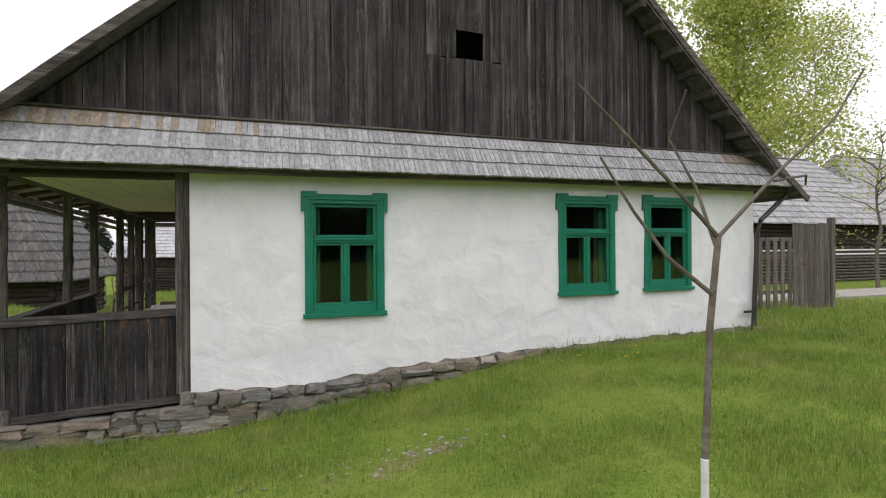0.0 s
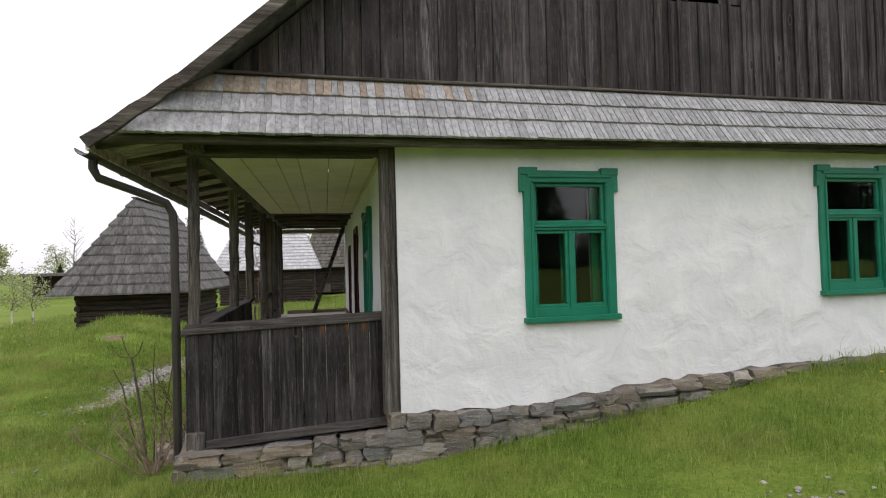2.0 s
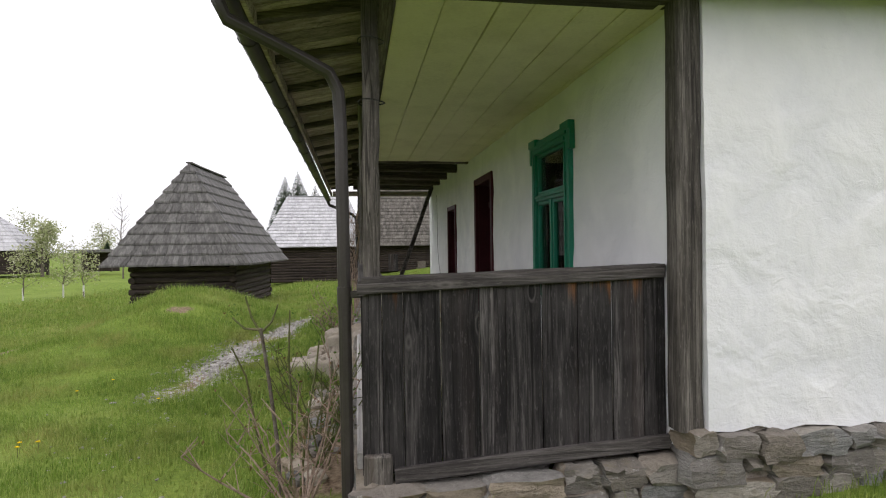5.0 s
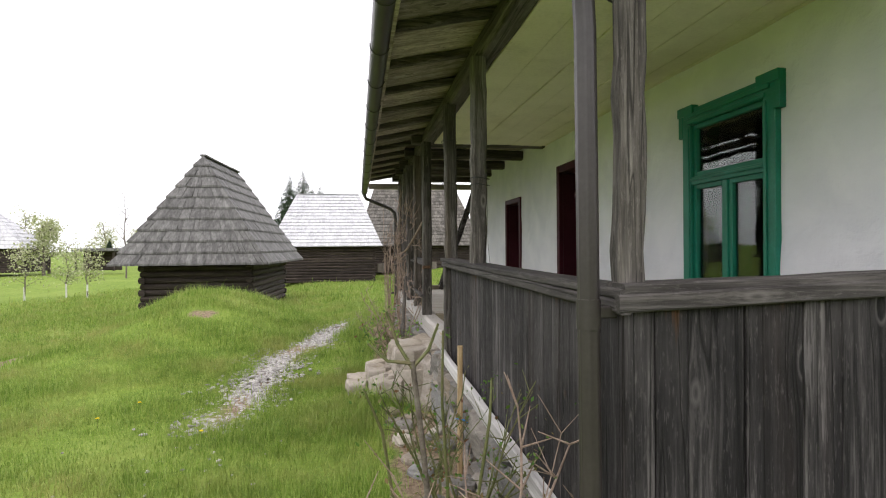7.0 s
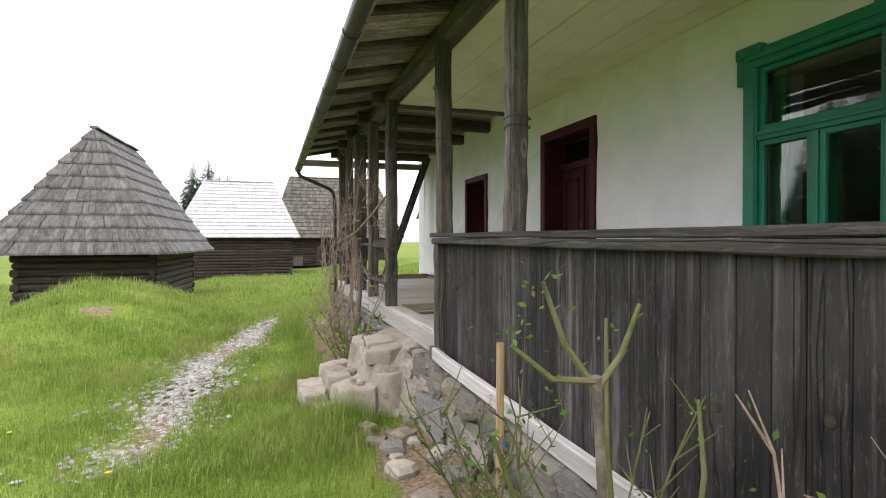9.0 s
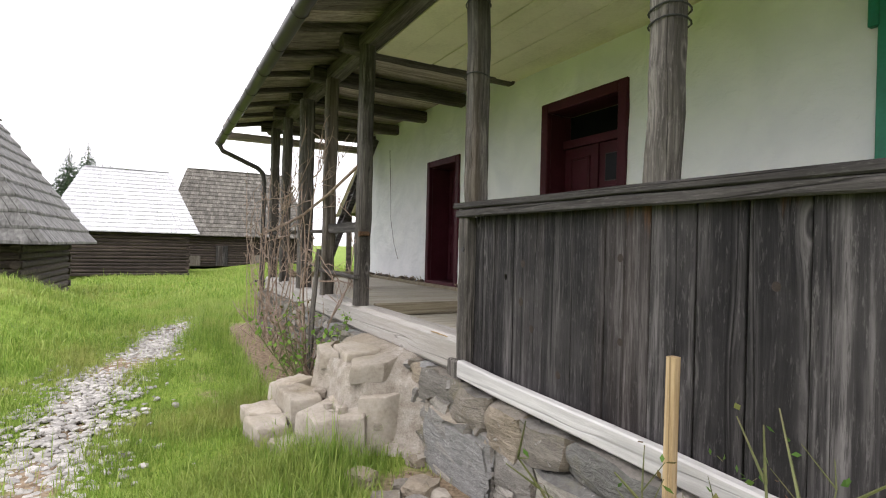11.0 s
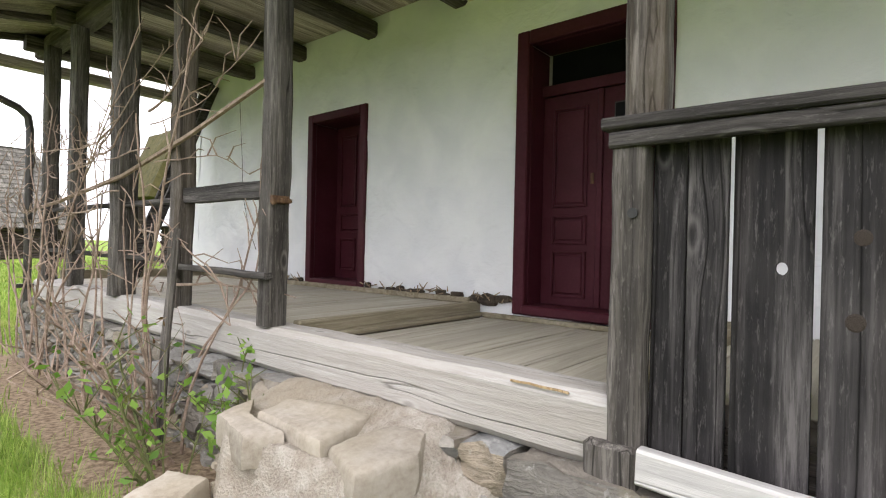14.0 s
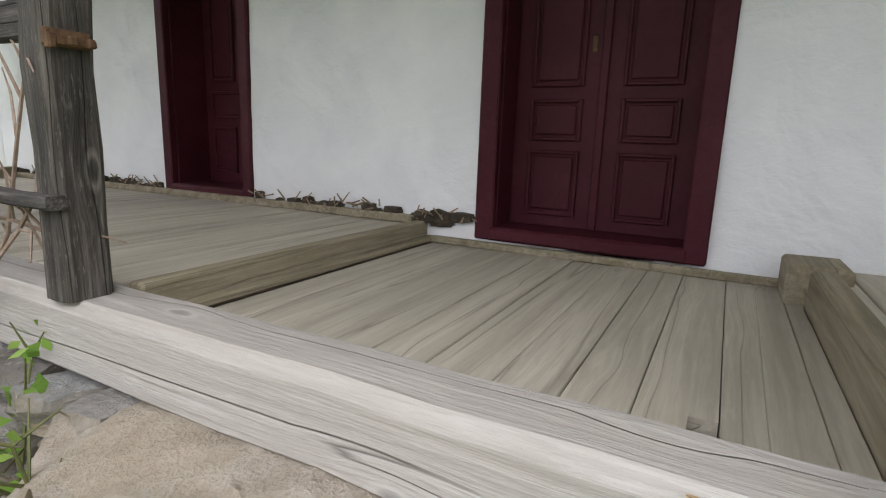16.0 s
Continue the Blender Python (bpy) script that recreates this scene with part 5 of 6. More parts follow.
# the mortar body: a crumbling mass that slopes down from the sill beam and breaks off outwards
EDGE_Y = [11.32, 11.44, 11.53, 11.62, 12.00, 12.25, 12.42, 12.60, 12.85]
EDGE_X = [-1.86, -2.02, -2.20, -2.29, -2.31, -2.37, -2.26, -2.08, -1.86]
mxs, mys = np.arange(-2.52, -1.80, 0.017), np.arange(11.12, 12.95, 0.017)
body = bmesh.new()
grid_v = {}
for i, x in enumerate(mxs):
    for j, y in enumerate(mys):
        jag = noise.noise(Vector((x * 5, y * 5, 2.0))) * 0.035 + noise.noise(Vector((x * 21, y * 21, 5.0))) * 0.016
        d = x - float(np.interp(y, EDGE_Y, EDGE_X)) + jag
        top = 0.468 + 0.08 * smooth01(x, -2.15, -1.85) - 0.14 * (1 - smooth01(y, 11.44, 11.62)) - 0.05 * smooth01(y, 12.45, 12.7)
        crumb = noise.noise(Vector((x * 11, y * 11, 1))) * 0.009 + noise.noise(Vector((x * 45, y * 45, 7))) * 0.007
        f = float(smooth01(d, -0.05, 0.025))
        ledge = 0.10 * float(smooth01(d, -0.20, -0.13))
        g = float(ground_z(x, y)) - 0.05
        grid_v[i, j] = body.verts.new((x - 0.03 * f * noise.noise(Vector((x * 9, y * 9, 14))), y, g + ledge + (float(top) - g - ledge) * f + crumb * (0.4 + f)))
for i in range(len(mxs) - 1):
    for j in range(len(mys) - 1):
        body.faces.new((grid_v[i, j], grid_v[i + 1, j], grid_v[i + 1, j + 1], grid_v[i, j + 1]))
part("mortar_mass", body, MORTAR, steps, "crumbling pale mortar body", True)
# outline, height of the top, thickness, tilt
SLABS = [([(-2.25, 11.80), (-1.96, 11.87), (-1.95, 12.05), (-2.06, 12.28), (-2.21, 12.24)], 0.528, 0.12, (0.05, 0.0)),
         ([(-2.31, 11.56), (-2.10, 11.50), (-1.91, 11.62), (-1.93, 11.76), (-2.22, 11.80)], 0.512, 0.12, (0.06, 0.0)),
         ([(-2.36, 12.10), (-2.24, 12.02), (-2.22, 12.30), (-2.10, 12.46), (-2.30, 12.40)], 0.500, 0.12, (0.06, 0.0)),
         ([(-2.27, 11.50), (-2.12, 11.42), (-2.00, 11.44), (-2.02, 11.54), (-2.22, 11.58)], 0.31, 0.34, (0.05, 0.05))]
for i, (o, z, th, ti) in enumerate(SLABS):
    part("slab", slab(o, z, th, 3.0 * i, ti), STEP_STONE, steps, "", True)
LOW = [([(-2.63, 12.58), (-2.50, 12.34), (-2.30, 12.44), (-2.36, 12.68)], 0.215, 0.30, (0.10, -0.05)),
       ([(-2.62, 12.34), (-2.60, 11.94), (-2.40, 11.90), (-2.36, 12.14), (-2.44, 12.36)], 0.215, 0.30, (0.05, 0.0)),
       ([(-2.60, 11.80), (-2.54, 11.54), (-2.26, 11.42), (-2.14, 11.60), (-2.26, 11.92)], 0.20, 0.28, (0.12, 0.05)),
       ([(-2.86, 12.42), (-2.84, 12.18), (-2.62, 12.12), (-2.62, 12.44)], 0.085, 0.16, (0.06, 0.03)),
       ([(-2.88, 12.16), (-2.83, 11.86), (-2.64, 11.84), (-2.60, 12.12)], 0.065, 0.15, (0.04, 0.0)),
       ([(-2.78, 11.84), (-2.74, 11.62), (-2.60, 11.66), (-2.58, 11.84)], 0.01, 0.10, (0.05, 0.0))]
for i, (o, z, th, ti) in enumerate(LOW):
    part("step_stone", slab(o, z, th, 20 + 3.0 * i, ti, 0.014), STEP_STONE, steps, "", True)
for i in range(40):
    y = rng.uniform(11.45, 12.6)
    x = float(np.interp(y, EDGE_Y, EDGE_X)) + rng.uniform(-0.16, 0.01)
    s_ = rng.uniform(.025, .075)
    part("rubble", rock(bmesh.new(), (x, y, 0.10 + rng.uniform(0, 0.12)), (s_ * 1.3, s_ * 1.1, s_), 90 + i, flat=0.6, sub=2), MORTAR if i % 3 else STEP_STONE, steps)
lean_st = tagged(part("leaning_slab", rock(bmesh.new(), (-1.915, 10.82, 0.10), (0.09, 0.66, 0.34), 77, flat=0.85, lump=0.2, sub=6), STONE, None, "", True), "grey stone slab leaning on the porch footing", "stone")
# no hole is cut: a dark disc gives the knot hole's shade
part("knot_hole", tube(bmesh.new(), [(-1.851, 10.93, 1.287), (-1.84, 10.93, 1.287)], 0.015, 12), WIRE_AND_SHADE, para, "dark disc in place of the shade in a round knot hole")
wire = thing("loose_wire", "thin loose wire hanging on the plaster wall", "wire")
part("strand", tube(bmesh.new(), [(-0.03, 16.4, 2.9), (-0.04, 16.3, 2.2), (-0.05, 16.25, 1.75), (-0.05, 16.1, 1.35), (-0.04, 15.95, 1.1)], 0.004, 5), WIRE_AND_SHADE, wire)
# knots in the parapet boards
kb = bmesh.new()
kc = kb.verts.new((-0.002, 0, 0))
rim1 = [kb.verts.new((-0.0015, 0.7 * math.cos(a), math.sin(a))) for a in [k * math.pi / 7 for k in range(14)]]
rim2 = [kb.verts.new((0.0008, 1.0 * math.cos(a), 1.35 * math.sin(a))) for a in [k * math.pi / 7 for k in range(14)]]
for k in range(14):
    kb.faces.new((kc, rim1[(k + 1) % 14], rim1[k]))
    kb.faces.new((rim1[k], rim1[(k + 1) % 14], rim2[(k + 1) % 14], rim2[k]))
bmesh.ops.recalc_face_normals(kb, faces=kb.faces[:])
knot_me = mesh_of("knot", kb, KNOT)
for y, z, r_ in ((10.417, 1.221, 0.020), (10.427, 1.024, 0.022), (10.334, 0.896, 0.019), (10.126, 0.711, 0.018), (9.758, 1.268, 0.020), (9.75, 0.93, 0.018), (8.45, 0.9, 0.014), (8.09, 0.98, 0.014), (7.74, 1.05, 0.016), (7.74, 0.8, 0.013), (9.14, 1.2, 0.015), (8.74, 1.3, 0.014)):
    bd = [p for p in PBOARDS if p[0] <= y < p[1]][0][2]
    shared("knot", knot_me, Matrix.Translation((face_x(y) - 0.0060, y, z)) @ Matrix.Diagonal((1, r_, r_ * 0.8, 1)), bd)

# ---- neighbouring barns ----


def log_wall(parent, p, q, z0, z1, r, name="log"):
    n = max(2, int((z1 - z0) / (2 * r)))
    for i in range(n):
        z = z0 + (i + 0.5) * (z1 - z0) / n
        bm = bmesh.new()
        pv, qv = Vector((*p, z)), Vector((*q, z))
        d = (qv - pv).normalized()
        k = 0.06 if i % 2 else 0.14
        tube(bm, [pv - d * k, pv.lerp(qv, .5) + Vector((0, 0, rng.uniform(-.02, .02))), qv + d * k], [(z1 - z0) / n * 0.53] * 3, 8)
        part(name, bm, LOG_WOOD, parent)


def hip_roof(parent, cx, cy, a, hw, hl, ze, zr, rl, mat, courses, strip=0.17):
    """A hipped roof in lapped courses of split boards. hw, hl: half width and length of the eaves; rl: half length of the ridge (along v)."""
    ca, sa = math.cos(a), math.sin(a)

    def corners(f, grow):
        w, l = hw * (1 - f) + grow, hl + (rl - hl) * f + grow
        return [Vector((cx + ca * u - sa * v, cy + sa * u + ca * v, ze + (zr - ze) * f)) for u, v in ((-w, -l), (w, -l), (w, l), (-w, l))]
    for i in range(courses):
        verts, faces = [], []
        f0, f1 = i / courses, min(1.0, (i + 1.15) / courses)
        lo, hi = corners(f0, 0.035), corners(f1, 0.0)
        for k in range(4):
            p0, p1, q0, q1 = lo[k], lo[(k + 1) % 4], hi[k], hi[(k + 1) % 4]
            n = max(1, int((p1 - p0).length / strip))
            for j in range(n):
                g0, g1 = j / n + (rng.uniform(-.2, .2) / n if j else 0), (j + 0.96) / n
                e = rng.uniform(0.0, 0.03)
                b0, b1, t0, t1 = p0.lerp(p1, g0), p0.lerp(p1, g1), q0.lerp(q1, g0), q0.lerp(q1, g1)
                b0, b1 = b0 + (b0 - t0) * e, b1 + (b1 - t1) * e
                up = Vector((0, 0, 0.055 + rng.uniform(0, 0.02)))
                m = len(verts)
                verts += [b0, b1, b1 + up, b0 + up, t1 + Vector((0, 0, 0.01)), t0 + Vector((0, 0, 0.01))]
                faces += [(m, m + 1, m + 2, m + 3), (m + 3, m + 2, m + 4, m + 5), (m, m + 3, m + 5), (m + 1, m + 4, m + 2)]
        m = len(verts)
        verts += [p - Vector((0, 0, 0.005)) for p in lo + hi]
        faces += [(m + k, m + (k + 1) % 4, m + 4 + (k + 1) % 4, m + 4 + k) for k in range(4)]
        me = bpy.data.meshes.new("roof_course")
        me.from_pydata([v[:] for v in verts], [], faces)
        me.materials.append(mat)
        new("roof_course", me).parent = parent
    if rl > 0.3:
        r0, r1 = [Vector((cx - sa * v, cy + ca * v, zr + 0.03)) for v in (-rl, rl)]
        part("ridge_board", beam(r0, r1, 0.22, 0.06, 0.01, 6, 0.01), mat, parent)


def barn(cx, cy, a, hw, hl, over, z0, ze, zr, rl, mat, courses, label, group="", door=None):
    b = thing("log_barn", label, "barn", group, "", (cx, cy, z0))
    inv = Matrix.Translation((-cx, -cy, -z0))
    ca, sa = math.cos(a), math.sin(a)
    P = [(cx + ca * u - sa * v, cy + sa * u + ca * v) for u, v in ((-hw + over, -hl + over), (hw - over, -hl + over), (hw - over, hl - over), (-hw + over, hl - over))]
    for p, q in zip(P, P[1:] + P[:1]):
        log_wall(b, p, q, z0, ze + 0.2, 0.10)
    hip_roof(b, cx, cy, a, hw, hl, ze, zr, rl, mat, courses, 0.17 if cy < 40 and cx < 10 else 0.26)
    bm = boxed((-hw + over + .15, -hl + over + .15, z0), (hw - over - .15, hl - over - .15, ze + 0.3), 0)
    for v in bm.verts:
        u, w = v.co.x, v.co.y
        v.co.x, v.co.y = cx + ca * u - sa * w, cy + sa * u + ca * w
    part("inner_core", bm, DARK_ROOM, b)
    if door:
        for (u, v, w, h) in door:
            bm = boxed((u - w / 2, v, z0 + 0.1), (u + w / 2, v + 0.1, z0 + h), 0.01)
            part("door", bm, DARK_BOARD if h > 1.2 else FENCE_WOOD, b)
    for ch in b.children:
        ch.matrix_parent_inverse = inv
    return b


HALF = math.pi / 2
barn(-7.97, 27.66, -0.06, 2.5, 3.58, 0.75, -0.75, 1.15, 4.98, 2.13, OLD_ROOF, 10, "dark log barn with a steep hipped roof of old grey boards", "village barns")
barn(-4.93, 48.0, HALF, 3.6, 4.0, 0.6, -0.85, 1.78, 5.85, 2.35, WHITE_ROOF, 16, "dark log barn with a pale new shingle roof", "village barns")
barn(3.0, 58.0, HALF, 4.0, 5.9, 0.7, -0.7, 1.8, 7.5, 4.0, BROWN_ROOF, 17, "long dark log barn under mossy brown shingles", "village barns", [(1.5, 54.45, 0.9, 1.7), (-0.5, 54.45, 0.8, 0.9), (4.2, 54.45, 0.8, 1.0)])
barn(-47.0, 80.0, 0.1, 4.4, 4.0, 0.5, -1.0, 1.9, 6.2, 0.6, WHITE_ROOF, 9, "small far barn with a pale roof", "village barns")
barn(25.5, 20.6, HALF, 3.6, 7.6, 0.7, 0.3, 3.3, 7.0, 4.2, SHINGLE, 13, "long dark barn with a silver-grey shingle roof and pale wall band", "village barns")
structure("barn_band", boxed((19.0, 17.62, 1.75), (32.2, 17.68, 2.2), 0.01), PLASTER, "pale plaster band on the barn wall", "trim")
wick = thing("wicker_fence", "woven grey-brown wattle fence along the barn", "fence", "", "", (25.5, 17.4, 0.4))
for k in range(9):
    part("withy", tube(bmesh.new(), [(-6.5 + 0.5 * i, 0.05 * (-1) ** (i + k), 0.12 + k * 0.15) for i in range(27)], 0.055, 5), FENCE_WOOD, wick)
barn(40.0, 24.0, HALF, 4.0, 6.0, 0.7, 0.3, 3.6, 8.2, 3.0, SHINGLE, 12, "far barn with a silver-grey shingle roof", "village barns")
barn(13.0, 40.0, 0.1, 3.5, 3.5, 0.6, -0.6, 2.0, 5.6, 0.6, WHITE_ROOF, 10, "far barn with a pale shingle roof", "village barns")
gw = thing("mossy_roofed_gateway", "small gateway under a steep mossy shingle roof", "gateway", "", "", (4.6, 30.0, -0.5))
rb = bmesh.new()
vs = [rb.verts.new(p) for p in ((-0.95, -1.2, 3.1), (0.95, -1.2, 3.1), (0.0, -1.2, 5.5), (-0.95, 1.2, 3.1), (0.95, 1.2, 3.1), (0.0, 1.2, 5.5))]
for f in ((0, 1, 2), (5, 4, 3), (0, 3, 4, 1), (1, 4, 5, 2), (2, 5, 3, 0)):
    rb.faces.new([vs[k] for k in f])
bmesh.ops.subdivide_edges(rb, edges=rb.edges[:], cuts=4, use_grid_fill=True)
for v in rb.verts:
    v.co += noise.noise_vector(v.co * 2.5) * 0.08
part("roof", rb, MOSS_ROOF, gw)
for x in (-0.7, 0.7):
    part("post", beam((x, 0, 0), (x, 0, 3.3), 0.2, 0.2, up=(0, 1, 0)), LOG_WOOD, gw)

# ---- trees ----


def leaf_cloud(n, centre, spread, size, seed, pts=None):
    """Small leaf cards scattered round branch points."""
    r = np.random.RandomState(seed)
    if pts is None:
        c = np.array(centre) + r.normal(size=(n, 3)) * np.array(spread)
    else:
        c = np.array(pts)[r.randint(0, len(pts), n)] + r.normal(size=(n, 3)) * np.array(spread)
    u = r.normal(size=(n, 3))
    u /= np.linalg.norm(u, axis=1)[:, None]
    w = np.cross(u, r.normal(size=(n, 3)))
    w /= np.linalg.norm(w, axis=1)[:, None]
    s = (size * r.uniform(0.6, 1.4, n))[:, None]
    v = np.stack([c - u * s, c + w * s * 0.55, c + u * s, c - w * s * 0.55], 1).reshape(-1, 3)
    return v, np.arange(n * 4).reshape(-1, 4)


def cloud_part(name, v, f, mat, parent):
    me = bpy.data.meshes.new(name)
    me.from_pydata(v.tolist(), [], f.tolist())
    me.materials.append(mat)
    ob = new(name, me)
    ob.parent = parent
    return ob


def deciduous(x, y, h, r, leaves, mat, bark, label, seed, size=0.09, name="birch_tree", droop=0.25, trunk_r=0.14, lime=False):
    z = float(ground_z(x, y))
    t = thing(name, label, "tree", "", "", (x, y, z))
    rr = random.Random(seed)
    bm = bmesh.new()
    tp = [(rr.uniform(-.03, .03) * i, rr.uniform(-.03, .03) * i, h * i / 8) for i in range(9)]
    tube(bm, tp, [trunk_r * (1 - 0.11 * i) for i in range(9)], 8)
    part("trunk", bm, bark, t, smooth=True)
    if lime:
        part("limewash", tube(bmesh.new(), [(0, 0, 0.0), (tp[1][0] * 0.6, tp[1][1] * 0.6, h * 0.25)], [trunk_r * 1.06, trunk_r], 8), LIME, t, "white lime wash on the trunk")
    tips = []
    bm = bmesh.new()
    for k in range(int(14 + h * 1.6)):
        f = rr.uniform(0.25, 0.97)
        i = min(7, int(f * 8))
        p = Vector(tp[i]).lerp(Vector(tp[i + 1]), f * 8 - i)
        a = rr.uniform(0, 6.283)
        ln = r * (1.15 - f * 0.75) * rr.uniform(0.6, 1.1)
        q = [p]
        for s in range(1, 5):
            g = s / 4
            q.append(p + Vector((math.cos(a) * ln * g, math.sin(a) * ln * g, ln * (0.75 * g - droop * 2.2 * g * g))) + Vector((rr.uniform(-.1, .1), rr.uniform(-.1, .1), rr.uniform(-.1, .1))) * ln * 0.5)
            tips.append(tuple(q[-1]))
            if s > 1:
                tips.append(tuple(q[-1] + Vector((rr.uniform(-.3, .3), rr.uniform(-.3, .3), rr.uniform(-.5, .1)))))
        tube(bm, q, [trunk_r * 0.28 * (1 - 0.2 * s) + 0.004 for s in range(5)], 5)
    part("branch_work", bm, bark, t)
    v, f = leaf_cloud(leaves, None, (0.24 * r / 2, 0.24 * r / 2, 0.30 * r / 2), size, seed, tips)
    cloud_part("crown", v, f, mat, t)
    return t


def fir(x, y, h, r, label, seed, z=None):
    z = float(ground_z(x, y)) if z is None else z
    t = thing("fir_tree", label, "tree", "firs on the skyline", "", (x, y, z))
    part("trunk", tube(bmesh.new(), [(0, 0, 0), (0, 0, h * 0.5), (0, 0, h)], [0.03 * h * 0.5, 0.01 * h, 0.02], 7), BARK, t)
    rr = np.random.RandomState(seed)
    n = 9000
    f = rr.beta(1.1, 1.5, n)
    lay = np.clip(np.floor(f * 17) / 17 + rr.normal(0, 0.03, n), 0, 0.995)
    a = rr.uniform(0, 6.283, n)
    branch = np.floor(a / 6.283 * 9)
    a = (branch + rr.normal(0, 0.3, n)) * 6.283 / 9 + lay * 7
    rad = r * (1 - lay) ** 0.85 * np.sqrt(rr.uniform(0, 1, n))
    c = np.stack([np.cos(a) * rad, np.sin(a) * rad, h * (0.12 + 0.88 * lay) - rad * 0.28], 1)
    d = np.stack([np.cos(a), np.sin(a), -0.45 + rr.normal(0, 0.2, n)], 1)
    w = np.stack([-np.sin(a), np.cos(a), rr.normal(0, 0.3, n)], 1)
    s = (0.030 * h * rr.uniform(0.6, 1.3, n) * (1.05 - lay))[:, None] + 0.05
    v = np.stack([c - d * s, c + w * s * 0.4, c + d * s, c - w * s * 0.4], 1).reshape(-1, 3)
    cloud_part("crown", v, np.arange(n * 4).reshape(-1, 4), FIR_NEEDLE, t)
    return t


deciduous(33.0, 28.0, 21.0, 7.0, 32000, BIRCH_LEAF, BIRCH_BARK, "tall birch in fresh yellow-green leaf behind the house", 5, 0.14)
deciduous(42.5, 29.0, 20.0, 6.5, 12000, BIRCH_LEAF, BIRCH_BARK, "airy birch in fresh yellow-green leaf beyond the barn", 6, 0.11)
deciduous(29.0, 35.0, 22.0, 6.0, 26000, BIRCH_LEAF, BIRCH_BARK, "tall birch in fresh leaf far behind the house", 8, 0.15)
deciduous(23.5, 13.5, 6.2, 2.6, 1500, BIRCH_LEAF, BARK, "thin fruit tree with sparse young leaves by the road", 9, 0.05, "fruit_tree", 0.1, 0.08)
for i, (x, y, h) in enumerate(((-13.5, 95, 15), (-9.0, 100, 14), (-21, 92, 12.5), (-7.6, 66, 9.6), (-10.6, 70, 9.0), (-42, 98, 4.5), (-11.2, 93, 15.5), (-34, -8, 15), (-38, 2, 17), (-33, 9, 13), (-14, -30, 17), (-7, -33, 19), (-1, -28, 15), (5, -32, 18), (11, -29, 16), (17, -33, 19), (24, -28, 16), (30, -30, 18), (35, -33, 19), (40, -30, 18), (46, -28, 18), (-48, 34, 20), (-42, 30, 18), (-52, 42, 20), (-41, 38, 16), (33, 40, 27))):
    fir(x, y, h, h * 0.30, "dark fir tree on the skyline", 20 + i, -1.2)
for i, (x, y, h) in enumerate(((-19.5, 42, 3.4), (-21.2, 43, 3.6), (-22.5, 41, 3.2))):
    deciduous(x, y, h, 1.3, 700, PALE_LEAF, BARK, "young orchard tree with limewashed trunk in pale leaf", 50 + i, 0.07, "orchard_tree", 0.1, 0.05, True)
for i, (x, y, h) in enumerate(((-41, 78, 6.5), (-43.5, 84, 7), (-58, 105, 9), (-64, 100, 8), (-50, 115, 8), (-27, 90, 9), (-70, 110, 10), (-45, 118, 7), (-33, 110, 7), (2, 112, 8), (-4, 116, 9))):
    deciduous(x, y, h, h * 0.42, 1300, PALE_LEAF, BARK, "far tree in pale spring leaf", 70 + i, 0.17, "far_tree", 0.12, 0.2)
deciduous(-27.6, 68, 9.5, 1.9, 160, PALE_LEAF, BARK, "bare thin tree beyond the barn", 95, 0.06, "bare_tree", -0.2, 0.09)

# sapling close to the start, with a limewashed stem
sap = thing("fruit_sapling", "bare young fruit sapling with a whitewashed stem", "tree", "", "", (1.76, 1.10, 0.75))
E0 = Vector((1.76, 1.10, 0.75))


def rel(x, y, z):
    return (x - E0.x, y - E0.y, z - E0.z)


part("trunk", tube(bmesh.new(), [rel(1.77, 1.11, 0.72), rel(1.79, 1.13, 1.4), rel(1.80, 1.14, 1.75), rel(1.83, 1.15, 2.1), rel(1.87, 1.16, 2.32)], [0.0105, 0.0095, 0.009, 0.0085, 0.008], 8), BARK, sap, smooth=True)
part("limewash", tube(bmesh.new(), [rel(1.772, 1.112, 0.75), rel(1.79, 1.13, 1.4), rel(1.797, 1.137, 1.78)], [0.0118, 0.0106, 0.0096], 8), LIME, sap, "white lime wash on the stem", True)
for q, r in (([(1.87, 1.16, 2.32), (2.10, 1.17, 2.50), (2.30, 1.16, 2.65), (2.41, 1.15, 2.80)], 0.0055), ([(1.87, 1.16, 2.32), (1.72, 1.16, 2.45), (1.55, 1.15, 2.58), (1.45, 1.15, 2.66)], 0.006),
             ([(1.835, 1.15, 2.18), (1.70, 1.15, 2.27), (1.60, 1.15, 2.38), (1.51, 1.15, 2.50)], 0.006), ([(1.86, 1.16, 2.30), (1.86, 1.22, 2.45), (1.80, 1.25, 2.58), (1.77, 1.16, 2.68)], 0.005), ([(2.08, 1.17, 2.47), (2.2, 1.17, 2.49), (2.24, 1.2, 2.47)], 0.004)):
    part("branch", tube(bmesh.new(), [rel(*p) for p in q], [r * (1 - 0.18 * i) for i in range(len(q))], 6), BARK, sap)

# ---- gate, fence and far shed ----
gate = thing("board_gate", "grey weathered upright board gate beside the house", "gate", "", "", (13.9, 9.5, 0.62))
for i in range(7):
    part("board", boxed((-0.42 + i * 0.19, 0, 0.05), (-0.42 + i * 0.19 + 0.18, 0.03, 2.25 + rng.uniform(-.04, .04)), 0.005), FENCE_WOOD, gate)
part("gate_post", beam((0.98, 0.03, 0), (0.98, 0.03, 2.4), 0.15, 0.15, up=(0, 1, 0)), FENCE_WOOD, gate)
part("latch", boxed((-0.1, -0.02, 1.2), (0.1, 0.0, 1.24), 0.003), IRON, gate)
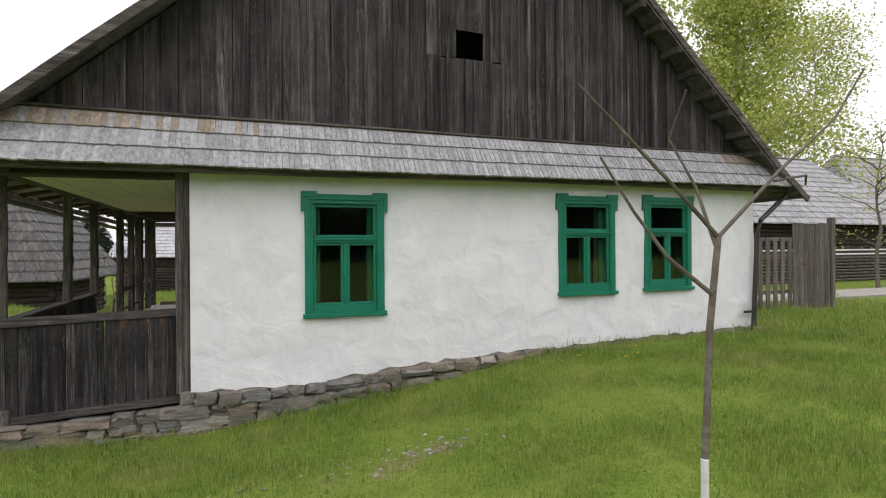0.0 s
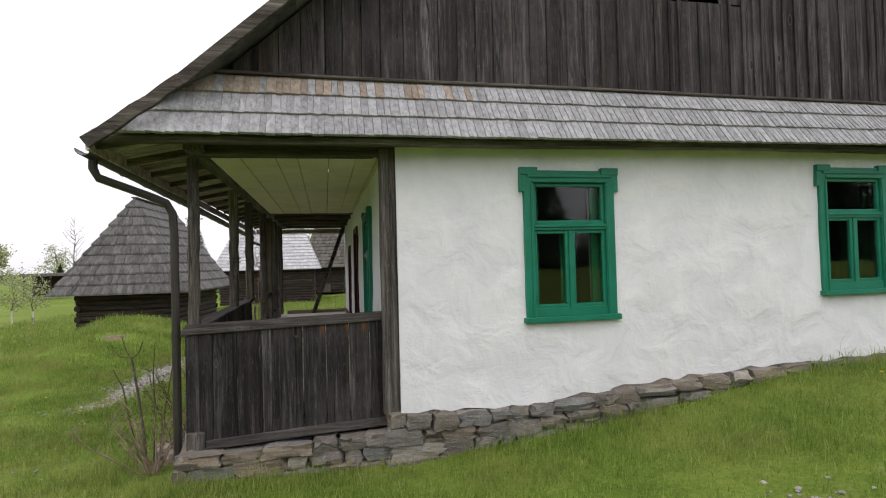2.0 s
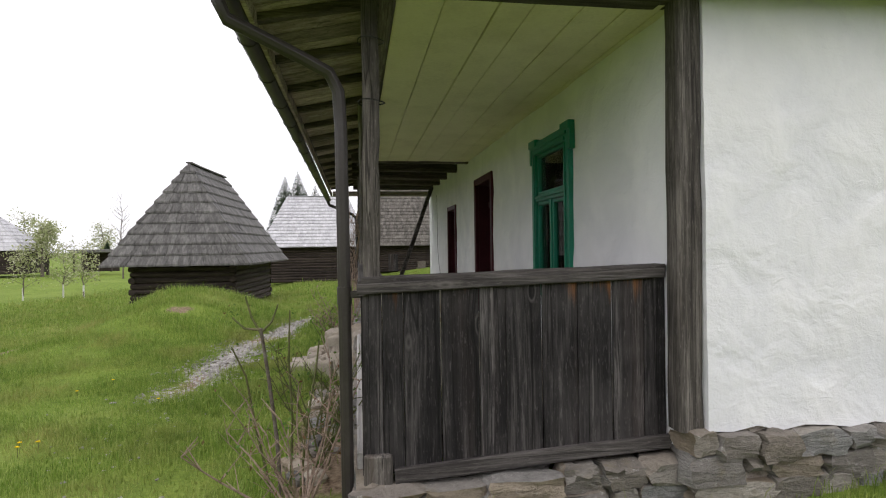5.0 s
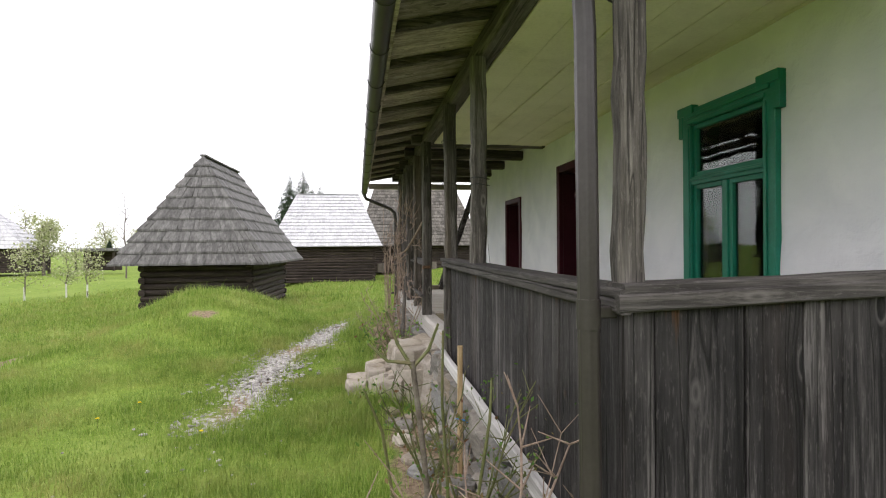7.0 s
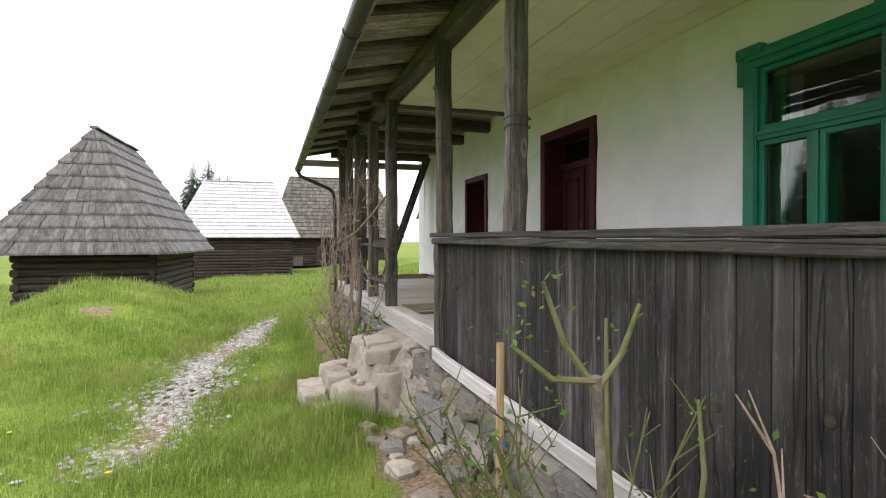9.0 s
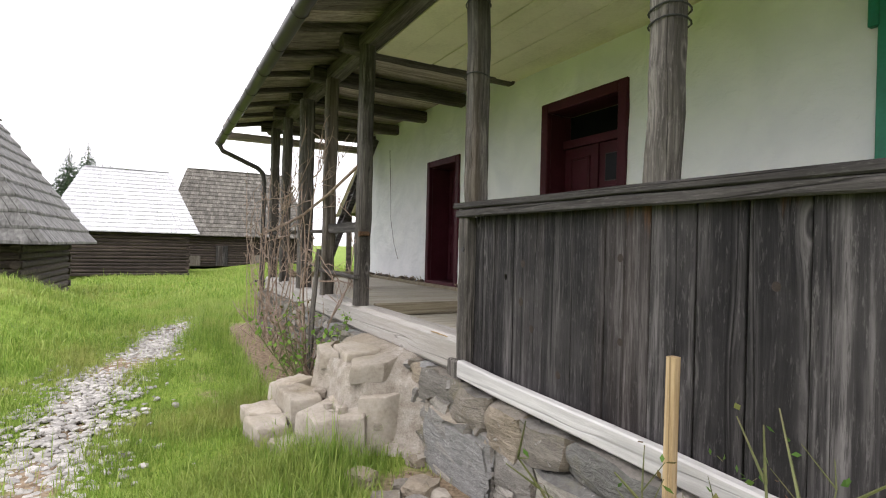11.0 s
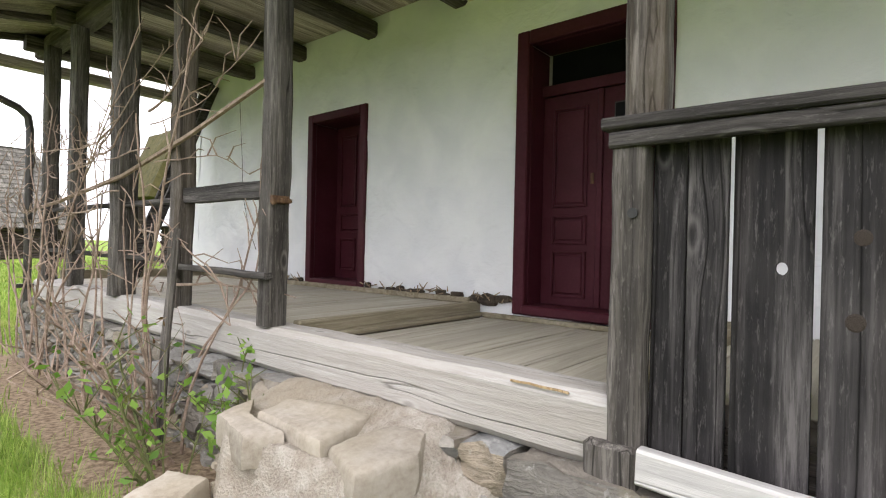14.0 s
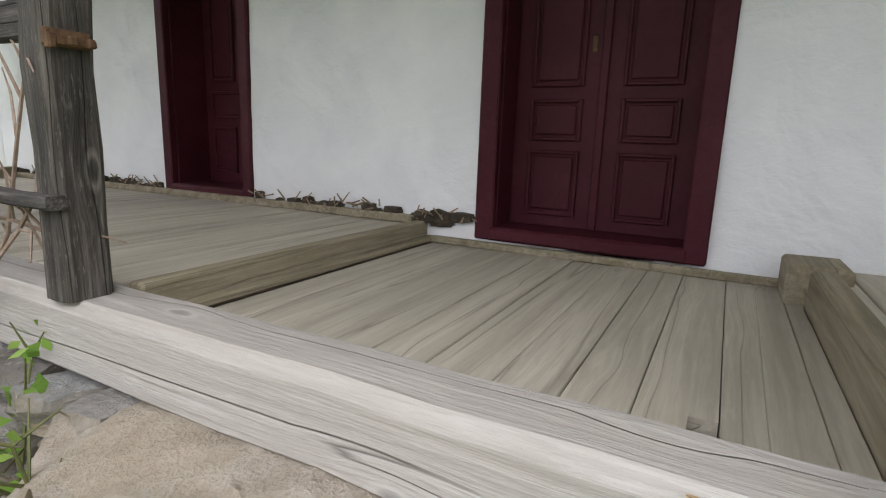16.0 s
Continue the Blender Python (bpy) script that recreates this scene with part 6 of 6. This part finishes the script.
fence = thing("picket_fence", "grey weathered picket fence between house and gate", "fence", "", "", (12.5, 9.5, 0.72))
for i in range(9):
    part("picket", boxed((-1.2 + i * 0.25, 0, 0.05), (-1.2 + i * 0.25 + 0.13, 0.025, 1.75 + rng.uniform(-.05, .05)), 0.005), FENCE_WOOD, fence)
for z in (0.4, 1.3, 1.7):
    part("rail", boxed((-1.35, 0.028, z), (1.0, 0.07, z + 0.09), 0.005), FENCE_WOOD, fence)
structure("road", boxed((15.0, 11.5, 0.40), (60.0, 13.4, 0.68), 0), LANE, "pale gravel lane beyond the gate", "road")
shed = thing("open_shed", "small dark open shed far across the meadow", "shed", "", "", (-35.6, 80, -1.0))
part("roof", boxed((-2.6, -1.5, 2.5), (2.6, 1.5, 2.9), 0.05), OLD_ROOF, shed)
for x in (-2.2, -0.7, 0.7, 2.2):
    part("post", boxed((x - 0.1, -1.2, 0), (x + 0.1, -1.0, 2.5), 0.01), LOG_WOOD, shed)
part("back_wall", boxed((-2.3, 1.0, 0), (2.3, 1.15, 2.5), 0), LOG_WOOD, shed)

# ladder that leans at the far porch end
lad = thing("wooden_ladder", "old grey wooden ladder leaning by the far porch end", "ladder")
LA, LB = Vector((-0.92, 17.05, 0.75)), Vector((-0.06, 16.95, 3.15))
LD = Vector((0.02, 0.33, 0))
for s in (0, 1):
    part("stile", beam(LA + LD * s, LB + LD * s, 0.06, 0.09, 0.005, 6, 0.004), RAIL_WOOD_X, lad)
for k in range(1, 10):
    p = LA.lerp(LB, k / 10)
    part("rung", tube(bmesh.new(), [p + Vector((0, -.02, 0)), p + LD + Vector((0, .02, 0))], 0.018, 6), RAIL_WOOD_Y, lad)

# ---- climbing vine on the outer posts ----
vine = thing("climbing_vine", "leafless tangled climbing vine on the porch posts", "vine", "", "", (-1.95, 14.6, -0.05))
rv = random.Random(11)
VO = Vector((-1.95, 14.6, -0.05))
bm = bmesh.new()


def cane(p, d, n, step, r0, jitter, low=-2.14, high=-1.80, top=2.5, twigs=0.5):
    """A long wandering cane with short side twigs."""
    pts = [p.copy()]
    for s_ in range(n):
        d = (d + Vector((rv.uniform(-.5, .5), rv.uniform(-1, 1), rv.uniform(-.7, .6))) * jitter).normalized()
        p = p + d * step * rv.uniform(0.7, 1.2)
        p.x, p.y, p.z = min(max(p.x, low), high), min(max(p.y, 12.95), 17.3), min(p.z, top)
        pts.append(p.copy())
    tube(bm, [q - VO for q in pts], [r0 * (1 - 0.7 * i / len(pts)) for i in range(len(pts))], 5)
    for q in pts[2:]:
        if q.z > 0.75 and rv.random() < twigs:
            e = q + Vector((rv.uniform(-.12, .12), rv.uniform(-.26, .26), rv.uniform(-.05, .26)))
            h = (q + e) / 2 + Vector((rv.uniform(-.03, .03), rv.uniform(-.03, .03), .03))
            tube(bm, [q - VO, h - VO, e - VO], [0.005, 0.004, 0.002], 4)


for k in range(24):
    y0 = rv.choice((13.5, 14.1, 14.9, 15.4, 16.1, 16.8)) + rv.uniform(-.25, .25)
    cane(Vector((-2.02 + rv.uniform(-.1, .08), y0, 0.0)), Vector((0.02, rv.uniform(-.25, .25), 1.0)), rv.randint(9, 15), 0.17, rv.uniform(0.007, 0.014), 0.22, twigs=0.8)
for k in range(24):
    cane(Vector((-1.92 + rv.uniform(-.06, .08), rv.uniform(13.6, 16.6), rv.choice((1.0, 1.3, 1.5, 1.75, 2.0)) + rv.uniform(-.1, .1))), Vector((0, rv.choice((-1, 1)), rv.uniform(-.1, .2))), rv.randint(6, 12), 0.16, rv.uniform(0.005, 0.010), 0.25, twigs=0.9)
part("tangle", bm, VINE, vine)
bm = bmesh.new()
tube(bm, [(0.13, -1.72, 2.08), (0.10, -0.9, 1.88), (0.08, 0.1, 1.70), (0.06, 1.6, 1.56), (0.06, 2.3, 1.52)], [0.016, 0.018, 0.018, 0.015, 0.012], 6)
part("main_stem", bm, VINE, vine)
bm = bmesh.new()
tube(bm, [(-0.12, -1.09, 0.0), (-0.10, -1.12, 0.7), (-0.06, -1.15, 1.30)], [0.028, 0.026, 0.022], 7)
part("support_stake", bm, POST_WOOD, vine, "grey stake that props the vine")


def bush(name, x, y, label, stems, height, spread, mat, leaves, seed, leaf_size=0.022, lean=(0, 0), rad=0.008, leaf_mat_=None):
    z = float(ground_z(x, y))
    t = thing(name, label, "bush", "", "", (x, y, z))
    rr = random.Random(seed)
    tips = []
    for k in range(stems):
        a = rr.uniform(0, 6.283)
        h = height * rr.uniform(0.55, 1.05)
        bm = bmesh.new()
        p = Vector((rr.uniform(-.06, .06), rr.uniform(-.08, .08), -0.03))
        out = Vector((math.cos(a) * spread + lean[0], math.sin(a) * spread + lean[1], 1.0))
        pts = [p]
        for s in range(6):
            out += Vector((rr.uniform(-.16, .16), rr.uniform(-.16, .16), rr.uniform(-.1, .1)))
            pts.append(pts[-1] + out.normalized() * h / 6)
        r = rad * rr.uniform(0.6, 1.4)
        tube(bm, pts, [r * (1 - 0.11 * i) for i in range(7)], 6)
        for q in pts[2:]:
            for _ in range(2):
                e = q + Vector((rr.uniform(-.13, .13), rr.uniform(-.13, .13), rr.uniform(0.02, .16)))
                tube(bm, [q, e], [r * 0.45, r * 0.18], 4)
                tips.append(tuple(e))
            tips.append(tuple(q))
        part("stem", bm, mat, t)
    if leaves:
        v, f = leaf_cloud(leaves, None, (0.02, 0.02, 0.02), leaf_size, seed, tips)
        cloud_part("leaves", v, f, leaf_mat_ or ROSE_LEAF, t)
    return t


bush("rose_bush", -2.25, 7.55, "bare budding rose bush by the porch corner", 14, 1.0, 0.6, VINE, 170, 1, 0.012, (-0.25, -0.1))
tall = thing("rose_bush", "tall pruned rose with a forked thorny green-brown stem", "bush", "", "", (-2.40, 7.86, 0.08))
part("stem", tube(bmesh.new(), [(0, 0, -0.03), (-0.02, -0.03, 0.4), (-0.06, -0.06, 0.8), (-0.10, -0.09, 1.13)], [0.015, 0.014, 0.012, 0.011], 8), BARK, tall)
for q in ([(-0.10, -0.09, 1.10), (-0.16, -0.06, 1.20), (-0.20, -0.04, 1.33)], [(-0.10, -0.09, 1.10), (-0.03, -0.08, 1.17), (0.01, -0.09, 1.28)], [(-0.10, -0.09, 1.12), (-0.2, -0.08, 1.13), (-0.28, -0.05, 1.2)]):
    part("shoot", tube(bmesh.new(), q, [0.0085, 0.007, 0.005], 7), ROSE_STEM, tall, "green thorny shoot")
for q in ([(0.05, 0.05, -0.03), (0.07, 0.06, 0.5), (0.05, 0.08, 0.9), (0.06, 0.10, 1.22)], [(0.12, -0.02, -0.03), (0.17, -0.05, 0.45), (0.24, -0.04, 0.85), (0.26, 0.0, 1.02)], [(-0.06, 0.04, -0.03), (-0.16, 0.06, 0.4), (-0.22, 0.03, 0.8), (-0.30, 0.0, 1.0)]):
    part("cane", tube(bmesh.new(), q, [0.009, 0.008, 0.007, 0.005], 7), ROSE_STEM, tall)
thorns = bmesh.new()
for q in ((-0.16, -0.06, 1.20), (-0.13, -0.075, 1.15), (-0.03, -0.08, 1.17), (0.0, -0.09, 1.25), (-0.18, -0.05, 1.27), (-0.2, -0.08, 1.13), (-0.08, -0.07, 0.95), (-0.06, -0.06, 0.8)):
    tube(thorns, [q, (q[0] + 0.012, q[1] - 0.012, q[2] + 0.012)], [0.004, 0.0006], 4)
tagged(part("thorn", thorns, ROSE_STEM, tall), kind="stuff")
lv, lf_ = leaf_cloud(130, None, (0.03, 0.03, 0.03), 0.009, 31, [(-0.28, -0.05, 1.2), (-0.27, -0.05, 1.24), (-0.2, -0.04, 1.33), (-0.06, -0.06, 0.7), (0.06, 0.10, 1.2), (0.25, 0.0, 1.0), (0.2, -0.04, 0.7), (-0.3, 0.0, 1.0), (-0.2, 0.03, 0.7)])
cloud_part("leaves", lv, lf_, ROSE_LEAF, tall)
bush("rose_bush", -2.18, 8.25, "pruned rose bush with new red-green leaves", 8, 0.95, 0.35, ROSE_STEM, 150, 2, 0.013, rad=0.008)
bush("rose_bush", -2.25, 8.85, "pruned green-stemmed rose bush with a few leaves", 5, 0.9, 0.35, ROSE_STEM, 110, 3, 0.014, rad=0.009)
bush("rose_bush", -2.12, 9.35, "pruned green-stemmed rose bush against the parapet", 5, 0.7, 0.3, ROSE_STEM, 60, 4, 0.018)
bush("rose_bush", -2.06, 13.38, "leaning rose bush with bare and budding stems beside the steps", 17, 1.25, 0.42, VINE, 70, 5, 0.022, (-0.35, 0.25), rad=0.011)
bush("rose_bush", -2.28, 12.95, "low rose bush with green-brown canes beside the steps", 7, 0.85, 0.45, ROSE_STEM, 130, 15, 0.026, (-0.2, 0.15), rad=0.009, leaf_mat_=SHOOT_LEAF)
bush("rose_bush", -2.04, 12.70, "young rose shoots with bright green leaves", 6, 0.7, 0.35, ROSE_STEM, 230, 6, 0.026, leaf_mat_=SHOOT_LEAF)
stk = thing("garden_stake", "pale wooden stake with blue twine in the rose bed", "stake", "", "", (-2.0, 9.36, 0.02))
part("stake", beam((0, 0, -0.05), (0.01, 0, 0.94), 0.035, 0.035, 0.003, 4, 0.001, up=(0, 1, 0)), STAKE, stk)
part("twine", tube(bmesh.new(), [(-0.03, -0.02, 0.42), (0.03, -0.03, 0.41), (0.08, -0.02, 0.36), (0.02, 0.03, 0.40), (-0.03, -0.02, 0.42)], 0.004, 5), BLUE, stk, "loop of bright blue twine")

# loose stones in the rose bed
for i in range(26):
    x, y = rng.uniform(-2.4, -1.98), rng.uniform(8.0, 11.2)
    s = rng.uniform(0.05, 0.14)
    tagged(part("loose_stone", rock(bmesh.new(), (x, y, float(ground_z(x, y)) + s * 0.12), (s * 1.4, s * 1.2, s * 0.8), 200 + i, flat=0.5, rz=rng.uniform(0, 3)), STEP_STONE if i % 5 == 0 else STONE),
           "loose rough stone lying in the rose bed", "stone", "stones in the rose bed")

# gravel of the path
rg = np.random.RandomState(4)
gvs, gfs = [], []
ICO = bmesh.new()
bmesh.ops.create_icosphere(ICO, subdivisions=1, radius=1.0)
iv = np.array([v.co[:] for v in ICO.verts])
ifa = np.array([[v.index for v in f.verts] for f in ICO.faces])
ICO.free()
N = 4200
py = 10.6 + 8.6 * rg.uniform(0, 1, N)
keep = rg.uniform(0, 1, N) < smooth01(py, 10.4, 11.8) * (1 - 0.85 * smooth01(py, 15, 18.5))
py = py[keep]
px = np.interp(py, PATH_Y, PATH_X) + rg.normal(0, 0.22, len(py)) * (1.0 - 0.25 * smooth01(py, 13, 19))
sx = rg.uniform(0.010, 0.034, len(py)) ** 1.0
extra = 110
px = np.concatenate([px, rg.normal(-4.3, 0.5, extra), rg.normal(1.9, 0.6, 90)])
py = np.concatenate([py, rg.uniform(7.6, 10.5, extra), rg.normal(4.7, 0.15, 90)])
sx = np.concatenate([sx, rg.uniform(0.008, 0.02, extra), rg.uniform(0.01, 0.025, 90)])
rot = rg.uniform(0, 6.283, len(px))
shp = rg.uniform(0.6, 1.4, (len(px), 3)) * np.array([1.2, 1.0, 0.55])
V = iv[None] * shp[:, None] * sx[:, None, None] * (1 + rg.uniform(-.22, .22, (len(px), len(iv), 1)))
cr, sr = np.cos(rot)[:, None], np.sin(rot)[:, None]
VX, VY = V[..., 0] * cr - V[..., 1] * sr + px[:, None], V[..., 0] * sr + V[..., 1] * cr + py[:, None]
VZ = V[..., 2] + (ground_z(px, py) + 0.008)[:, None]
gme2 = bpy.data.meshes.new("gravel")
gme2.from_pydata(np.stack([VX, VY, VZ], -1).reshape(-1, 3).tolist(), [], (ifa[None] + (np.arange(len(px)) * len(iv))[:, None, None]).reshape(-1, 3).tolist())
gme2.materials.append(GRAVEL)
tagged(new("gravel", gme2), "pale loose gravel along the trodden path", "gravel", "", "stuff")


# ---- grass ----
def grass(name, n, x0, x1, y0, y1, hgt, wid, seed, label, keep_bare=0.0):
    r = np.random.RandomState(seed)
    soft_edge = 0.06 * min(x1 - x0, y1 - y0)
    x, y = r.uniform(x0, x1, n) + r.normal(0, soft_edge, n), r.uniform(y0, y1, n) + r.normal(0, soft_edge, n)
    inside = (x > -1.78) & (y > 7.04) & (x < 9.2) & (y < 18)
    steps_in = (x > np.interp(y, [11.4, 11.6, 12.3, 12.6, 12.8], [-1.9, -2.5, -2.80, -2.5, -2.0])) & (x < -1.7) & (y > 11.4) & (y < 12.8)
    clump = np.sin(x * 1.9 + 2 * np.sin(y * 1.3)) * np.cos(y * 2.3 + np.sin(x * 1.1))
    k = (~inside) & (~steps_in) & (r.uniform(0, 1, n) > np.clip(bare(x, y) * 1.5, 0, 0.985)) & (r.uniform(-1.6, 1, n) < clump + 0.6)
    x, y, clump = x[k], y[k], clump[k]
    n = len(x)
    z = ground_z(x, y) + 0.02 * np.sin(x * 2.1 + 1.3 * np.sin(y * 1.7)) * np.cos(y * 1.9) - 0.006
    edge = np.exp(-((y - 6.9) / 0.25) ** 2) * (x > -2) + np.exp(-((x + 2.6) / 0.25) ** 2) * (y > 7) * (y < 18)
    edge = edge + 1.2 * np.exp(-(((x + 2.45) / 0.35) ** 2 + ((y - 11.25) / 0.3) ** 2)) + 1.0 * np.exp(-(((x + 2.75) / 0.3) ** 2 + ((y - 12.8) / 0.4) ** 2))
    h = hgt * (0.35 + r.gamma(2.0, 0.33, n)) * (1 + 0.4 * clump + 0.8 * edge)
    a, b = r.uniform(0, 6.283, n), r.uniform(0.1, 0.75, n)
    w = wid * r.uniform(0.6, 1.3, n)
    dx, dy = np.cos(a), np.sin(a)
    base = np.stack([x, y, z], 1)
    side = np.stack([-dy * w, dx * w, np.zeros(n)], 1)
    lean = np.stack([dx * h * b, dy * h * b, np.zeros(n)], 1)
    up = np.stack([np.zeros(n), np.zeros(n), h], 1)
    v = np.stack([base - side, base + side, base + side * 0.7 + up * 0.6 + lean * 0.35, base - side * 0.7 + up * 0.6 + lean * 0.35, base + up * (1 - 0.25 * b[:, None]) + lean], 1).reshape(-1, 3)
    i = np.arange(n)[:, None] * 5
    me = bpy.data.meshes.new(name)
    q, t3 = (i + np.array([0, 1, 2, 3])).tolist(), (i + np.array([3, 2, 4])).tolist()
    me.from_pydata(v.tolist(), [], q + t3)
    me.materials.append(GRASS)
    tagged(new(name, me), label, "grass", "", "stuff")


grass("grass_front", 210000, -3.5, 10.0, 1.2, 7.1, 0.058, 0.0028, 1, "fresh spring grass on the slope before the gable")
grass("grass_side", 200000, -8.0, -2.0, 6.0, 14.5, 0.055, 0.0026, 2, "fresh spring grass beside the path")
grass("grass_verge", 60000, -4.2, -2.2, 10.5, 17.5, 0.06, 0.0028, 7, "short trodden grass between path and porch")
grass("grass_steps", 16000, -2.95, -1.95, 10.7, 13.0, 0.07, 0.0026, 17, "tufts of fresh grass round the stone steps")
grass("grass_mid", 170000, -11.0, -1.8, 14.5, 26.0, 0.085, 0.0045, 3, "longer spring grass on the mound")
grass("grass_west", 70000, -24.0, -11.0, 10.0, 32.0, 0.10, 0.008, 6, "spring grass of the western meadow")
grass("grass_far", 90000, -20.0, 6.0, 26.0, 50.0, 0.13, 0.014, 4, "spring grass of the far meadow")
grass("grass_north", 45000, -3.2, 3.0, 17.8, 27.0, 0.085, 0.0045, 8, "spring grass behind the house")
grass("grass_east", 40000, 9.2, 18.0, 4.0, 12.0, 0.11, 0.006, 5, "spring grass round the gate")

# dandelions
for i in range(14):
    x, y = (rng.uniform(-4.9, -4.5), rng.uniform(8.6, 9.2)) if i < 7 else ((rng.uniform(4, 6), rng.uniform(5.6, 6.4)) if i < 11 else (rng.uniform(-7, -4), rng.uniform(9, 13)))
    z = float(ground_z(x, y))
    dl = thing("dandelion", "yellow dandelion flower in the grass", "flower", "dandelions in the meadow", "", (x, y, z))
    part("stalk", tube(bmesh.new(), [(0, 0, 0), (0.005, 0, 0.05), (0.0, 0.004, 0.09)], 0.002, 4), ROSE_STEM, dl)
    fb_ = bmesh.new()
    for k in range(14):
        a = k * 2.4
        r_ = 0.004 + 0.0011 * k
        tube(fb_, [(0, 0.004, 0.09), (r_ * math.cos(a), 0.004 + r_ * math.sin(a), 0.102 - r_ * 0.3)], [0.002, 0.004], 4)
    part("bloom", fb_, YELLOW, dl)
